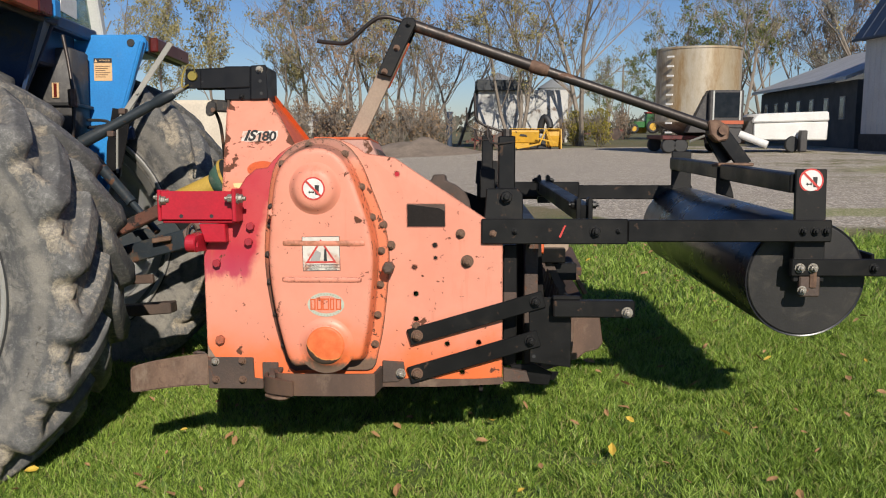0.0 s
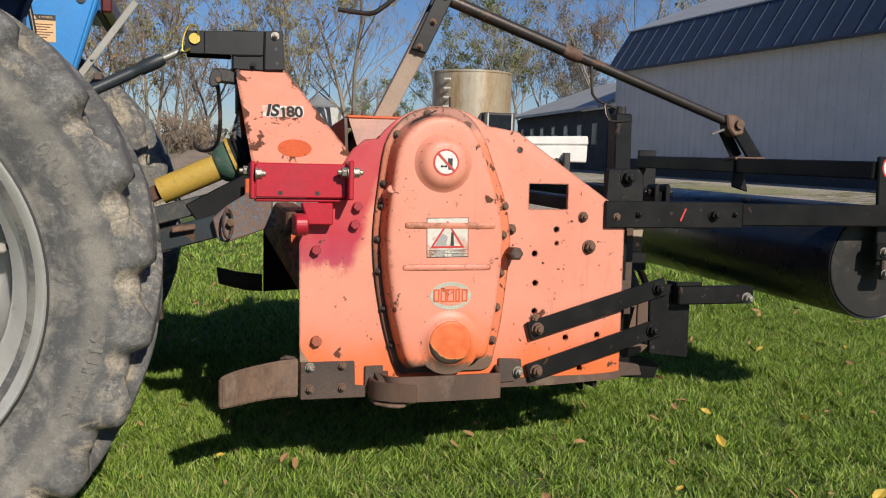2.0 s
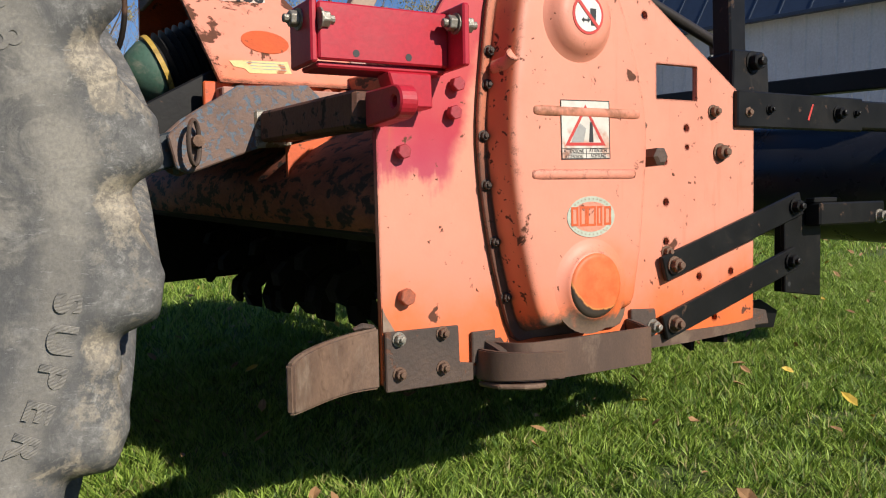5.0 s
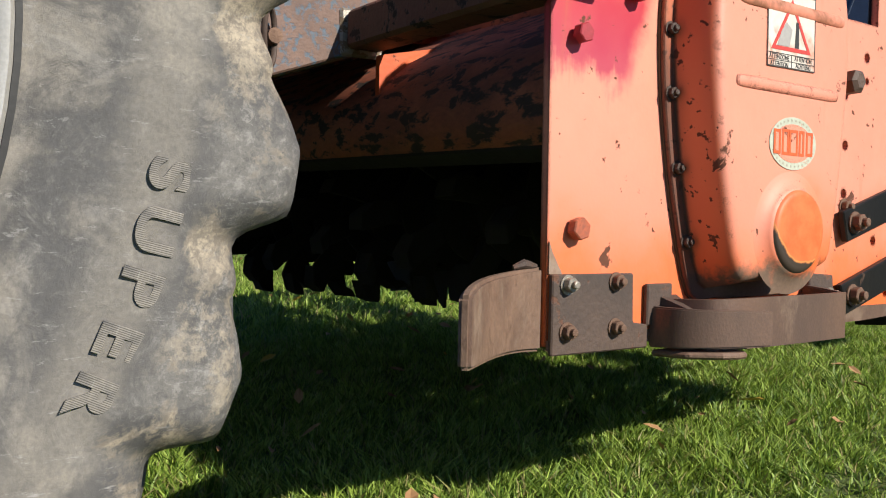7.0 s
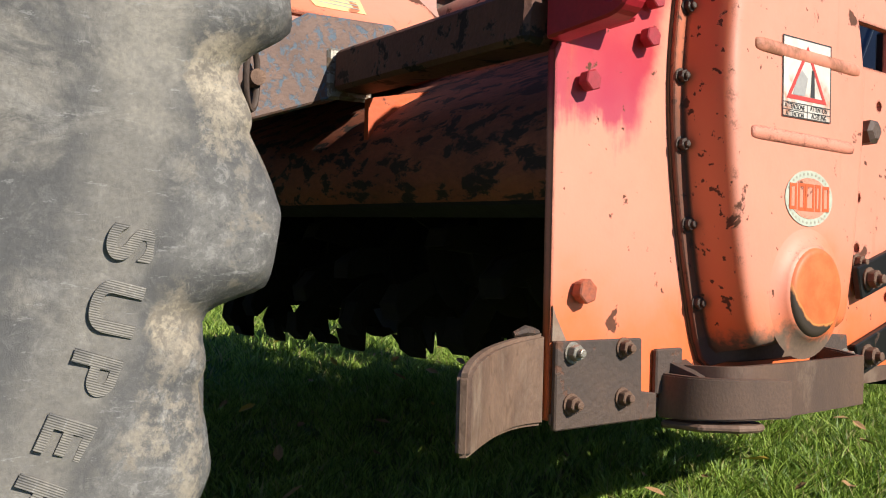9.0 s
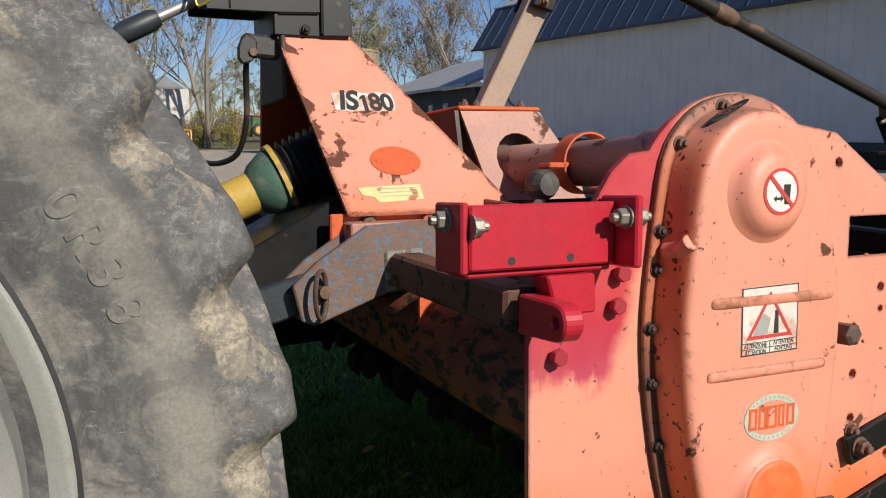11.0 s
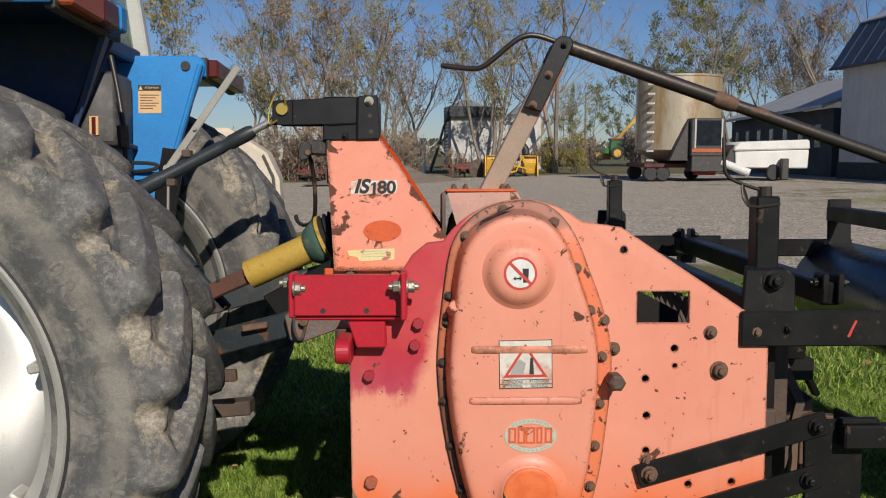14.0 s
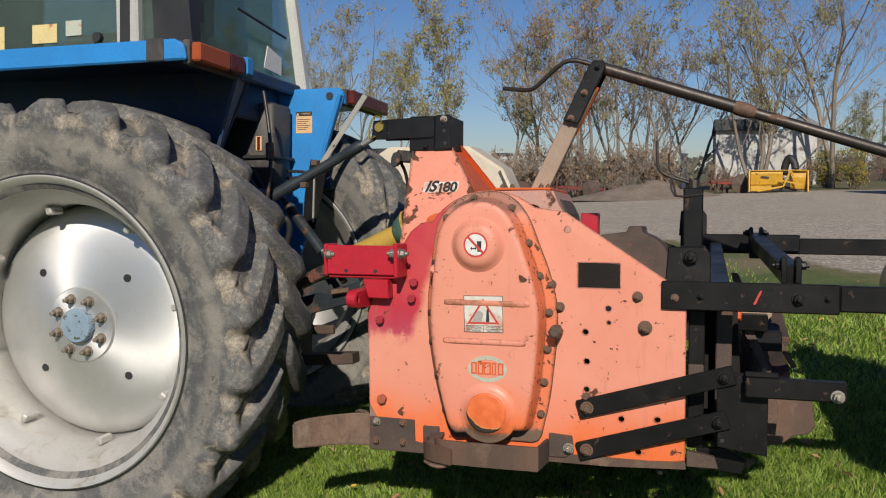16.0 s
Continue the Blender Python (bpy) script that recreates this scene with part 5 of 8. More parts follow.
part("bottom_lip", prism([(-0.628, -0.006), (-0.622, -0.062), (-0.592, -0.096), (-0.570, -0.106), (-0.552, -0.104), (-0.540, -0.090), (-0.535, -0.006)], -0.6535, -0.6445, axis="z", edge=0.003), WORN_SKID, shoe)
part("shoe_wedge", loft([[(-0.615, -0.003, -0.572), (-0.575, -0.003, -0.572), (-0.585, -0.044, -0.590), (-0.610, -0.050, -0.588)], [(-0.615, -0.003, -0.583), (-0.575, -0.003, -0.583), (-0.585, -0.044, -0.600), (-0.610, -0.050, -0.598)]]), DARK_RUST, shoe)
part("packed_soil", bevel(prism([(-0.590, -0.006), (-0.572, -0.062), (-0.540, -0.072), (-0.30, -0.070), (-0.288, -0.060), (-0.278, -0.006)], -0.644, -0.596, axis="z"), 0.010, 2), PACKED_SOIL, shoe, "soil packed in the shoe")
part("shoe_ear", prism([(-0.262, -0.548), (-0.196, -0.552), (-0.190, -0.600), (-0.215, -0.616), (-0.262, -0.618)], -0.0095, -0.0010, edge=0.002), DARK_RUST, shoe)
part("shoe_ear", box(-0.640, -0.590, -0.0095, -0.0010, -0.612, -0.556, 0.002), DARK_RUST, shoe)
bolt(shoe, "zinc", -0.205, -0.0095, -0.588, 0.022)

# power shaft with its guards
A, B = Vector((-1.62, 0.90, -0.27)), Vector((-0.99, 0.83, 0.012))
pto = part("pto_shaft", bar(A, A.lerp(B, 0.70), 0.05, 0.05, edge=0.005), TUBE_RUST, burier, "rusty square power shaft")
part("shaft_guard", tube([A.lerp(B, 0.655), A.lerp(B, 0.97)], 0.046, 20), YELLOW, pto, "yellow plastic shaft guard", smooth=40)
part("guard_bell", tube([A.lerp(B, 0.955), A.lerp(B, 0.97), A.lerp(B, 1.02), A.lerp(B, 1.055)], [0.047, 0.058, 0.074, 0.072], 22), GREEN_RUBBER, pto, "faded green guard bell", smooth=40)
part("guard_bellows", tube([A.lerp(B, 1.045 + 0.0125 * i) for i in range(21)], [0.080 if i % 2 else 0.062 for i in range(21)], 22), HOSE, pto, "black ribbed bellows")
part("bellows_ring", tube([A.lerp(B, 1.04), A.lerp(B, 1.056)], 0.082, 22), YELLOW, pto)
part("input_box", prism([(-1.12, -0.13), (-0.90, -0.01), (-0.80, -0.06), (-0.85, -0.15), (-1.05, -0.23)], 0.60, 0.90, edge=0.004), BLACK, burier)

# warning prints
Y0 = -0.0776
decal = part("warning_decal", prism([(-0.494, -0.156), (-0.381, -0.154), (-0.379, -0.258), (-0.492, -0.260)], Y0 - 0.0006, Y0), WORN_WHITE, case, "white warning decal with a red triangle")
for loop in ([(-0.494, -0.156), (-0.381, -0.154), (-0.381, -0.1555), (-0.494, -0.1575)], [(-0.492, -0.2585), (-0.379, -0.2565), (-0.379, -0.258), (-0.492, -0.260)], [(-0.494, -0.156), (-0.4925, -0.156), (-0.4905, -0.260), (-0.492, -0.260)], [(-0.3825, -0.154), (-0.381, -0.154), (-0.379, -0.258), (-0.3805, -0.258)],
             [(-0.4925, -0.2405), (-0.380, -0.2385), (-0.380, -0.2395), (-0.4925, -0.2415)], [(-0.4925, -0.2500), (-0.380, -0.2480), (-0.380, -0.2490), (-0.4925, -0.2510)], [(-0.4365, -0.2400), (-0.4355, -0.2400), (-0.4350, -0.2585), (-0.4360, -0.2585)]):
    part("decal_line", prism(loop, Y0 - 0.0011, Y0 - 0.0007), INK, decal)
tri = [(-0.4375, -0.163), (-0.484, -0.236), (-0.390, -0.2345)]
part("decal_triangle", prism(tri, Y0 - 0.0011, Y0 - 0.0007, holes=[inset(tri, 0.0055)]), PRINT_RED, decal)
part("decal_drawing", prism([(-0.470, -0.230), (-0.442, -0.229), (-0.436, -0.205), (-0.450, -0.196), (-0.462, -0.210)], Y0 - 0.0011, Y0 - 0.0007), PRINT_GREY, decal)
part("decal_bar", prism([(-0.429, -0.229), (-0.419, -0.229), (-0.421, -0.193), (-0.427, -0.193)], Y0 - 0.0011, Y0 - 0.0007), INK, decal)
for body, x, z in (("ATTENZIONE", -0.4645, -0.2455), ("ATTENTION", -0.4080, -0.2437), ("ATTENTION", -0.4640, -0.2555), ("ACHTUNG", -0.4075, -0.2533)):
    lettering(body, 0.0095, INK, decal, Matrix.Translation((x, Y0 - 0.0008, z)) @ FACE_NEAR, "print", 0.0002, width=0.78)


def no_entry(parent, x, y, z, r):
    d = part("prohibition_decal", prism(circle(x, z, r, 36), y - 0.0006, y), PRINT_RED, parent, "round white decal with a red ring and slash")
    part("decal_field", prism(circle(x, z, r * 0.86, 36), y - 0.0011, y - 0.0007), WHITE, d)
    s = r * 0.065
    part("decal_slash", prism([(x - r * 0.62 - s, z + r * 0.62 - s), (x - r * 0.62 + s, z + r * 0.62 + s), (x + r * 0.62 + s, z - r * 0.62 + s), (x + r * 0.62 - s, z - r * 0.62 - s)], y - 0.0022, y - 0.0018), PRINT_RED, d)
    part("decal_bar", prism([(x + r * 0.16, z - r * 0.55), (x + r * 0.46, z - r * 0.55), (x + r * 0.50, z + r * 0.30), (x + r * 0.12, z + r * 0.30)], y - 0.0016, y - 0.0012), INK, d)
    part("decal_arrow", prism([(x - r * 0.45, z - r * 0.30), (x - r * 0.3, z - r * 0.16), (x - r * 0.3, z - r * 0.25), (x - r * 0.05, z - r * 0.25), (x - r * 0.05, z - r * 0.16), (x + r * 0.1, z - r * 0.30), (x - r * 0.05, z - r * 0.44), (x - r * 0.05, z - r * 0.35), (x - r * 0.3, z - r * 0.35), (x - r * 0.3, z - r * 0.44)], y - 0.0016, y - 0.0012), INK, d)


no_entry(case, -0.452, -0.1042, -0.012, 0.0345)
no_entry(up, 1.052, 0.0343, 0.012, 0.037)
badge = part("oval_badge", prism(ellipse(-0.425, -0.362, 0.056, 0.037), Y0 - 0.0006, Y0), BADGE, case, "worn oval badge in pale green and orange")
part("badge_field", prism(ellipse(-0.425, -0.362, 0.046, 0.027), Y0 - 0.0010, Y0 - 0.0007), ORANGE, badge)
for i, (w, h) in enumerate(((0.0165, 0.034), (0.0165, 0.036), (0.021, 0.036), (0.013, 0.036), (0.0165, 0.034))):
    x, z, t = -0.4640 + i * 0.0193, -0.361, 0.0043
    part("badge_bar", prism([(x - w / 2, z - h / 2), (x + w / 2, z - h / 2), (x + w / 2, z + h / 2), (x - w / 2, z + h / 2)], Y0 - 0.0014, Y0 - 0.0011, holes=[[(x - w / 2 + t, z - h / 2 + t), (x + w / 2 - t, z - h / 2 + t), (x + w / 2 - t, z + h / 2 - t), (x - w / 2 + t, z + h / 2 - t)]]), BADGE_ORANGE, badge)
for i in range(34):
    a = math.tau * i / 34
    if abs(math.cos(a)) < 0.95:
        u, v = -0.425 + 0.0512 * math.cos(a), -0.362 + 0.0322 * math.sin(a)
        part("badge_tick", prism([(u - 0.0016, v - 0.0014), (u + 0.0016, v - 0.0014), (u + 0.0016, v + 0.0014), (u - 0.0016, v + 0.0014)], Y0 - 0.0008, Y0 - 0.0006), BADGE_INK, badge)
# model lettering and worn labels on the headstock
lean = math.degrees(math.atan(0.77))
T0 = Matrix.Translation((-0.803, 0.565 + 0.77 * 0.186, 0.186)) @ pose(0, 0, 0, 90 - lean, 0, 0)
part("text_patch", prism([(-0.872, 0.206), (-0.80, 0.2075), (-0.775, 0.205), (-0.771, 0.211), (-0.750, 0.207), (-0.737, 0.209), (-0.734, 0.188), (-0.739, 0.170), (-0.76, 0.166), (-0.79, 0.168), (-0.84, 0.164), (-0.872, 0.168)], -0.0008, -0.0002, at=tower_at[1]), WORN_WHITE, tower)
lettering("IS", 0.074, INK, tower, T0 @ Matrix.Translation((-0.039, 0.0015, 0.0012)), "lettering", 0.0003, width=0.82, shear=0.22, bold=0.035)
part("lettering", prism([(-0.8075, 0.1665), (-0.7985, 0.1665), (-0.7985, 0.2025), (-0.8045, 0.2025), (-0.8130, 0.1965), (-0.8130, 0.1915), (-0.8075, 0.1945)], -0.0016, -0.0009, at=tower_at[1]), INK, tower)
lettering("80", 0.066, INK, tower, T0 @ Matrix.Translation((0.037, -0.002, 0.0012)), "lettering", 0.0003, width=0.86, bold=0.03, spacing=0.96)
part("oval_mark", prism(ellipse(-0.774, 0.059, 0.055, 0.030), -0.0008, -0.0002, at=tower_at[1]), FRESH_ORANGE, tower, "rubbed orange oval")
part("worn_label", prism([(-0.872, 0.004), (-0.842, 0.0065), (-0.738, 0.010), (-0.738, -0.020), (-0.80, -0.0235), (-0.836, -0.0245), (-0.842, -0.014), (-0.866, -0.010)], -0.0008, -0.0002, at=tower_at[1]), LABEL_YELLOW, tower, "torn yellow label")
for z, x0 in ((0.003, -0.835), (-0.0045, -0.83), (-0.012, -0.826)):
    part("label_line", prism([(x0, z), (-0.748, z + 0.001), (-0.748, z - 0.0006), (x0, z - 0.0016)], -0.0012, -0.0009, at=tower_at[1]), PRINT_GREY, tower)

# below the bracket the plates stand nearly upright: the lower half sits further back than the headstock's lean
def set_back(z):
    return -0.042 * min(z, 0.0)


for ob in burier.children_recursive:
    if ob.type != "MESH":
        continue
    chain, up_ob = ob.matrix_basis.copy(), ob.parent
    while up_ob != burier:
        chain = up_ob.matrix_basis @ chain
        up_ob = up_ob.parent
    ob["chain"] = [v for row in chain for v in row]
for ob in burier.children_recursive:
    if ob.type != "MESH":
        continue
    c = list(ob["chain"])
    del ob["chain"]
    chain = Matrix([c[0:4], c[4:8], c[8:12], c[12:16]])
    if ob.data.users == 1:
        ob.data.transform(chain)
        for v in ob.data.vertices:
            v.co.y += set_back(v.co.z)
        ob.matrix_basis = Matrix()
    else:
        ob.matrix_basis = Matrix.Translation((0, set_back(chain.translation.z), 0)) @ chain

# ---- the blue tractor ----


def mw(x, y, z):
    return ROOT @ Vector((x, y, z))


def ground_z(x, y):
    return 0.005 + 0.126 * math.tanh(x / 3.0) + 0.01 * x


HUB = mw(-1.950, 0.150, -0.318)
tractor = tagged(empty("tractor"), "blue farm tractor with a cab and big lugged rear tyres", "tractor")
LUGS = 23


def tyre_mesh(sign):
    """A lugged tyre turned about y; the lugs are raised on tread and shoulder."""
    prof = []
    for s in np.linspace(-1, 1, 19):
        prof.append((0.732 + 0.012 * (1 - s * s), s * 0.200, 1.0, s))
    side = [(0.727, 0.212, 0.98), (0.717, 0.2215, 0.94), (0.704, 0.2275, 0.84), (0.688, 0.231, 0.68), (0.671, 0.232, 0.30), (0.652, 0.231, 0.08), (0.635, 0.2295, 0.0), (0.615, 0.226, 0.0), (0.58, 0.218, 0), (0.548, 0.206, 0), (0.542, 0.202, 0), (0.536, 0.204, 0), (0.520, 0.196, 0), (0.500, 0.186, 0), (0.482, 0.170, 0)]
    right = [(r, d, a, 1.0) for r, d, a in side]
    left = [(r, -d, a, -1.0) for r, d, a in side][::-1]
    prof = left + prof + right
    n = LUGS * 32
    bm = bmesh.new()
    for n0 in ("lug", "groove", "tread"):
        bm.verts.layers.float.new(n0)
    scuff, groove, tread = (bm.verts.layers.float[n0] for n0 in ("lug", "groove", "tread"))
    rings = []
    flat = HUB.z - ground_z(HUB.x, HUB.y) + 0.012
    for k in range(n):
        ring = []
        for r, d, a, s in prof:
            s0 = d / 0.232
            c = min(1.0, max(0.0, (s0 + 0.07) / 0.14))
            # the mesh lines follow the slant of the lugs
            shear = (1.05 * (1 - min(1.0, abs(s0))) ** 1.15 * sign - 0.5 * c * c * (3 - 2 * c) - 0.213 * sign) * math.tau / LUGS
            th = math.tau * k / n + shear
            # crisp bars on the tread, rounded and worn on the shoulder
            e = min(1.0, max(0.0, (abs(s0) - 0.80) / 0.16))
            u = (k * LUGS / n - 0.09 * e) % 1.0
            w, low_side = abs(u - 0.5) * 2, u < 0.5
            flat_part, reach = (0.34 - 0.33 * e, 0.30) if low_side else (0.36 - 0.22 * e, 1.25)
            lug = 1 - min(1.0, max(0.0, (w - flat_part) / (0.26 + reach * e)))
            lug = lug * lug * (3 - 2 * lug)
            if low_side:
                g = min(1.0, max(0.0, (w - 0.52) / 0.48))
                lug = max(lug, 0.47 * e * g * g * (3 - 2 * g))
            hgt = lug * min(1.0, abs(s0) / 0.10)
            wob = 0.003 * noise.noise((math.cos(th) * 7, math.sin(th) * 7, d * 9)) + 0.0015 * noise.noise((math.cos(th) * 26, math.sin(th) * 26, d * 26))
            rad = r + a * 0.044 * hgt + wob * (a > 0)
            dd = d + math.copysign(0.016 * hgt * a, d) * (abs(s0) > 0.85)
            x, z = rad * math.cos(th), rad * math.sin(th)
            if z < -flat:
                dd *= 1 + 0.5 * (-flat - z)
                z = -flat - 0.02 * (-flat - z)
            v = bm.verts.new((x, dd, z))
            # strongest on the lower flank, where scuffs and painted shade go together
            v[scuff] = (4 * hgt * (1 - hgt) * (1.0 if low_side else 0.55) + 0.25 * hgt) * min(1.0, a * 1.6) * e
            v[groove] = (0.40 + 0.60 * (1 - hgt) ** 0.7) * min(1.0, max(0.0, (a - 0.05) * 1.6)) * (0.72 + 0.26 * e)
            v[tread] = (1 - e) * (a > 0.9) + 0.45 * e * (a > 0.6)
            ring.append(v)
        rings.append(ring)
    m = len(prof)
    for k in range(n):
        a, b = rings[k], rings[(k + 1) % n]
        for i in range(m - 1):
            bm.faces.new((a[i], a[i + 1], b[i + 1], b[i]))
    return bm


def rim_barrel():
    return lathe([(0.495, -0.180), (0.526, -0.203), (0.530, -0.210), (0.526, -0.216), (0.517, -0.213), (0.497, -0.178), (0.468, -0.13), (0.440, -0.10), (0.428, -0.05), (0.426, 0.10), (0.44, 0.14), (0.497, 0.178), (0.517, 0.213), (0.526, 0.216), (0.530, 0.210), (0.526, 0.203), (0.495, 0.180)], 96)


def wheel(centre, sign):
    w = empty("rear_wheel", Matrix.Translation(centre) @ pose(0, 0, 0, 0, 0, TURN))
    w.parent = tractor
    tagged(w, "rear wheel with a dusty worn lugged tyre and silver rim")
    t = part("tyre", tyre_mesh(sign), RUBBER, w, "dusty worn black tyre with deep lugs", smooth=60)
    f = -sign
    rim = part("rim", rim_barrel(), RIM_PAINT, w, "silver painted steel rim", smooth=45)
    part("bead_gap", lathe([(0.5305, -0.202), (0.5360, -0.2085), (0.5305, -0.2095)], 96, closed=True), HOSE, rim)
    part("bead_gap", lathe([(0.5305, 0.202), (0.5360, 0.2085), (0.5305, 0.2095)], 96, closed=True), HOSE, rim)
    disc = part("wheel_disc", lathe([(0.424, 0.105), (0.419, 0.080), (0.408, 0.060), (0.385, 0.044), (0.34, 0.029), (0.28, 0.014), (0.20, -0.002), (0.135, -0.012), (0.130, -0.021), (0.10, -0.023), (0.0, -0.023)], 72), SILVER, w, "dished silver wheel disc", smooth=40)
    disc.location.y = -0.010
    hub = part("hub", lathe([(0.062, -0.021), (0.062, -0.043), (0.056, -0.051), (0.0, -0.053)], 28), LIGHT_BLUE, disc, "pale blue hub cap", smooth=40)
    for i in range(8):
        a = math.tau * (i + 0.4) / 8
        bolt(disc, "nut", 0.096 * math.cos(a), -0.023, 0.096 * math.sin(a), 0.026)
    for i in range(4):
        a = math.tau * (i + 0.48) / 4
        part("disc_hole", lathe([(0, 0.0035), (0.014, 0.0035), (0.014, 0.012)], 14, centre=(0.245 * math.cos(a), 0, 0.245 * math.sin(a))), INK, disc)
    for i in range(8):
        a = math.tau * (i + 0.25) / 8
        lug = part("rim_clamp", box(-0.014, 0.014, -0.072, -0.004, -0.012, 0.012, 0.005), RIM_PAINT, rim)
        lug.matrix_basis = pose(0, 0, 0, 0, -math.degrees(a), 0) @ Matrix.Translation((0.412, 0, 0))
    if sign < 0:
        w.matrix_basis = w.matrix_basis @ pose(0, 0, 0, 0, 0, 180)
    return w, t


near_wheel, near_tyre = wheel(HUB, 1)
wheel(HUB + Vector((0, 1.50, 0.01)), -1)
# raised letters on the near sidewall
for i, ch in enumerate("SUPER"):
    a = radians(-10.1 - i * 4.13)
    r = 0.652
    m = Matrix.Translation((r * math.cos(a), -0.2335, r * math.sin(a))) @ pose(0, 0, 0, 0, -math.degrees(a) + 90, 0) @ FACE_NEAR
    lettering(ch, 0.047, RIBBED_RUBBER, near_tyre, m, "raised_letter", 0.0010, width=1.25, bold=0.03)
for i, ch in enumerate("0R38"):
    a = radians(32.0 - i * 3.9)
    m = Matrix.Translation((0.622 * math.cos(a), -0.2277, 0.622 * math.sin(a))) @ pose(0, 0, 0, 0, -math.degrees(a) + 90, 0) @ FACE_NEAR @ pose(0, 0, 0, 10, 0, 0)
    lettering(ch, 0.056, RUBBER, near_tyre, m, "raised_letter", 0.0010)


def tpart(name, bm, material, label="", smooth=0.0, parent=None):
    """A part given in the machine's axes, put under the tractor."""
    bm.transform(ROOT)
    return part(name, bm, material, parent or tractor, label, smooth)


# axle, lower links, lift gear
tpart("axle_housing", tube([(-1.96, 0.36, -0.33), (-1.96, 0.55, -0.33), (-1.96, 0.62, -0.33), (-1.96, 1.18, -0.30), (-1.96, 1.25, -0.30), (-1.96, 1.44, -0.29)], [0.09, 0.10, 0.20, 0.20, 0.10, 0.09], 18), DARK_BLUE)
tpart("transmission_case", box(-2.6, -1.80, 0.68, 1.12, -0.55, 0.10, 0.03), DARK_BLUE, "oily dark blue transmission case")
tpart("pto_stub", tube([(-1.80, 0.90, -0.31), (-1.58, 0.90, -0.26)], 0.045, 14), DARK_RUST)
for s, y0, y1 in ((0, 0.515, 0.60), (1, 1.315, 1.20)):
    dz = lift(y0) if s else 0
    ll = tpart("lower_link", bar((-0.985, y0, -0.185 + dz), (-1.85, y1, -0.42 + dz), 0.028, 0.070, edge=0.004), SLATE, "slate grey lower link arm")
    tpart("link_clip", prism([(-1.155, -0.197 + dz), (-1.085, -0.187 + dz), (-1.085, -0.205 + dz), (-1.155, -0.216 + dz)], y0 - 0.030, y0 - 0.014, edge=0.003), RUST_BOLT, parent=ll)
    tpart("lift_arm", bar((-1.55, y0 + 0.06, 0.16 + dz), (-1.85, y1 + 0.1, 0.12 + dz), 0.05, 0.06, edge=0.008), DARK_BLUE)
tpart("lift_rod", tube([(-1.30, 0.95, -0.20), (-1.68, 1.09, 0.18)], 0.015, 10), SLATE, smooth=50)
tpart("lift_rod_sleeve", tube([(-1.42, 0.99, -0.08), (-1.62, 1.068, 0.12)], 0.024, 12), SLATE, smooth=50)
tpart("drawbar", bar((-1.20, 0.84, -0.50), (-1.95, 0.84, -0.56), 0.08, 0.045, edge=0.004), DARK_RUST, "rusty drawbar")
tpart("drawbar_hanger", box(-1.62, -1.45, 0.72, 0.96, -0.58, -0.40, 0.01), SLATE)
tpart("stabiliser_bar", bar((-1.20, 0.62, -0.36), (-1.75, 0.70, -0.40), 0.02, 0.035), DARK_RUST)
# top link
L0, L1 = Vector((-1.092, 0.885, 0.425)), Vector((-1.72, 0.885, 0.10))
tl = tpart("top_link", tube([L0, L0.lerp(L1, 0.20)], 0.012, 12), BRIGHT_STEEL, "black top link with a bright screw end", smooth=50)
tpart("top_link_sleeve", tube([L0.lerp(L1, 0.165), L0.lerp(L1, 0.19), L0.lerp(L1, 0.28), L0.lerp(L1, 0.30), L0.lerp(L1, 0.33), L0.lerp(L1, 0.62), L0.lerp(L1, 0.64), L0.lerp(L1, 1.0)], [0.018, 0.0235, 0.0235, 0.018, 0.021, 0.021, 0.026, 0.026], 14), LINK_PAINT, smooth=50, parent=tl)
tpart("top_link_eye", lathe([(0, 0.845), (0.026, 0.845), (0.026, 0.925), (0, 0.925)], 16, centre=(-1.092, 0, 0.428)), RUST_BOLT, parent=tl)
for f, dz in ((0.50, 0.035), (0.58, -0.03)):
    q = L0.lerp(L1, f)
    tpart("sleeve_lug", box(q.x - 0.014, q.x + 0.014, 0.865, 0.90, q.z + dz - 0.012, q.z + dz + 0.012), DARK_RUST, parent=tl)

# hydraulics and hoses behind the seat
for i, (x, z) in enumerate(((-1.66, 0.10), (-1.64, 0.02), (-1.70, -0.06))):
    tpart("hydraulic_coupler", tube([(x - 0.05, 0.80 + i * 0.07, z), (x, 0.79 + i * 0.07, z + 0.01), (x + 0.05, 0.78 + i * 0.07, z)], [0.028, 0.03, 0.02], 12), (BLUE, DARK_BLUE, RUST_BOLT)[i])
for i in range(4):
    y = 0.70 + i * 0.12
    tpart("hydraulic_hose", tube(smooth_path([(-1.80, y, 0.30), (-1.70, y - 0.02, 0.24 - i * 0.03), (-1.62, y - 0.05, 0.08), (-1.60, y - 0.03, -0.08 + i * 0.03), (-1.68, y, -0.22)], 5), 0.014, 8), HOSE, smooth=60)
tpart("control_rod", tube(smooth_path([(-1.63, 0.85, 0.60), (-1.60, 0.84, 0.45), (-1.58, 0.82, 0.30), (-1.60, 0.82, 0.10)], 4), 0.008, 8), STEEL_PIPE, smooth=60)
tpart("rod_sleeve", tube([(-1.592, 0.832, 0.38), (-1.585, 0.825, 0.31)], 0.018, 8), RUST_BOLT)
tpart("remote_valve", box(-1.86, -1.70, 0.72, 1.05, -0.02, 0.20, 0.02), DARK_BLUE)

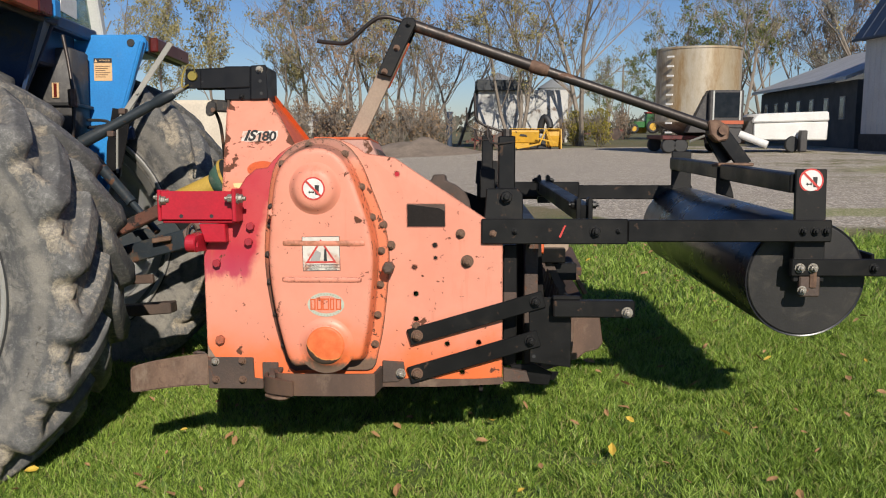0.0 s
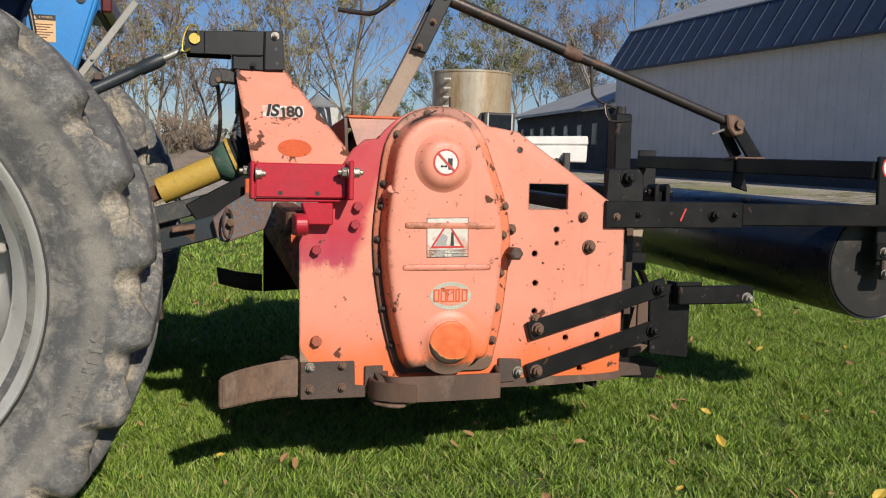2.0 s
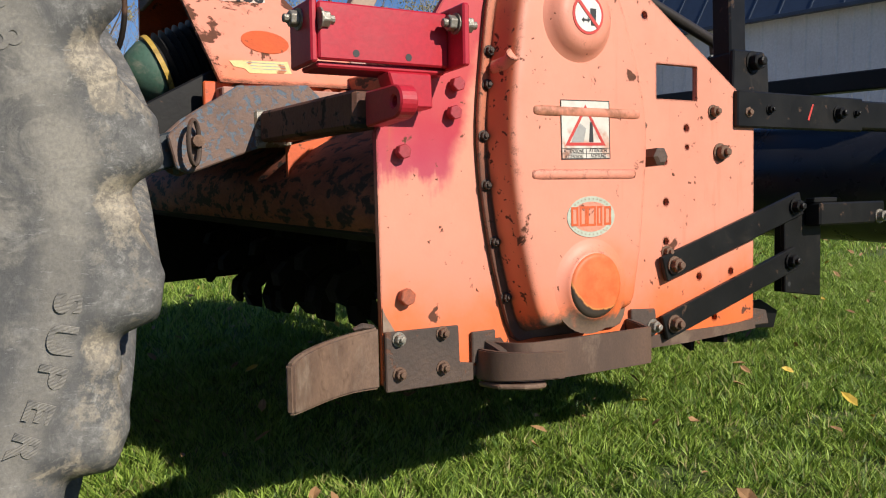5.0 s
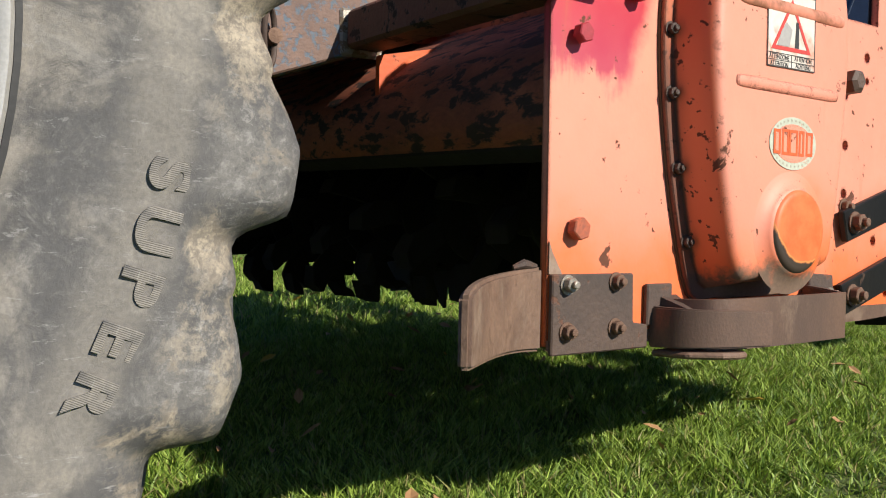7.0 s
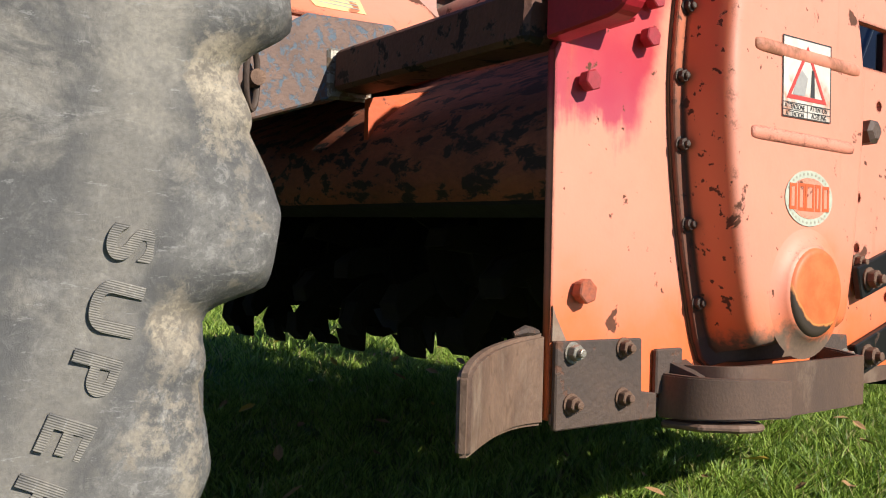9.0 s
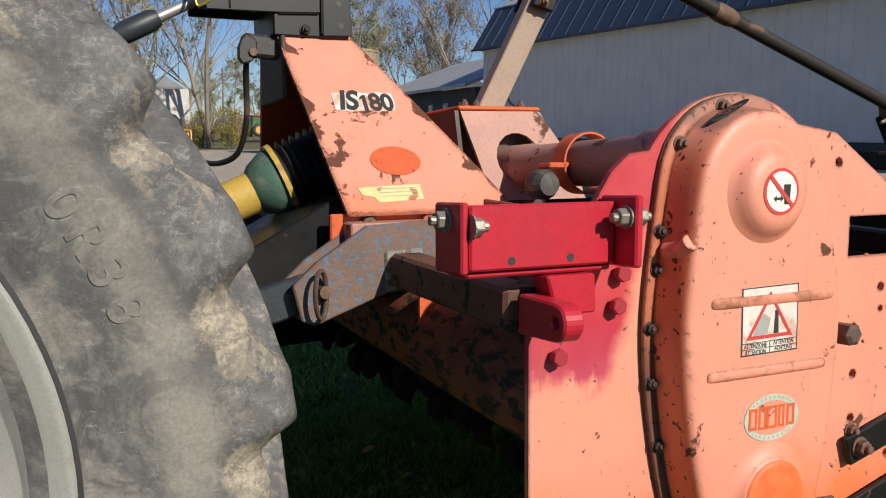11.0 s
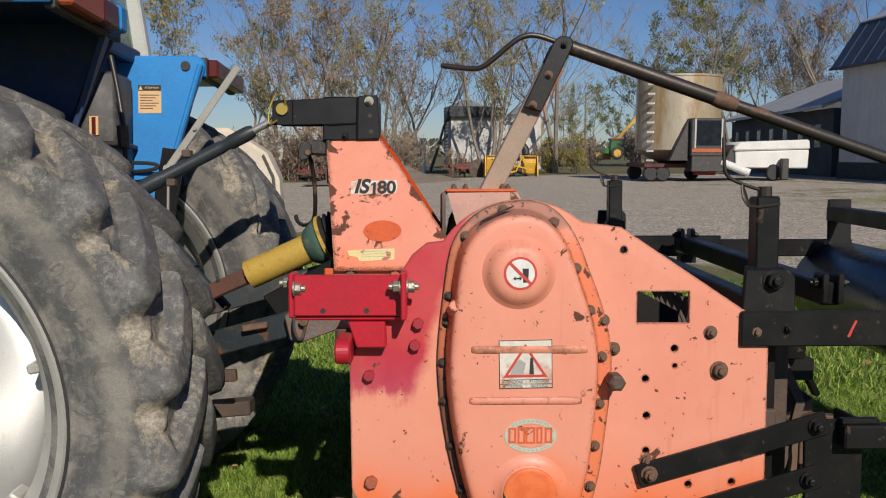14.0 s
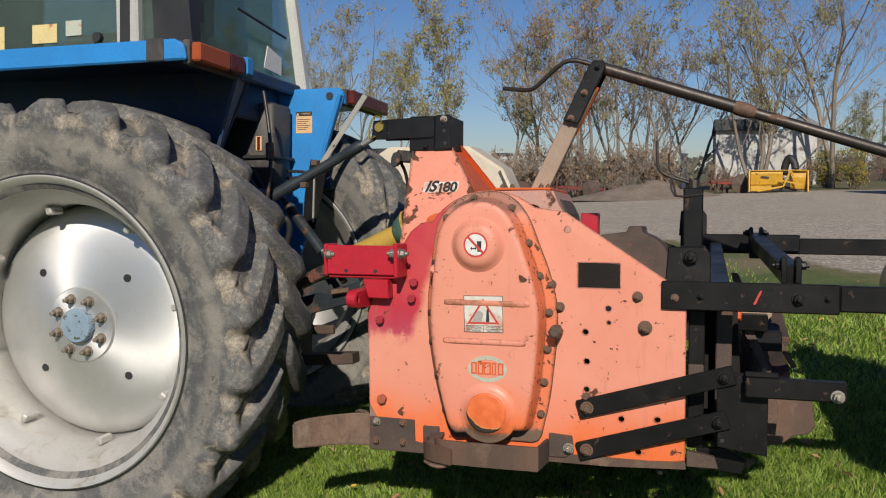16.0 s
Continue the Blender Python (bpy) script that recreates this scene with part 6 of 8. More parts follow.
# storage box by the far mudguard
sbox = tpart("side_tank", box(-1.915, -1.690, 1.05, 1.225, 0.20, 0.585, 0.012), DARK_PLASTIC, "grey-black moulded plastic tank", smooth=50)
tpart("reflector", box(-1.776, -1.746, 1.044, 1.0495, 0.370, 0.434, 0.001), LABEL_ORANGE, "small red and cream reflector", parent=sbox)
tpart("reflector_strip", box(-1.767, -1.754, 1.0415, 1.0435, 0.373, 0.431, 0), LENS_RED, parent=sbox)
tpart("tank_strap", box(-1.93, -1.680, 1.035, 1.24, 0.335, 0.350, 0.003), HOSE, parent=sbox)
tpart("far_bracket", prism([(-1.58, 0.34), (-1.50, 0.33), (-1.53, 0.16), (-1.56, 0.02), (-1.62, 0.02), (-1.61, 0.18)], 1.20, 1.212), BLACK_NEW)
stay = tpart("lamp_stay", bar((-1.312, 1.20, 0.624), (-1.565, 1.20, 0.262), 0.005, 0.026, up=(1, 0, 0.7)), STAY_PAINT, "dull grey flat stay")
tpart("lamp_stay_brace", bar((-1.455, 1.207, 0.415), (-1.550, 1.207, 0.256), 0.004, 0.016, up=(1, 0, 0.7)), STAY_PAINT, parent=stay)
for x, z in ((-1.464, 0.405), (-1.562, 0.266)):
    tpart("stay_bolt", lathe([(0, 1.188), (0.006, 1.188), (0.007, 1.193), (0, 1.193)] if z > 0.3 else [(0, 1.184), (0.014, 1.184), (0.016, 1.196), (0, 1.196)], 8, centre=(x, 0, z)), STAY_PAINT, parent=stay)
tpart("lamp_stay_lower", bar((-1.559, 1.20, 0.27), (-1.565, 1.20, 0.05), 0.008, 0.022, up=(0, 1, 0)), STAY_PAINT)
tpart("rear_wiring", tube(smooth_path([(-1.90, 1.20, 0.27), (-1.70, 1.19, 0.285), (-1.60, 1.19, 0.28), (-1.62, 1.19, 0.26), (-1.75, 1.19, 0.25), (-1.92, 1.19, 0.24)], 4), 0.007, 6), HOSE)

# far mudguard
FAR = [(-2.6, 0.67), (-1.47, 0.672), (-1.442, 0.655), (-1.445, 0.62), (-1.52, 0.42), (-1.575, 0.25), (-1.62, 0.02), (-1.66, -0.12), (-2.6, -0.12)]
farg = tpart("mudguard", prism(FAR, 1.250, 1.275, edge=0.008), BLUE, "bright blue mudguard panel", smooth=40)
tpart("mudguard_edge", bar((-1.452, 1.243, 0.64), (-1.625, 1.243, 0.06), 0.018, 0.035, up=(0, 1, 0), edge=0.006), BLUE, parent=farg)
tpart("mudguard_top", prism([(-2.6, 0.662), (-1.47, 0.664), (-1.445, 0.645), (-1.445, 0.60), (-1.47, 0.60), (-1.49, 0.632), (-2.6, 0.632)], 1.276, 1.76, edge=0.004), BLUE, parent=farg)
tpart("grommet", lathe([(0, 1.244), (0.017, 1.244), (0.017, 1.2495), (0, 1.2495)], 18, centre=(-1.508, 0, 0.634)), INK, parent=farg)
fl = tpart("tail_lamp", box(-1.443, -1.405, 1.30, 1.74, 0.60, 0.665, 0.006), LENS_RED, "red tail lamp on the mudguard")
tpart("lamp_shell", box(-1.47, -1.4435, 1.29, 1.75, 0.595, 0.672, 0.004), DARK_PLASTIC, parent=fl)
lab = tpart("caution_label", box(-1.679, -1.597, 1.2485, 1.2497, 0.466, 0.566, 0), LABEL_ORANGE, "peach caution label with a black heading", parent=farg)
tpart("label_heading", box(-1.679, -1.597, 1.2475, 1.2484, 0.546, 0.566, 0), INK, parent=lab)
for i in range(6):
    tpart("label_line", box(-1.672, -1.606 - 0.01 * (i % 3), 1.2475, 1.2484, 0.529 - 0.0095 * i, 0.532 - 0.0095 * i, 0), RUST_BOLT, parent=lab)
lettering("ATTENTION", 0.0088, LABEL_ORANGE, tractor, ROOT @ Matrix.Translation((-1.630, 1.2470, 0.556)) @ FACE_NEAR, "heading", 0.0002)
tpart("label_sign", prism([(-1.677, 0.549), (-1.662, 0.549), (-1.6695, 0.563)], 1.2463, 1.2473), LABEL_ORANGE, parent=lab)

# near mudguard, in a darker blue than the far one and its edge strip
ng = tpart("mudguard", prism([(-3.3, 0.62), (-1.49, 0.62), (-1.480, 0.58), (-1.535, 0.46), (-1.615, 0.28), (-1.71, 0.06), (-3.3, 0.05)], 0.46, 0.48, edge=0.006), DARK_BLUE, "dark blue mudguard with dull mottling", smooth=40)
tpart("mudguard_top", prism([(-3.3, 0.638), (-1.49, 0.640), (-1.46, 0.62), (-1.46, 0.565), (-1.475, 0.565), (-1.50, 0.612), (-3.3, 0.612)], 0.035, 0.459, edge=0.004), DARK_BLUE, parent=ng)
tpart("mudguard_rim", prism([(-3.3, 0.640), (-1.50, 0.640), (-1.465, 0.622), (-1.455, 0.57), (-1.50, 0.57), (-3.3, 0.565)], 0.015, 0.034, edge=0.006), BLUE, "bright blue edge strip", parent=ng)
tpart("rim_corner", box(-1.60, -1.535, 0.008, 0.0145, 0.568, 0.642, 0.004), DARK_PLASTIC, parent=ng)
nl = tpart("tail_lamp", box(-1.455, -1.42, 0.045, 0.235, 0.570, 0.632, 0.006), LENS_AMBER, "amber and red tail lamp")
tpart("red_lens", box(-1.455, -1.42, 0.2355, 0.335, 0.572, 0.634, 0.006), LENS_RED, parent=nl)
tpart("lamp_shell", box(-1.48, -1.4555, 0.036, 0.345, 0.560, 0.640, 0.004), DARK_PLASTIC, parent=nl)
tpart("lamp_end", box(-1.468, -1.42, 0.346, 0.395, 0.575, 0.640, 0.006), BLUE, parent=ng)
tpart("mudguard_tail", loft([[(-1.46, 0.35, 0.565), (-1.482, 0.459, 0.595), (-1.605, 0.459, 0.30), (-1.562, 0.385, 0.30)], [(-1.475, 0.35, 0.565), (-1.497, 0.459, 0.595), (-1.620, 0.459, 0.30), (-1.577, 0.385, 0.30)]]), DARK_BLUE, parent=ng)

# cab
tpart("cab_floor", box(-3.3, -1.76, 0.485, 1.245, 0.50, 0.66, 0.01), DARK_BLUE)
tpart("cab_roof", box(-3.4, -1.80, 0.40, 1.40, 1.78, 1.95, 0.04), BLUE)
tpart("cab_pillar", bar((-1.690, 1.345, 0.66), (-1.86, 1.35, 1.78), 0.05, 0.06, edge=0.008), GREY_PAINT, "grey cab pillar")
tpart("rear_corner_panel", loft([[(-1.715, 0.465, 0.655), (-1.885, 0.465, 0.655), (-1.885, 0.56, 0.655), (-1.715, 0.56, 0.655)], [(-1.83, 0.465, 1.78), (-1.96, 0.465, 1.78), (-1.96, 0.56, 1.78), (-1.83, 0.56, 1.78)]]), HOSE, "black cab corner panel")
tpart("side_pillar", bar((-2.00, 0.47, 0.645), (-2.02, 0.46, 1.78), 0.05, 0.10, up=(1, 0, 0), edge=0.008), GREY_PAINT)
tpart("pillar_vent", box(-2.03, -1.985, 0.440, 0.4445, 0.68, 1.70, 0.001), HOSE)
tpart("front_pillar", bar((-3.25, 0.47, 0.645), (-3.2, 0.46, 1.78), 0.05, 0.06, edge=0.008), GREY_PAINT)
tpart("front_pillar", bar((-3.25, 1.34, 0.645), (-3.2, 1.35, 1.78), 0.05, 0.06, edge=0.008), GREY_PAINT)
tpart("rear_sill", box(-1.75, -1.69, 0.53, 1.32, 0.645, 0.70, 0.008), DARK_BLUE)
for name, bm in (("rear_window", loft([[(-1.715, 0.53, 0.70), (-1.715, 1.32, 0.70), (-1.865, 1.32, 1.78), (-1.865, 0.53, 1.78)], [(-1.720, 0.53, 0.70), (-1.720, 1.32, 0.70), (-1.870, 1.32, 1.78), (-1.870, 0.53, 1.78)]])),
                 ("side_window", box(-3.2, -2.06, 0.462, 0.468, 0.66, 1.78, 0)), ("side_window", box(-1.95, -1.76, 0.470, 0.476, 0.68, 1.78, 0)), ("far_window", box(-3.2, -1.86, 1.345, 1.351, 0.70, 1.78, 0)), ("windscreen", box(-3.26, -3.254, 0.50, 1.32, 0.70, 1.78, 0))):
    o = tpart(name, bm, GLASS, "green tinted cab glass")
    o.visible_shadow = False
seat = tpart("operator_seat", box(-2.55, -2.10, 0.70, 1.10, 0.70, 0.86, 0.04), DARK_PLASTIC)
tpart("seat_back", box(-2.12, -2.0, 0.70, 1.10, 0.86, 1.35, 0.04), DARK_PLASTIC, parent=seat)
tpart("cab_console", box(-2.0, -1.78, 0.50, 0.66, 0.66, 1.05, 0.02), DARK_PLASTIC)
tpart("dash", box(-3.1, -2.95, 0.7, 1.1, 0.66, 1.15, 0.03), DARK_PLASTIC)
for x, z, w, h, mt in ((-2.40, 0.80, 0.12, 0.075, LABEL_YELLOW), (-2.26, 0.815, 0.075, 0.06, BADGE), (-2.66, 0.77, 0.12, 0.14, LABEL_YELLOW)):
    tpart("sticker", box(x - w / 2, x + w / 2, 0.4575, 0.4610, z - h / 2, z + h / 2, 0), mt)
tpart("window_latch", lathe([(0, 0.44), (0.02, 0.44), (0.02, 0.461), (0, 0.461)], 12, centre=(-2.14, 0, 0.77)), INK)
tpart("wiper", tube([(-1.70, 0.75, 0.93), (-1.71, 1.20, 0.90)], 0.006, 6), HOSE)
tpart("paper_note", prism([(1.0, 0.73), (1.16, 0.72), (1.16, 0.80), (1.03, 0.83)], -1.712, -1.709, axis="x"), WHITE)
tpart("bonnet", box(-5.0, -3.3, 0.62, 1.18, 0.0, 0.62, 0.05), BLUE)
for y in (0.25, 1.55):
    tpart("front_tyre", lathe([(0.30, -0.15), (0.50, -0.17), (0.56, -0.12), (0.57, 0.0), (0.56, 0.12), (0.50, 0.17), (0.30, 0.15)], 40, centre=(-4.4, y, -0.55), closed=True), RUBBER, smooth=50)

# ---- ground ----


def ground_material():
    """Mown lawn near by, then a worn strip, a gravel yard and a rough field beyond."""
    m, t, p = nodes_of("lawn_gravel_and_field")
    geo = t.nodes.new("ShaderNodeNewGeometry")
    vec = geo.outputs["Position"]
    sep = t.nodes.new("ShaderNodeSeparateXYZ")
    t.links.new(vec, sep.inputs[0])
    big, mid, fine = noise_of(t, vec, 0.35, 5, 0.6), noise_of(t, vec, 3.0, 5, 0.6), noise_of(t, vec, 45.0, 4, 0.65)
    grass = mixed(t, ramp(t, mid, 0.3, 0.7), (0.095, 0.135, 0.025), (0.14, 0.175, 0.036))
    grass = mixed(t, ramp(t, fine, 0.3, 0.7, 0.0, 0.6), grass, (0.020, 0.04, 0.008))
    grit = mixed(t, ramp(t, mid, 0.3, 0.7), (0.545, 0.460, 0.355), (0.415, 0.350, 0.270))
    vor = add(t, "ShaderNodeTexVoronoi", Scale=38.0)
    t.links.new(vec, vor.inputs["Vector"])
    grit = mixed(t, ramp(t, vor.outputs["Distance"], 0.15, 0.55, 0.0, 0.6), grit, (0.20, 0.175, 0.145))
    stone = t.nodes.new("ShaderNodeSeparateColor")
    t.links.new(vor.outputs["Color"], stone.inputs[0])
    grit = mixed(t, ramp(t, stone.outputs[0], 0.72, 0.80, 0.0, 0.75), grit, (0.70, 0.615, 0.505))
    grit = mixed(t, ramp(t, stone.outputs[0], 0.20, 0.28, 0.75, 0.0), grit, (0.22, 0.19, 0.16))
    mp = t.nodes.new("ShaderNodeMapping")
    mp.inputs["Scale"].default_value = (0.35, 1.6, 1.0)
    t.links.new(vec, mp.inputs[0])
    grit = mixed(t, ramp(t, noise_of(t, mp.outputs[0], 1.0, 6, 0.65, 0.4), 0.48, 0.66, 0.0, 0.5), grit, (0.30, 0.255, 0.20))
    dry = mixed(t, ramp(t, fine, 0.35, 0.65), (0.20, 0.17, 0.065), (0.085, 0.10, 0.03))
    y = calc(t, "ADD", sep.outputs[1], calc(t, "MULTIPLY", calc(t, "SUBTRACT", big, 0.5), 2.2))
    y = calc(t, "ADD", y, calc(t, "MULTIPLY", calc(t, "SUBTRACT", mid, 0.5), 1.2))
    near = calc(t, "SUBTRACT", y, ramp(t, sep.outputs[0], -0.8, 2.6, 6.4, 0.0))
    c = mixed(t, ramp(t, near, 7.0, 7.6), grass, dry)
    c = mixed(t, ramp(t, near, 7.8, 8.4), c, grit)
    # bare soil where wheels have worn the lawn
    bare = calc(t, "MULTIPLY", calc(t, "MULTIPLY", ramp(t, y, 9.3, 9.9), ramp(t, y, 10.9, 11.6, 1.0, 0.0)), ramp(t, sep.outputs[0], 0.6, 1.6, 1.0, 0.0))
    c = mixed(t, calc(t, "MULTIPLY", bare, ramp(t, fine, 0.35, 0.6, 0.95, 0.55)), c, (0.23, 0.165, 0.105))
    # weeds on the gravel: a round patch and a strip along the lawn's edge
    def spot(cx, cy, ax, ay, turn):
        k1, k2 = math.cos(radians(turn)), math.sin(radians(turn))
        dx, dy = calc(t, "SUBTRACT", sep.outputs[0], cx), calc(t, "SUBTRACT", sep.outputs[1], cy)
        a = calc(t, "MULTIPLY", calc(t, "ADD", calc(t, "MULTIPLY", dx, k1), calc(t, "MULTIPLY", dy, k2)), 1 / ax)
        b = calc(t, "MULTIPLY", calc(t, "SUBTRACT", calc(t, "MULTIPLY", dy, k1), calc(t, "MULTIPLY", dx, k2)), 1 / ay)
        r = calc(t, "SQRT", calc(t, "ADD", calc(t, "POWER", calc(t, "ABSOLUTE", a), 2.0), calc(t, "POWER", calc(t, "ABSOLUTE", b), 2.0)))
        return ramp(t, calc(t, "ADD", r, calc(t, "MULTIPLY", calc(t, "SUBTRACT", mid, 0.5), 1.6)), 0.7, 1.1, 1.0, 0.0)

    weeds = calc(t, "MAXIMUM", spot(10.2, 18.0, 2.7, 2.0, 35.0), spot(4.6, 9.55, 2.2, 0.46, 2.0))
    c = mixed(t, calc(t, "MULTIPLY", weeds, ramp(t, fine, 0.36, 0.60, 0.35, 0.9)), c, mixed(t, ramp(t, fine, 0.3, 0.65), (0.36, 0.33, 0.11), (0.17, 0.20, 0.05)))
    tuft = calc(t, "MULTIPLY", ramp(t, big, 0.50, 0.58), ramp(t, mid, 0.42, 0.58))
    c = mixed(t, calc(t, "MULTIPLY", tuft, ramp(t, sep.outputs[0], 5.0, 9.0)), c, dry)
    c = mixed(t, ramp(t, y, 38.0, 41.0), c, mixed(t, ramp(t, big, 0.35, 0.65), (0.09, 0.10, 0.035), (0.15, 0.12, 0.06)))
    t.links.new(c, p.inputs["Base Color"])
    p.inputs["Roughness"].default_value = 0.92
    b = add(t, "ShaderNodeBump", Strength=0.5, Distance=0.03)
    t.links.new(calc(t, "ADD", fine, calc(t, "MULTIPLY", vor.outputs["Distance"], 0.6)), b.inputs["Height"])
    t.links.new(b.outputs[0], p.inputs["Normal"])
    return m


bm = bmesh.new()
xs = [-900, -400, -150, -70, -40, -25, -15, -10] + [-8 + 0.5 * i for i in range(37)] + [12, 15, 20, 27, 40, 70, 150, 400, 900]
ys = [-300, -100, -40, -15, -6] + [-3 + 0.5 * i for i in range(35)] + [16, 18, 21, 25, 30, 36, 44, 55, 70, 100, 160, 300, 700, 1500]
grid = [[bm.verts.new((x, y, ground_z(max(-25, min(25, x)), y) + 0.012 * noise.noise((x * 0.7, y * 0.7, 0)))) for y in ys] for x in xs]
for i in range(len(xs) - 1):
    for j in range(len(ys) - 1):
        bm.faces.new((grid[i][j], grid[i + 1][j], grid[i + 1][j + 1], grid[i][j + 1]))
ground = part("ground", bm, ground_material(), None, smooth=80)
tagged(ground, "mown lawn running into a gravel yard and a rough field", "ground", kind="structure")


def rough_z(x, y):
    return ground_z(max(-25, min(25, x)), y)


def patches(x, y, size, seed):
    """Smooth random values from 0 to 1 over the plane, with lumps about as wide as size."""
    rng = np.random.default_rng(seed)
    lat = rng.random((256, 256))
    u, v = x / size + 128, y / size + 128
    i, j = np.floor(u).astype(int), np.floor(v).astype(int)
    f, g = u - i, v - j
    f, g = f * f * (3 - 2 * f), g * g * (3 - 2 * g)
    i, j = i % 255, j % 255
    return (lat[i, j] * (1 - f) + lat[i + 1, j] * f) * (1 - g) + (lat[i, j + 1] * (1 - f) + lat[i + 1, j + 1] * f) * g


# grass blades: tufts of bent blades over the lawn that the eye comes near
def blades(name, count, x0, x1, y0, y1, tall, wide, seed):
    rng = np.random.default_rng(seed)
    # the edges of a stretch thin out
    x, y = rng.uniform(x0, x1, count) + rng.normal(0, 0.22, count), rng.uniform(y0, y1, count) + rng.normal(0, 0.16, count)
    tuft = patches(x, y, 0.028, 3) * 0.65 + patches(x, y, 0.13, 4) * 0.35
    keep = rng.random(count) < 0.15 + 1.5 * tuft
    x, y, tuft = x[keep], y[keep], tuft[keep]
    count = len(x)
    z = 0.005 + 0.126 * np.tanh(x / 3.0) + 0.01 * x - 0.008
    h = tall * (0.30 + 1.15 * tuft) * rng.uniform(0.50, 1.30, count)
    way = math.tau * (patches(x, y, 0.09, 5) + patches(x, y, 0.4, 6))
    a, w = rng.uniform(0, math.tau, count), wide * rng.uniform(0.6, 1.4, count)
    lean = rng.normal(0, 0.50, (count, 2)) + 0.22 * np.stack([np.cos(way), np.sin(way)], 1)
    dx, dy = np.cos(a) * w, np.sin(a) * w
    mx, my = x + lean[:, 0] * h * 0.35, y + lean[:, 1] * h * 0.35
    tx, ty = x + lean[:, 0] * h, y + lean[:, 1] * h
    co = np.stack([np.stack([x - dx, y - dy, z], 1), np.stack([x + dx, y + dy, z], 1), np.stack([mx - dx * 0.8, my - dy * 0.8, z + h * 0.55], 1), np.stack([mx + dx * 0.8, my + dy * 0.8, z + h * 0.55], 1), np.stack([tx, ty, z + h * 0.95], 1)], 1).reshape(-1, 3)
    base = np.arange(count)[:, None] * 5
    loops = np.concatenate([base + np.array([0, 1, 3]), base + np.array([0, 3, 2]), base + np.array([2, 3, 4])], 1).reshape(-1)
    me = bpy.data.meshes.new(name)
    me.vertices.add(count * 5)
    me.vertices.foreach_set("co", co.astype(np.float32).ravel())
    me.loops.add(count * 9)
    me.loops.foreach_set("vertex_index", loops.astype(np.int32))
    me.polygons.add(count * 3)
    me.polygons.foreach_set("loop_start", np.arange(0, count * 9, 3, dtype=np.int32))
    me.update()
    me.materials.append(GRASS)
    return tagged(new(name, me), "short green lawn grass", "grass", kind="stuff")


def grass_material():
    m, t, p = nodes_of("grass_blade")
    geo = t.nodes.new("ShaderNodeNewGeometry")
    r = geo.outputs["Random Per Island"]
    c = mixed(t, ramp(t, r, 0.05, 0.85), (0.055, 0.125, 0.012), (0.40, 0.54, 0.10))
    c = mixed(t, ramp(t, r, 0.90, 0.93), c, (0.40, 0.34, 0.15))
    big = noise_of(t, geo.outputs["Position"], 1.6, 4, 0.6)
    c = mixed(t, ramp(t, big, 0.35, 0.7, 0.0, 0.25), c, (0.20, 0.31, 0.045))
    t.links.new(c, p.inputs["Base Color"])
    p.inputs["Roughness"].default_value = 0.5
    p.inputs["Specular IOR Level"].default_value = 0.35
    tr = t.nodes.new("ShaderNodeBsdfTranslucent")
    t.links.new(mixed(t, 0.35, c, (0.30, 0.36, 0.03)), tr.inputs[0])
    mx = t.nodes.new("ShaderNodeMixShader")
    mx.inputs[0].default_value = 0.28
    t.links.new(p.outputs[0], mx.inputs[1])
    t.links.new(tr.outputs[0], mx.inputs[2])
    t.links.new(mx.outputs[0], t.nodes["Material Output"].inputs[0])
    return m


GRASS = grass_material()
blades("lawn_grass", 560000, -2.6, 3.0, 1.9, 4.6, 0.039, 0.0019, 1)
blades("lawn_grass", 120000, -3.0, 4.8, 4.6, 7.3, 0.056, 0.0036, 2)
blades("lawn_grass", 26000, -4.5, 0.2, 7.3, 10.8, 0.05, 0.007, 3)

LEAF_MATS = [surface("dry_leaf_" + n, c, c2, 0.6, grain=90, bump=0.2, scale=30) for n, c, c2 in (("tan", (0.42, 0.25, 0.11), (0.30, 0.16, 0.07)), ("yellow", (0.66, 0.46, 0.06), (0.5, 0.32, 0.05)))]
rng = random.Random(5)
for mat_i, count in ((0, 560), (1, 75)):
    bm = bmesh.new()
    for _ in range(count):
        x, y = rng.uniform(-2.2, 4.2), 1.9 + 6.5 * rng.random() ** 1.4
        s, a = rng.uniform(0.008, 0.025), rng.uniform(0, math.tau)
        m = Matrix.Translation((x, y, ground_z(x, y) + rng.uniform(0.032, 0.05))) @ Euler((rng.uniform(-0.7, 0.7), rng.uniform(-0.7, 0.7), a)).to_matrix().to_4x4()
        pts = [(-1.1, 0, 0), (-0.4, -0.55, 0.12), (0.5, -0.5, 0.2), (1.2, 0, 0.05), (0.5, 0.5, 0.25), (-0.4, 0.55, 0.1)]
        vs = [bm.verts.new(m @ Vector((p[0] * s, p[1] * s * rng.uniform(0.7, 1.2), p[2] * s))) for p in pts]
        mid = bm.verts.new(m @ Vector((0, 0, -0.05 * s)))
        for k in range(6):
            bm.faces.new((vs[k], vs[(k + 1) % 6], mid))
    o = part("fallen_leaves", bm, LEAF_MATS[mat_i], None)
    tagged(o, ("curled tan", "bright yellow")[mat_i] + " fallen leaves scattered on the lawn", "leaves", kind="stuff")

# ---- trees ----
BARK = surface("grey_brown_bark", (0.30, 0.25, 0.20), (0.22, 0.185, 0.15), 0.9, grain=30, bump=0.5, scale=3)


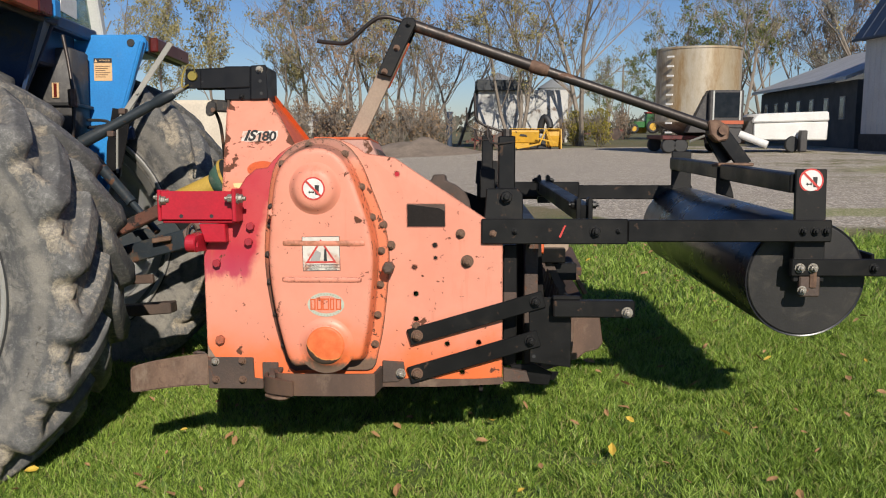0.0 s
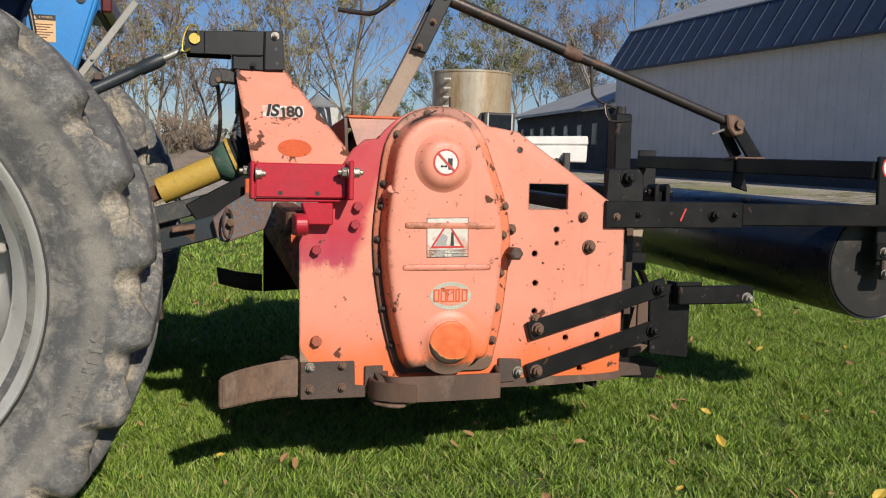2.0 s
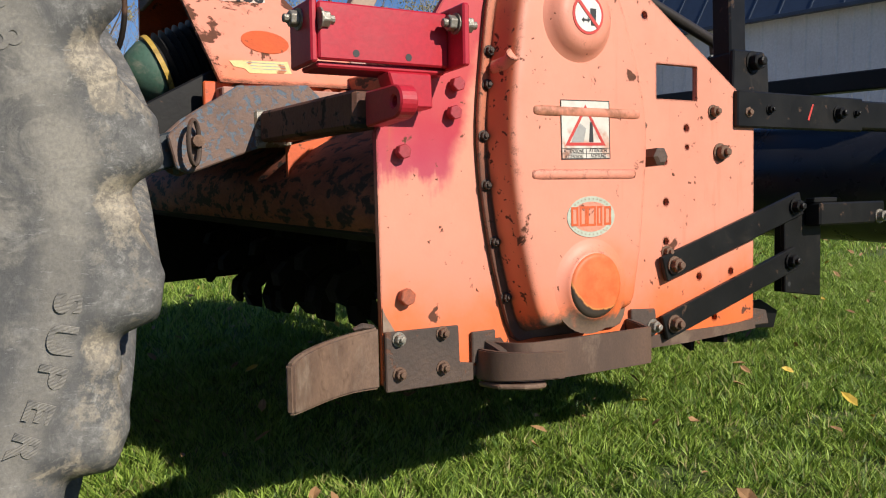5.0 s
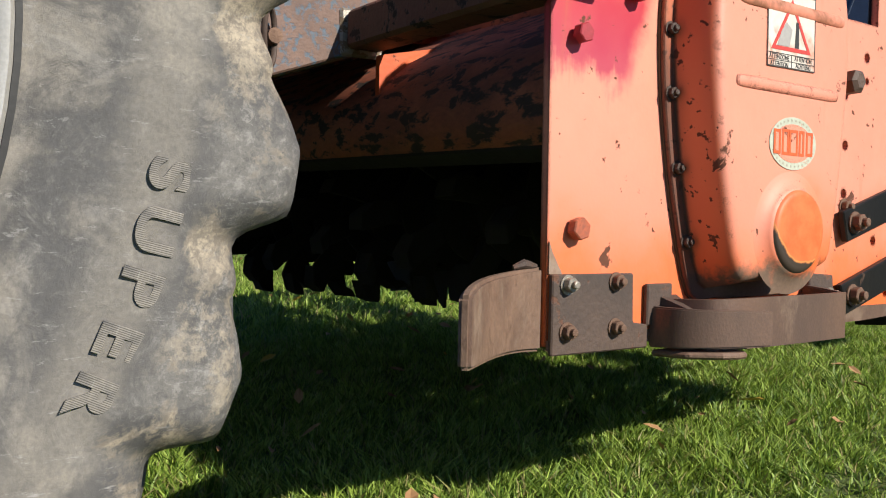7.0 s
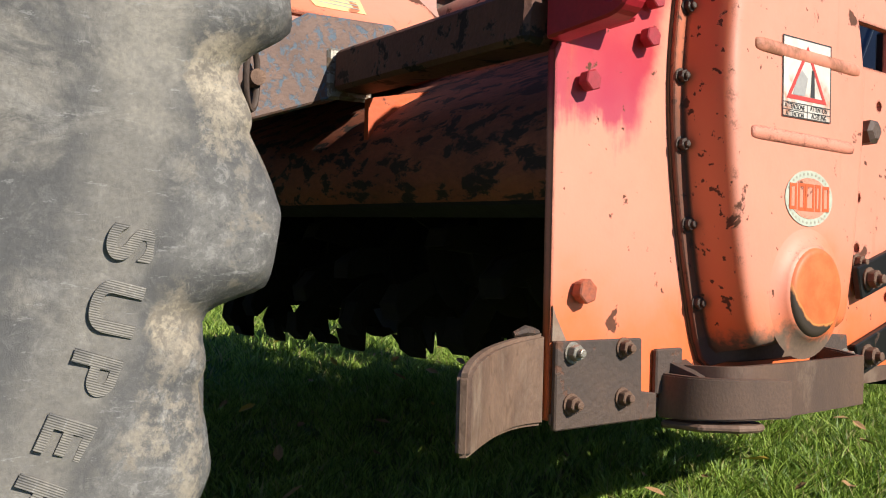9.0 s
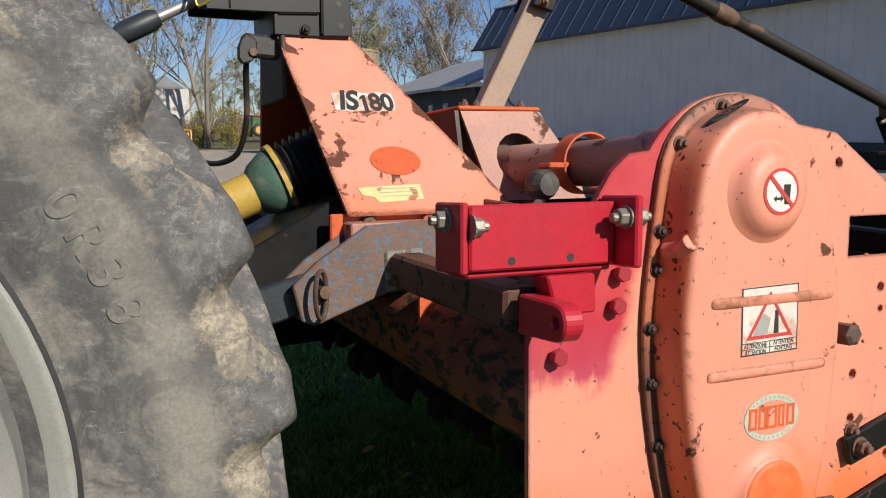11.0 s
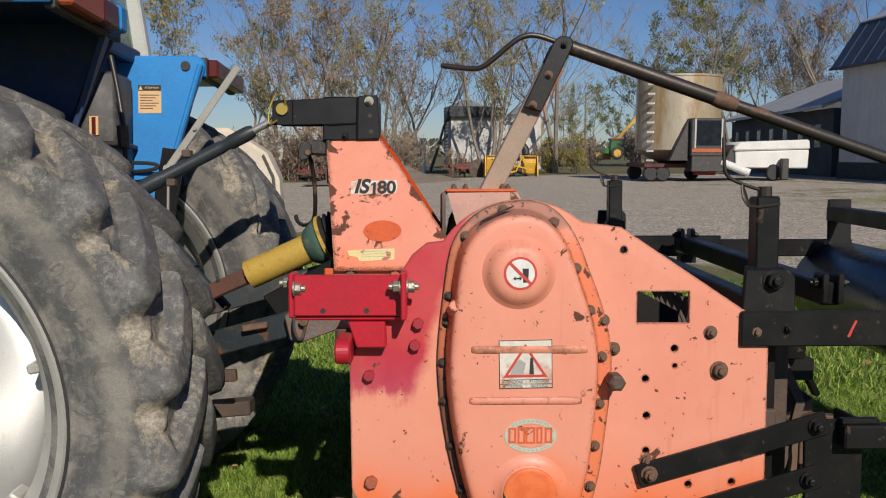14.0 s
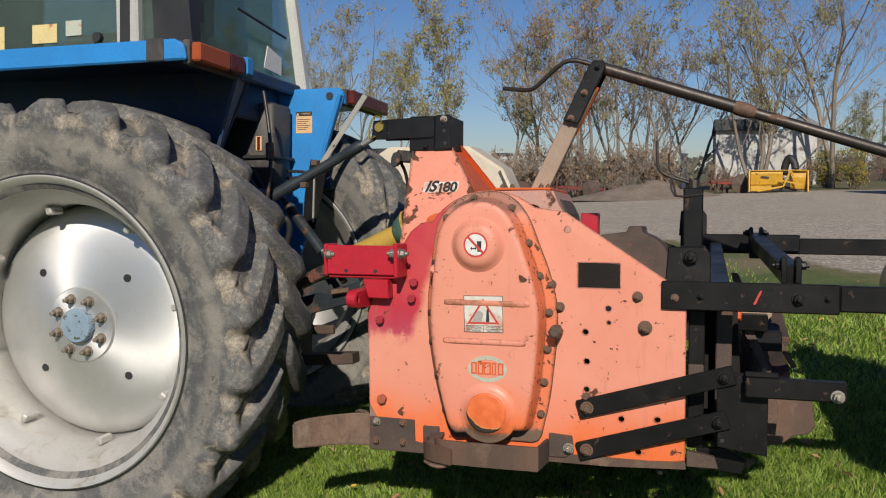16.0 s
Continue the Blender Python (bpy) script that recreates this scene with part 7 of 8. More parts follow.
def leaf_material(name, a, b):
    m, t, p = nodes_of(name)
    geo = t.nodes.new("ShaderNodeNewGeometry")
    c = mixed(t, geo.outputs["Random Per Island"], a, b)
    t.links.new(c, p.inputs["Base Color"])
    p.inputs["Roughness"].default_value = 0.6
    tr = t.nodes.new("ShaderNodeBsdfTranslucent")
    t.links.new(c, tr.inputs[0])
    mx = t.nodes.new("ShaderNodeMixShader")
    mx.inputs[0].default_value = 0.3
    t.links.new(p.outputs[0], mx.inputs[1])
    t.links.new(tr.outputs[0], mx.inputs[2])
    t.links.new(mx.outputs[0], t.nodes["Material Output"].inputs[0])
    return m


LEAVES = {"olive": leaf_material("olive_leaf", (0.40, 0.35, 0.16), (0.27, 0.24, 0.10)), "rust": leaf_material("rust_leaf", (0.38, 0.25, 0.14), (0.30, 0.21, 0.14)),
          "green": leaf_material("green_leaf", (0.20, 0.22, 0.06), (0.10, 0.13, 0.035)), "yellow": leaf_material("yellow_leaf", (0.42, 0.33, 0.05), (0.20, 0.20, 0.045)), "pale": leaf_material("pale_leaf", (0.38, 0.36, 0.30), (0.20, 0.19, 0.13))}


def make_tree(seed, height, stems, leaf, leaf_count, spread, label, leaf_size=0.065, low=0.2):
    rng = random.Random(seed)
    t = empty("tree")
    bm = bmesh.new()
    tips = []

    def grow(p, d, length, r, depth):
        n = 4 if depth < 2 else 3
        pts, rs = [p.copy()], [r]
        for i in range(n):
            d = (d + Vector((rng.gauss(0, 0.13), rng.gauss(0, 0.13), rng.gauss(0.04, 0.07)))).normalized()
            p = p + d * (length / n)
            pts.append(p.copy())
            rs.append(r * (1 - 0.62 * (i + 1) / n))
        tube(pts, rs, 6 if depth == 0 else 4 if depth < 3 else 3, bm)
        if depth >= 2:
            tips.extend(pts[1:])
        if depth < 4:
            k = (6, 5, 4, 5)[depth]
            for j in range(k):
                f = low + (1 - low) * (j + rng.random()) / k
                i = min(n - 1, int(f * n))
                q = pts[i].lerp(pts[i + 1], f * n - i)
                side = Vector((rng.gauss(0, 1), rng.gauss(0, 1), rng.uniform(0.1, 0.7))).normalized()
                dd = (d * rng.uniform(0.55, 0.9) + side * spread * rng.uniform(0.5, 1.0)).normalized()
                grow(q, dd, length * rng.uniform(0.36, 0.58), max(0.0075, rs[i] * 0.46), depth + 1)
    for s in range(stems):
        a = math.tau * s / stems + rng.random()
        d = Vector((math.cos(a) * 0.22 * (stems > 1), math.sin(a) * 0.22 * (stems > 1), 1)).normalized()
        grow(Vector((0.25 * math.cos(a) * (stems > 1), 0.25 * math.sin(a) * (stems > 1), -0.15)), d, height * rng.uniform(0.72, 0.9), height * 0.0105 * rng.uniform(0.8, 1.2), 0)
    part("trunk", bm, BARK, t, "grey-brown trunk and bare limbs")
    bm = bmesh.new()
    if leaf_count:
        clumps = [rng.choice(tips) for _ in range(max(8, leaf_count // 34))]
        for _ in range(leaf_count):
            c = rng.choice(clumps) + Vector((rng.gauss(0, 0.17), rng.gauss(0, 0.17), rng.gauss(0, 0.15)))
            m = Euler((rng.uniform(0, 6.3), rng.uniform(0, 6.3), rng.uniform(0, 6.3))).to_matrix()
            s = leaf_size * rng.uniform(0.5, 1.3)
            vs = [bm.verts.new(c + m @ Vector(p)) for p in ((-s, 0, 0), (0, -s * 0.6, 0), (s, 0, 0.15 * s), (0, s * 0.6, 0.1 * s))]
            bm.faces.new(vs)
        part("crown", bm, LEAVES[leaf], t, "thin crown of autumn leaves")
    return tagged(t, label, "tree", "trees beyond the yard")


TREES = [make_tree(11, 9.5, 3, "olive", 7000, 0.75, "tall tree with bare limbs and thin olive leaves", 0.065),
         make_tree(12, 8.5, 1, "olive", 6500, 0.7, "thin tree with yellowing olive leaves", 0.065),
         make_tree(13, 10.5, 2, "olive", 1200, 0.85, "tall almost bare tree with grey limbs"),
         make_tree(14, 8.0, 4, "rust", 3800, 0.7, "many-stemmed tree with fine reddish twigs"),
         make_tree(15, 10.0, 2, "green", 5200, 0.8, "broad tree still in dull green leaf", 0.085),
         make_tree(16, 7.5, 2, "pale", 3000, 0.8, "tree with pale silvery seed heads")]
# angle to the right of ahead, distance, kind, size
ROW = [(-33, 46, 3, 1.0), (-29, 47, 1, .95), (-25, 48, 0, .9), (-22.5, 52, 2, .9), (-19.6, 46, 1, .85), (-16.2, 46, 1, 1.0), (-12.0, 47, 1, .9), (-9.4, 50, 2, 1.0), (-7.6, 45, 3, 1.1), (-5.2, 46, 0, 1.0), (-3.0, 48, 3, .95), (-0.8, 53, 2, .8),
       (3.2, 44.5, 0, .98), (5.4, 48, 2, .9), (7.4, 44, 2, 1.1), (13.2, 62, 2, .95)]
ROW_BEYOND = [(15.5, 58, 4, .95), (17.2, 56, 2, 1.05), (18.6, 60, 4, 1.05), (21.6, 60, 5, 1.2), (23.2, 63, 3, 1.2), (25.0, 58, 2, 1.25), (28.5, 60, 2, 1.2), (31, 66, 4, 1.2), (34, 64, 0, 1.2), (10.2, 110, 4, .9), (12.0, 120, 4, .8), (9.0, 130, 0, .9)]
rng = random.Random(9)
used = set()
for ang, dist, kind, size in ROW + ROW_BEYOND:
    x, y = dist * math.sin(radians(ang)), dist * math.cos(radians(ang))
    m = Matrix.Translation((x, y, rough_z(x, y))) @ pose(0, 0, 0, 0, 0, rng.uniform(0, 360))
    ob = TREES[kind]
    if kind in used:
        ob = copy_thing(TREES[kind], m)
    used.add(kind)
    ob.matrix_basis = m @ Matrix.Diagonal((size, size, size, 1))
# bushes
BUSH = [make_tree(31, 2.4, 7, "yellow", 2600, 0.9, "yellowing bush beside the yard", 0.07, 0.05), make_tree(32, 1.9, 7, "rust", 900, 0.9, "low tangle of brown brush", 0.06, 0.05)]
for b in BUSH:
    b.name = "bush"
    tagged(b, category="bush", group="bushes beyond the yard")
first = {0: True, 1: True}
for kind, ang, dist, size in [(0, 8.7, 42, .62), (0, 7.1, 44, .6), (1, 1.0, 44, .6), (1, 5.9, 43.5, .55)] + [(1, -32 + 1.9 * i + rng.uniform(-.5, .5), 42 + rng.uniform(-1.5, 4), rng.uniform(.7, 1.25)) for i in range(17)] + [(1, 13.8, 70, 1.1), (1, 12.8, 66, 1.2), (1, 10.2, 64, 1.0)]:
    x, y = dist * math.sin(radians(ang)), dist * math.cos(radians(ang))
    m = Matrix.Translation((x, y, rough_z(x, y))) @ pose(0, 0, 0, 0, 0, rng.uniform(0, 360))
    ob = BUSH[kind] if first[kind] else copy_thing(BUSH[kind], m)
    first[kind] = False
    ob.matrix_basis = m @ Matrix.Diagonal((size, size, size, 1))
# far woods along the horizon
bm = bmesh.new()
for _ in range(5200):
    a, d = radians(rng.uniform(-60, 60)), rng.uniform(210, 250)
    x, y = d * math.sin(a), d * math.cos(a)
    top = 4.2 + 2.2 * noise.noise((a * 9, 0, 0)) + 1.2 * noise.noise((a * 40, 3, 0))
    c, s = Vector((x, y, rough_z(x, y) + rng.random() * max(1.0, top))), rng.uniform(0.5, 1.1)
    m = Euler((rng.uniform(0, 6.3), rng.uniform(0, 6.3), rng.uniform(0, 6.3))).to_matrix()
    bm.faces.new([bm.verts.new(c + m @ Vector(p)) for p in ((-s, 0, 0), (0, -s, 0), (s, 0, 0.2), (0, s, 0.2))])
tagged(part("far_woods", bm, leaf_material("far_leaf", (0.16, 0.15, 0.11), (0.12, 0.115, 0.085)), None), "hazy woods along the horizon", "woods", kind="stuff")

# ---- buildings and things in the yard ----
WALL_WHITE = surface("white_metal_siding", (0.62, 0.63, 0.64), (0.55, 0.56, 0.57), 0.5, grain=20, bump=0.05, scale=1.2)
NAVY = surface("navy_metal_roof", (0.040, 0.060, 0.10), (0.032, 0.048, 0.08), 0.45, grain=20, bump=0.05, scale=1.5)
ROOF_GREY = surface("galvanised_roof", (0.50, 0.50, 0.50), (0.42, 0.42, 0.42), 0.45, metal=0.3, grain=20, scale=1.0)
BIN_GREY = surface("dull_corrugated_steel", (0.26, 0.27, 0.27), (0.20, 0.205, 0.205), 0.6, grain=20, scale=1.0)
DARK_SIDING = surface("dark_board_siding", (0.060, 0.066, 0.070), (0.045, 0.05, 0.055), 0.7, grain=25, scale=1.5)
CONCRETE = surface("dark_plinth", (0.07, 0.072, 0.075), (0.05, 0.052, 0.055), 0.9, grain=25, bump=0.3)
TANK_STEEL = surface("beige_stained_tank", (0.60, 0.54, 0.44), (0.46, 0.37, 0.24), 0.34, metal=0.35, spots=(0.34, 0.22, 0.10), spot_at=0.57, spot_scale=1.6, spot_soft=0.14, grain=60, scale=0.9, stretch=(1, 1, 0.3))
CHASSIS_RED = surface("dull_dark_red_enamel", (0.13, 0.022, 0.020), (0.07, 0.018, 0.016), 0.6, spots=(0.05, 0.03, 0.025), spot_at=0.55, spot_scale=9)
CAB_ORANGE = surface("orange_dryer_panel", (0.50, 0.11, 0.04), (0.4, 0.09, 0.04), 0.5)
OLD_WHITE = surface("weathered_white_wall", (0.60, 0.59, 0.56), (0.46, 0.45, 0.42), 0.8, spots=(0.20, 0.15, 0.12), spot_at=0.62, spot_scale=1.6, spot_soft=0.06, grain=20, scale=0.8)
CAMPER_WHITE = surface("white_gelcoat", (0.78, 0.77, 0.74), (0.68, 0.67, 0.64), 0.4, grain=20, scale=2)
IMPLEMENT_YELLOW = surface("implement_yellow", (0.66, 0.38, 0.03), (0.55, 0.30, 0.03), 0.45, spots=RUST, spot_at=0.66, spot_scale=6)
TARP = surface("cream_tarpaulin", (0.66, 0.58, 0.46), (0.58, 0.50, 0.40), 0.7, grain=30, bump=0.2, scale=3)
GREEN_PAINT = surface("tractor_green", (0.03, 0.16, 0.03), (0.025, 0.12, 0.03), 0.4)
FARM_RED = surface("farm_red", (0.32, 0.03, 0.025), (0.22, 0.03, 0.025), 0.5, spots=RUST, spot_at=0.6, spot_scale=5)
GRAVEL_PILE = surface("gravel_heap", (0.25, 0.195, 0.15), (0.17, 0.135, 0.105), 0.95, grain=16, bump=0.9, scale=2)


def local(thing):
    """A maker of parts in a thing's own axes."""
    def mk(name, bm, mt, label="", smooth=0.0, parent=None):
        return part(name, bm, mt, parent or thing, label, smooth)
    return mk


def ribbed(length, z0, z1, pitch, deep, material, parent, name="wall_panel"):
    """Siding sheet along x, facing -y, with raised ribs."""
    bm = bmesh.new()
    n = int(length / pitch)
    row = []
    for i in range(n):
        for f, d in ((0, 0), (0.70, 0), (0.78, -deep), (0.92, -deep)):
            row.append((pitch * (i + f), d))
    row.append((length, 0))
    vs = [[bm.verts.new((x, y, z)) for x, y in row] for z in (z0, z1)]
    for i in range(len(row) - 1):
        bm.faces.new((vs[0][i], vs[0][i + 1], vs[1][i + 1], vs[1][i]))
    return part(name, bm, material, parent)


# big machine shed with a gambrel roof; its long wall faces the yard
shed_a = Vector((14.02, 31.4, 0))
shed_turn = math.degrees(math.atan2(-16.2, 1.12))
shed = tagged(empty("machine_shed", Matrix.Translation((shed_a.x, shed_a.y, 0.0)) @ pose(0, 0, 0, 0, 0, shed_turn)), "large white metal shed with a navy gambrel roof", "building")
mk = local(shed)
LEN = 46.0
mk("wall", box(0, LEN, 0.0, 12.0, 0.0, 4.15, 0), WALL_WHITE, "white siding walls")
ribbed(LEN, 0.86, 4.15, 0.36, 0.022, WALL_WHITE, shed).location.y = -0.006
mk("plinth", box(-0.03, LEN, -0.05, 0.0, 0.0, 0.86, 0.01), CONCRETE, "dark plinth boards")
bm = prism([(-0.32, 4.12), (0.72, 5.75), (6.0, 8.0), (11.28, 5.75), (12.32, 4.12)], -0.35, LEN, axis="x")
mk("roof", bm, NAVY, "navy lower roof slope")
bm = loft([[(-0.40, 0.68, 5.78), (LEN, 0.68, 5.78), (LEN, 6.0, 8.06), (-0.40, 6.0, 8.06)], [(-0.40, 0.68, 5.73), (LEN, 0.68, 5.73), (LEN, 6.0, 8.01), (-0.40, 6.0, 8.01)]])
mk("upper_roof", bm, ROOF_GREY, "pale grey upper roof slope")
mk("gutter", box(-0.36, LEN, -0.36, -0.30, 4.08, 4.17, 0.01), NAVY)
for i in range(60):
    x = 0.2 + i * 0.75
    mk("roof_rib", loft([[(x, -0.335, 4.13), (x + 0.04, -0.335, 4.13), (x + 0.04, -0.30, 4.13), (x, -0.30, 4.13)], [(x, 0.705, 5.76), (x + 0.04, 0.705, 5.76), (x + 0.04, 0.74, 5.76), (x, 0.74, 5.76)]]), NAVY)

# long low shed butting against it
low_a, low_b = Vector((16.2, 48.6, 0)), Vector((14.6, 33.2, 0))
low_len = (low_b - low_a).length
low = tagged(empty("low_shed", Matrix.Translation((low_a.x, low_a.y, 0.25)) @ pose(0, 0, 0, 0, 0, math.degrees(math.atan2(low_b.y - low_a.y, low_b.x - low_a.x)))), "long low dark shed with a pale metal roof", "building")
mk = local(low)
mk("wall", box(0, low_len, 0, 9, 0, 2.62, 0), DARK_SIDING, "dark board walls")
bm = loft([[(-0.4, -0.45, 2.60), (low_len, -0.45, 2.60), (low_len, 4.5, 4.55), (-0.4, 4.5, 4.55)], [(-0.4, -0.45, 2.74), (low_len, -0.45, 2.74), (low_len, 4.5, 4.70), (-0.4, 4.5, 4.70)]])
mk("roof", bm, ROOF_GREY, "pale metal roof")
mk("gable", prism([(0.0, 2.60), (4.5, 4.52), (9.0, 2.6)], 0.02, 0.10, axis="x"), DARK_SIDING)
for i in range(7):
    x = 1.0 + i * 2.1
    w = mk("window", box(x, x + 0.62, -0.035, -0.001, 1.15, 2.05, 0.008), GREY_PAINT)
    mk("pane", box(x + 0.06, x + 0.56, -0.042, -0.036, 1.21, 1.99, 0), DARK_GLASS, parent=w)

# grain dryer on its wheels
dryer = tagged(empty("grain_dryer", Matrix.Translation((8.15, 31.2, rough_z(8.15, 31.2)))), "tall round beige grain dryer on a wheeled chassis", "dryer")
mk = local(dryer)
mk("tank", lathe([(0, 3.56), (1.36, 3.56), (1.43, 3.60), (1.45, 3.58), (1.45, 1.05), (1.30, 0.95), (0.6, 0.60), (0, 0.60)], 48, axis="z"), TANK_STEEL, "beige stained tank", smooth=40)
for z in (1.08, 3.54):
    mk("band", lathe([(1.452, z - 0.02), (1.475, z - 0.015), (1.475, z + 0.015), (1.452, z + 0.02)], 48, axis="z", closed=True), TANK_STEEL)
lad = mk("ladder", bar((-1.20, -0.98, 0.4), (-1.20, -0.98, 3.60), 0.05, 0.05), DARK_RUST, "dark ladder and conveyor trunk")
mk("ladder_rail", bar((-1.46, -0.45, 0.4), (-1.46, -0.45, 3.62), 0.34, 0.34), DARK_RUST, parent=lad)
for i in range(9):
    mk("rung", bar((-1.30, -0.90, 0.7 + i * 0.32), (-1.12, -1.06, 0.7 + i * 0.32), 0.06, 0.06), WHITE, parent=lad)
cabx = mk("heater_cabin", box(-0.10, 1.02, -1.98, -1.20, 0.85, 2.10, 0.03), DARK_PLASTIC, "dark heater cabin with an orange stripe")
mk("cabin_window", box(0.04, 0.88, -1.990, -1.981, 1.20, 2.02, 0), DARK_GLASS, parent=cabx)
mk("cabin_stripe", box(-0.08, 1.03, -2.0, -1.981, 0.98, 1.10, 0), CAB_ORANGE, parent=cabx)
mk("cabin_frame", box(0.0, 0.05, -2.0, -1.981, 1.11, 2.08, 0), GREY_PAINT, parent=cabx)
mk("cabin_frame", box(0.88, 0.93, -2.0, -1.981, 1.11, 2.08, 0), GREY_PAINT, parent=cabx)
# dark colour of this block holds the shade beside the cabin
mk("cabin_hopper", prism([(-0.75, 0.70), (-0.11, 0.70), (-0.11, 2.05), (-0.2, 1.9)], -1.75, -1.25, edge=0.01), DARK_PLASTIC, parent=cabx)
mk("cabin_mast", bar((0.42, -1.95, 2.1), (0.42, -1.95, 2.45), 0.03, 0.03), HOSE, parent=cabx)
mk("chassis", box(-1.5, 1.5, -1.4, 1.2, 0.46, 0.60, 0.02), CHASSIS_RED, "dull dark red chassis")
mk("lower_panel", box(-0.06, 1.0, -1.96, -1.30, 0.34, 0.845, 0.02), DARK_PLASTIC, "dark lower panel")
for x, y in ((-1.25, -1.25), (-0.85, -1.25), (-1.25, 1.0), (0.85, 1.0)):
    mk("wheel", lathe([(0, -0.11), (0.22, -0.11), (0.26, -0.06), (0.26, 0.06), (0.22, 0.11), (0, 0.11)], 20, centre=(x, y, 0.26)), HOSE)
mk("red_leg", bar((1.18, -1.7, 0.0), (1.18, -1.7, 1.02), 0.08, 0.08), FARM_RED)
mk("red_hitch", box(0.15, 0.85, -1.7, -1.4, 0.22, 0.62, 0.03), FARM_RED)
mk("chute", tube([(0.95, -1.9, 0.65), (1.75, -2.3, 0.30)], 0.13, 14), CAMPER_WHITE, "pale discharge tube", smooth=50)

# folded white camper trailer
camper = tagged(empty("camper_trailer", Matrix.Translation((10.85, 30.4, rough_z(11, 30.4))) @ pose(0, 0, 0, 0, 0, -4) @ Matrix.Diagonal((0.84, 1, 1, 1))), "folded white camper trailer", "trailer")
mk = local(camper)
mk("body", bevel(prism([(-1.35, 0.42), (1.50, 0.42), (1.52, 1.05), (-1.35, 0.98)], -0.9, 0.9), 0.04), CAMPER_WHITE, "white lower body", smooth=40)
mk("lid", bevel(prism([(-1.45, 0.99), (1.55, 1.06), (1.50, 1.38), (-1.20, 1.30), (-1.42, 1.12)], -0.95, 0.95), 0.05), CAMPER_WHITE, smooth=40)
mk("front_cover", prism([(-1.72, 0.40), (-1.36, 0.40), (-1.36, 1.22), (-1.55, 1.05), (-1.72, 0.72)], -0.85, 0.85, edge=0.03), DARK_PLASTIC)
mk("jack", box(0.35, 0.62, -1.25, -0.96, 0.05, 0.75, 0.03), DARK_PLASTIC)
for x in (0.15,):
    mk("wheel", lathe([(0, -0.09), (0.24, -0.09), (0.28, -0.05), (0.28, 0.05), (0.24, 0.09), (0, 0.09)], 18, centre=(x, -0.86, 0.28)), HOSE)
mk("tongue", bar((-1.6, -0.6, 0.35), (-2.1, -0.5, 0.30), 0.08, 0.08), DARK_RUST)

# yellow implement
snow = tagged(empty("yellow_blower", Matrix.Translation((3.0, 38.4, rough_z(3, 38.4)))), "yellow tractor-mounted snow blower", "implement")
mk = local(snow)
mk("housing", bevel(prism([(-0.30, 0.30), (-0.42, 0.80), (-0.36, 0.88), (0.30, 0.88), (0.38, 0.10), (0.1, 0.08)], -1.10, 0.15, axis="x"), 0.03), IMPLEMENT_YELLOW, "yellow housing")
mk("housing_side", bevel(prism([(-0.22, 0.12), (-0.32, 0.60), (-0.28, 0.90), (0.28, 0.90), (0.34, 0.10)], 0.45, 1.06, axis="x"), 0.03), IMPLEMENT_YELLOW)
for x, w in ((-1.17, 0.05), (1.07, 0.05)):
    mk("end_plate", prism([(-0.62, 0.03), (-0.50, 0.62), (-0.40, 0.90), (0.35, 0.90), (0.45, 0.03)], x, x + w, axis="x", edge=0.006), IMPLEMENT_YELLOW)
mk("top_flange", box(-1.12, 1.06, -0.46, -0.34, 0.885, 0.915, 0.004), IMPLEMENT_YELLOW)
mk("grip_slot", prism([(-0.72, 0.60), (-0.38, 0.56), (-0.40, 0.64), (-0.66, 0.68)], -0.405, -0.345), HOSE)
mk("rotor_opening", box(-0.25, 0.70, -0.20, 0.20, 0.04, 0.40, 0.02), HOSE, "dark rotor opening")
for a, b in (((0.42, 0.88), (0.14, 0.22)), ((0.44, 0.88), (0.76, 0.22)), ((0.02, 0.50), (0.90, 0.30))):
    mk("brace", bar((a[0], -0.50, a[1]), (b[0], -0.58, b[1]), 0.07, 0.06, edge=0.006), IMPLEMENT_YELLOW)
mk("cutting_edge", bar((-0.85, -0.78, 0.06), (0.10, -0.62, 0.24), 0.10, 0.07), IMPLEMENT_YELLOW)
mk("lower_lip", box(-1.10, -0.28, -0.56, -0.30, 0.05, 0.28, 0.02), IMPLEMENT_YELLOW)
mk("chute", tube(smooth_path([(0.22, 0, 0.7), (0.26, -0.05, 1.10), (0.40, -0.15, 1.40), (0.58, -0.25, 1.20), (0.62, -0.30, 0.95)], 4), 0.15, 14), HOSE, "black discharge chute", smooth=50)

# old white building and grey bin behind the trees
old = tagged(empty("old_white_building", Matrix.Translation((3.0, 46.5, 0.3))), "old flat white building with a dark roof", "building")
mk = local(old)
mk("wall", box(-2.4, 2.35, 0, 6, 0, 2.75, 0), OLD_WHITE, "patched white walls")
mk("roof", bevel(prism([(-2.6, 2.72), (0.35, 2.72), (0.35, 3.25), (-2.5, 3.30)], -0.3, 6.2), 0.03), DARK_SIDING, "dark roof edge")
mk("sill_board", box(-2.3, 2.2, -0.04, -0.001, 0.0, 0.18, 0.01), TUBE_RUST)
mk("downpipe", bar((2.28, -0.06, 0), (2.28, -0.06, 2.7), 0.12, 0.12), HOSE)
binn = tagged(empty("grain_bin", Matrix.Translation((2.3, 66, 0.3))), "grey corrugated metal grain store", "building")
mk = local(binn)
mk("wall", lathe([(0, 0), (1.7, 0)] + [(1.7 + 0.03 * (i % 2), 0.12 * i) for i in range(36)] + [(0, 4.9)], 40, axis="z"), BIN_GREY, "corrugated steel wall")
bin2 = tagged(empty("grain_bin", Matrix.Translation((6.6, 66, 0.3))), "grey corrugated metal grain store", "building")
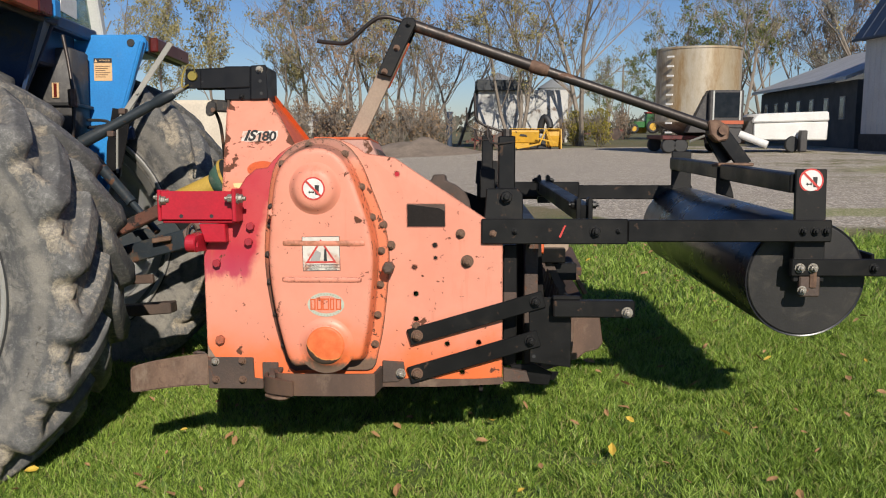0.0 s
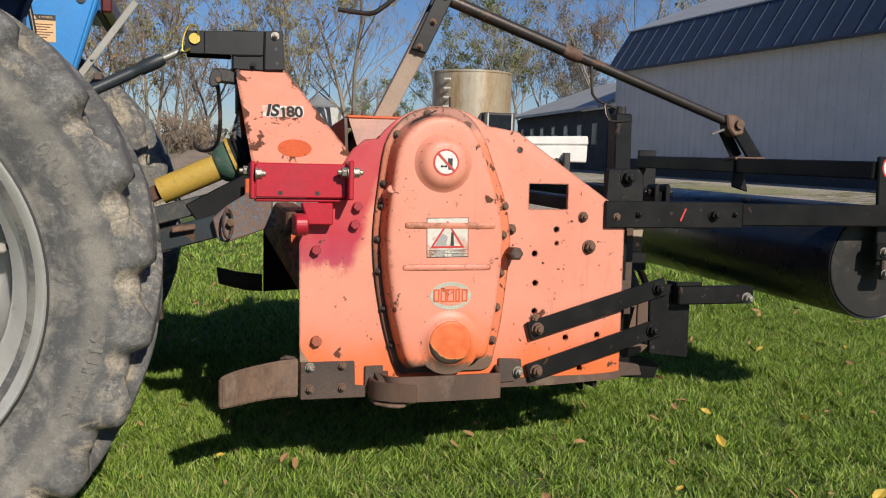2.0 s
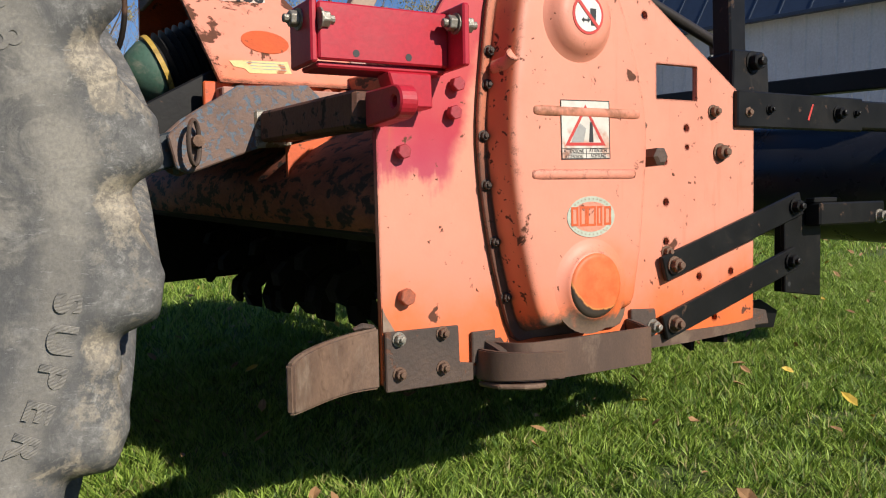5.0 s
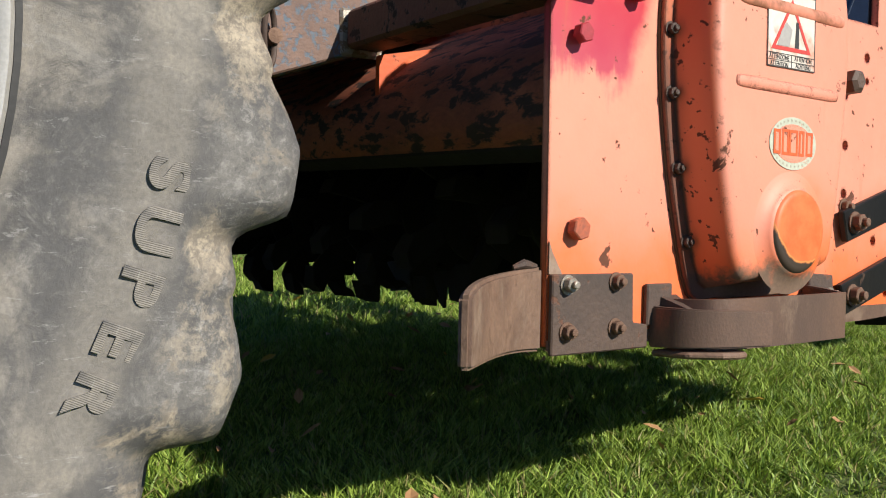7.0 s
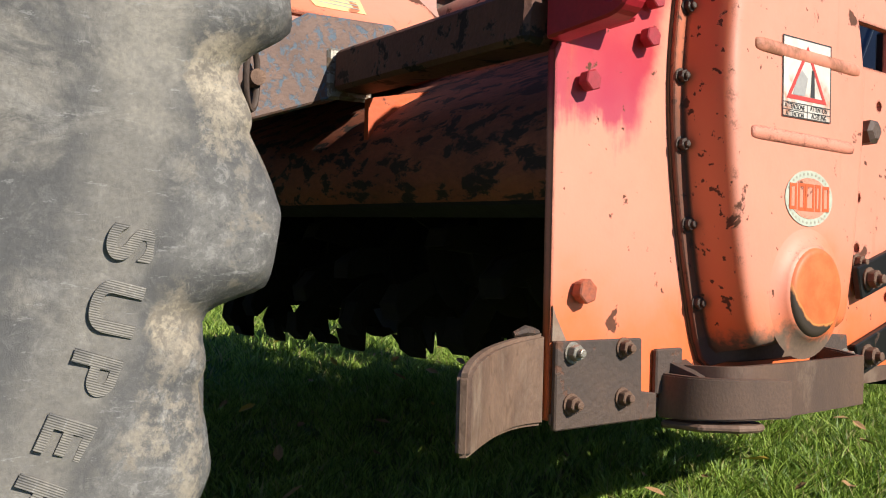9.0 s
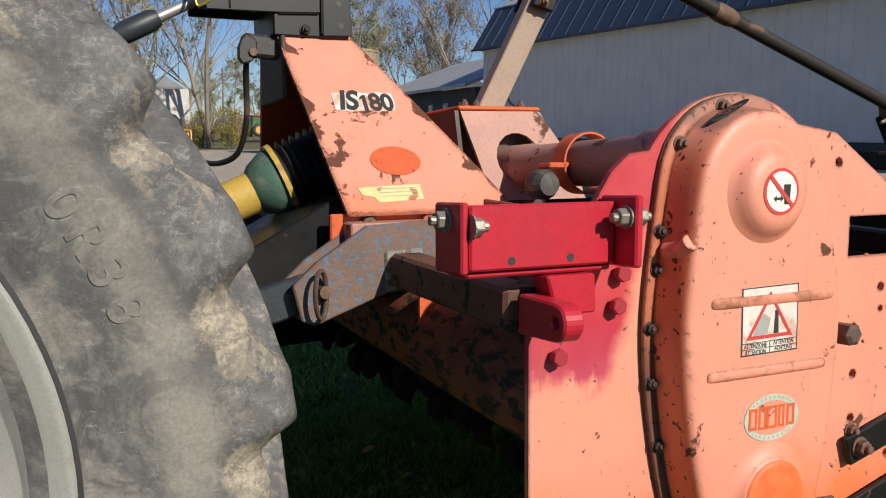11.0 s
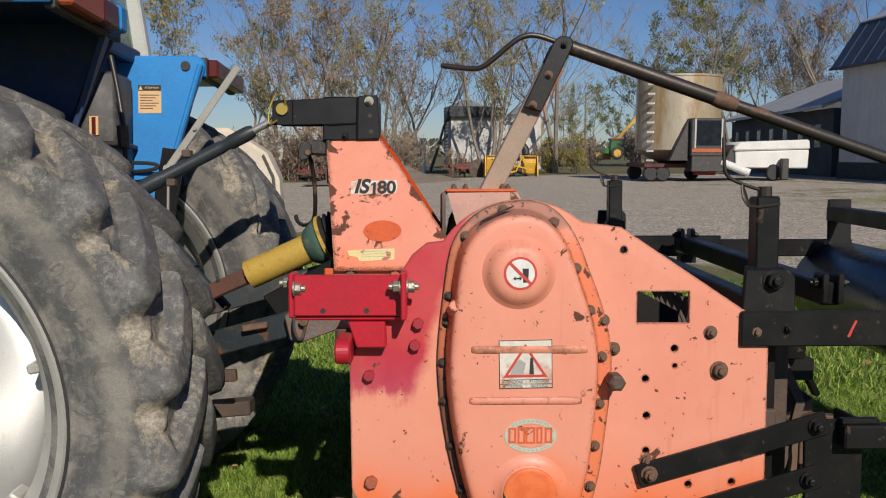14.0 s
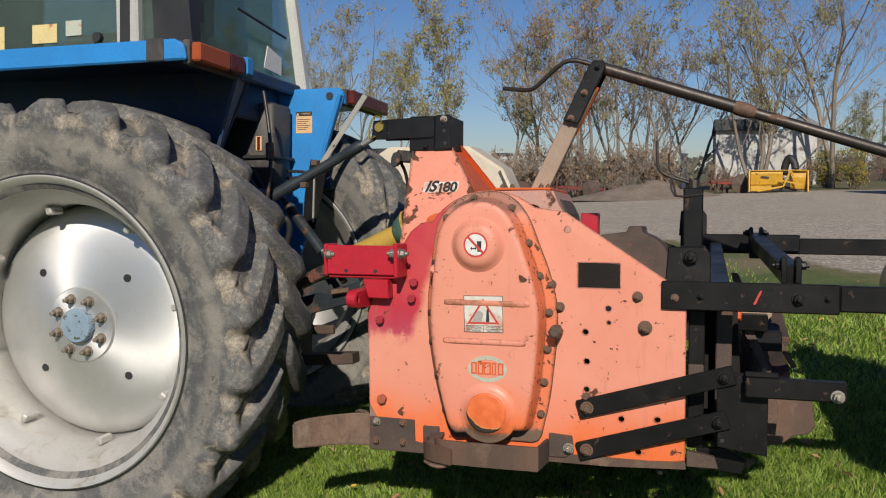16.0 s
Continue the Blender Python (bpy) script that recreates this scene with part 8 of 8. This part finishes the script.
part("wall", lathe([(0, 0), (1.3, 0)] + [(1.3 + 0.03 * (i % 2), 0.12 * i) for i in range(32)] + [(0, 4.6)], 28, axis="z"), BIN_GREY, bin2, "corrugated steel wall")

# cream tarpaulin cover beyond the far wheel
tarp = tagged(empty("covered_wagon", Matrix.Translation((-4.9, 16.5, rough_z(-4.9, 16.5))) @ pose(0, 0, 0, 0, 0, 8)), "wagon under a cream tarpaulin", "wagon")
mk = local(tarp)
P = [(-1.7, 0.05), (1.62, 0.05), (1.58, 0.85), (1.38, 1.30), (0.75, 1.72), (-0.75, 1.72), (-1.45, 1.25), (-1.7, 0.8)]
mk("cover", bevel(prism(P, -1.1, 1.1), 0.06, 2), TARP, "cream tarpaulin cover", smooth=50)
for x in (-0.9, 0.2, 1.05):
    mk("seam", box(x, x + 0.03, -1.108, -1.0995, 0.1, 1.35, 0), TARP)
mk("strap", prism([(1.50, 0.2), (1.56, 0.2), (1.50, 0.9), (1.33, 1.28), (1.29, 1.24), (1.45, 0.88)], -1.112, -1.1005), DARK_PLASTIC)

# gravel heap
bm = bmesh.new()
vs = {}
for i in range(29):
    for j in range(17):
        u, v = -1 + i / 14, -1 + j / 8
        r = math.hypot(u, v)
        h = max(0.0, 1 - r) ** 1.1 * 0.78 + 0.22 * noise.noise((u * 4, v * 4, 0)) * max(0, 1 - r)
        vs[i, j] = bm.verts.new((u * 3.6, v * 2.0, h - 0.02))
for i in range(28):
    for j in range(16):
        bm.faces.new((vs[i, j], vs[i + 1, j], vs[i + 1, j + 1], vs[i, j + 1]))
heap = part("gravel_mound", bm, GRAVEL_PILE, None, smooth=60)
heap.matrix_basis = Matrix.Translation((-2.0, 36.5, rough_z(-2, 36.5)))
tagged(heap, "low heap of grey gravel", "gravel heap")

# distant green tractor with a loader boom
jd = tagged(empty("green_tractor", Matrix.Translation((22.7, 112, rough_z(24, 112)))), "distant green tractor with yellow wheels", "tractor")
mk = local(jd)
mk("hood", box(-1.9, 0.0, -0.4, 0.4, 0.7, 1.5, 0.1), GREEN_PAINT, "green hood")
mk("cab", bevel(prism([(0.0, 0.8), (1.5, 0.8), (1.4, 2.5), (0.1, 2.5)], -0.7, 0.7), 0.08), GREEN_PAINT)
mk("roof", box(0.0, 1.6, -0.8, 0.8, 2.5, 2.7, 0.05), FARM_RED)
for x, r in ((0.9, 0.85), (-1.5, 0.6)):
    w = mk("wheel", lathe([(0, -0.95), (r * 0.8, -0.95), (r, -0.85), (r, -0.55), (0, -0.5)], 24, centre=(x, 0, r)), HOSE)
    mk("rim", lathe([(0, -0.97), (r * 0.55, -0.97), (r * 0.55, -0.94), (0, -0.94)], 20, centre=(x, 0, r)), IMPLEMENT_YELLOW, parent=w)
crane = tagged(empty("loader_boom", Matrix.Translation((22.6, 113.5, rough_z(25, 113)))), "yellow loader boom raised behind the tractor", "machine")
part("boom", bar((0, 0, 0.9), (4.4, 0, 6.0), 0.35, 0.35), IMPLEMENT_YELLOW, crane)
part("base", box(-0.6, 0.6, -0.5, 0.5, 0.0, 1.0, 0.05), IMPLEMENT_YELLOW, crane)

# rusty implements and parked stuff under the trees
rng = random.Random(21)
for x, y, w in ((-8.6, 40.5, 2.6), (-5.4, 41, 2.2), (0.9, 39.8, 1.6), (9.5, 62, 3.0)):
    imp = tagged(empty("old_harrow", Matrix.Translation((x, y, rough_z(x, y))) @ pose(0, 0, 0, 0, 0, rng.uniform(-15, 15))), "rusty old harrow frame in the weeds", "implement", "old implements")
    for k in range(4):
        part("beam", bar((-w / 2, -0.8 + 0.5 * k, 0.45 + rng.uniform(-.1, .15)), (w / 2, -0.8 + 0.5 * k, 0.45 + rng.uniform(-.1, .25)), 0.10, 0.10), (TUBE_RUST, FARM_RED, DARK_RUST)[k % 3], imp)
    for k in range(6):
        xx = -w / 2 + w * k / 5
        part("shank", bar((xx, -0.8 + 0.3 * (k % 4), 0.0), (xx + 0.1, -0.7 + 0.3 * (k % 4), 0.85), 0.06, 0.08), (TUBE_RUST, DARK_RUST)[k % 2], imp)
    part("disc", lathe([(0, -0.05), (0.42, 0.0), (0.42, 0.02), (0, -0.02)], 20, centre=(w * 0.3, -0.9, 0.42)), DARK_RUST, imp)
for x, y, w, h, mt, lab in ((-9.6, 47, 4.2, 2.1, OLD_WHITE, "weathered white wagon box"), (-13.5, 50, 5.0, 2.4, OLD_WHITE, "weathered white wagon box"), (-6.8, 46, 2.2, 1.6, TUBE_RUST, "rust-red painted wagon box"), (-20, 55, 7, 3.0, DARK_SIDING, "dark low farm shed beyond")):
    wg = tagged(empty("wagon_box", Matrix.Translation((x, y, rough_z(x, y)))), lab, "wagon")
    part("box", bevel(prism([(-w / 2, 0.5), (w / 2, 0.5), (w / 2 + 0.1, h), (-w / 2 - 0.1, h)], -1.0, 1.0), 0.03), mt, wg)
    part("deck", box(-w / 2 - 0.1, w / 2 + 0.1, -1.05, 1.05, 0.36, 0.499, 0.01), DARK_RUST, wg)
    for xx in (-w / 3, w / 3):
        part("wheel", lathe([(0, -0.1), (0.3, -0.1), (0.36, -0.05), (0.36, 0.05), (0.3, 0.1), (0, 0.1)], 16, centre=(xx, -0.95, 0.36)), HOSE, wg)
drum = tagged(empty("blue_pipe", Matrix.Translation((-0.9, 43, rough_z(-0.9, 43)))), "upright blue pipe among the brush", "pipe")
part("pipe", tube([(0, 0, 0), (0.03, 0, 1.9)], 0.16, 14), NAVY, drum)
for x, y, h in ((26.5, 150, 11), (-30, 160, 10)):
    pole = tagged(empty("utility_pole", Matrix.Translation((x, y, rough_z(x, y)))), "distant wooden utility pole", "pole")
    part("shaft", tube([(0, 0, 0), (0, 0, h)], [0.20, 0.14], 8), BARK, pole)
    part("crossarm", bar((-1.1, 0, h - 0.8), (1.1, 0, h - 0.8), 0.12, 0.12), BARK, pole)
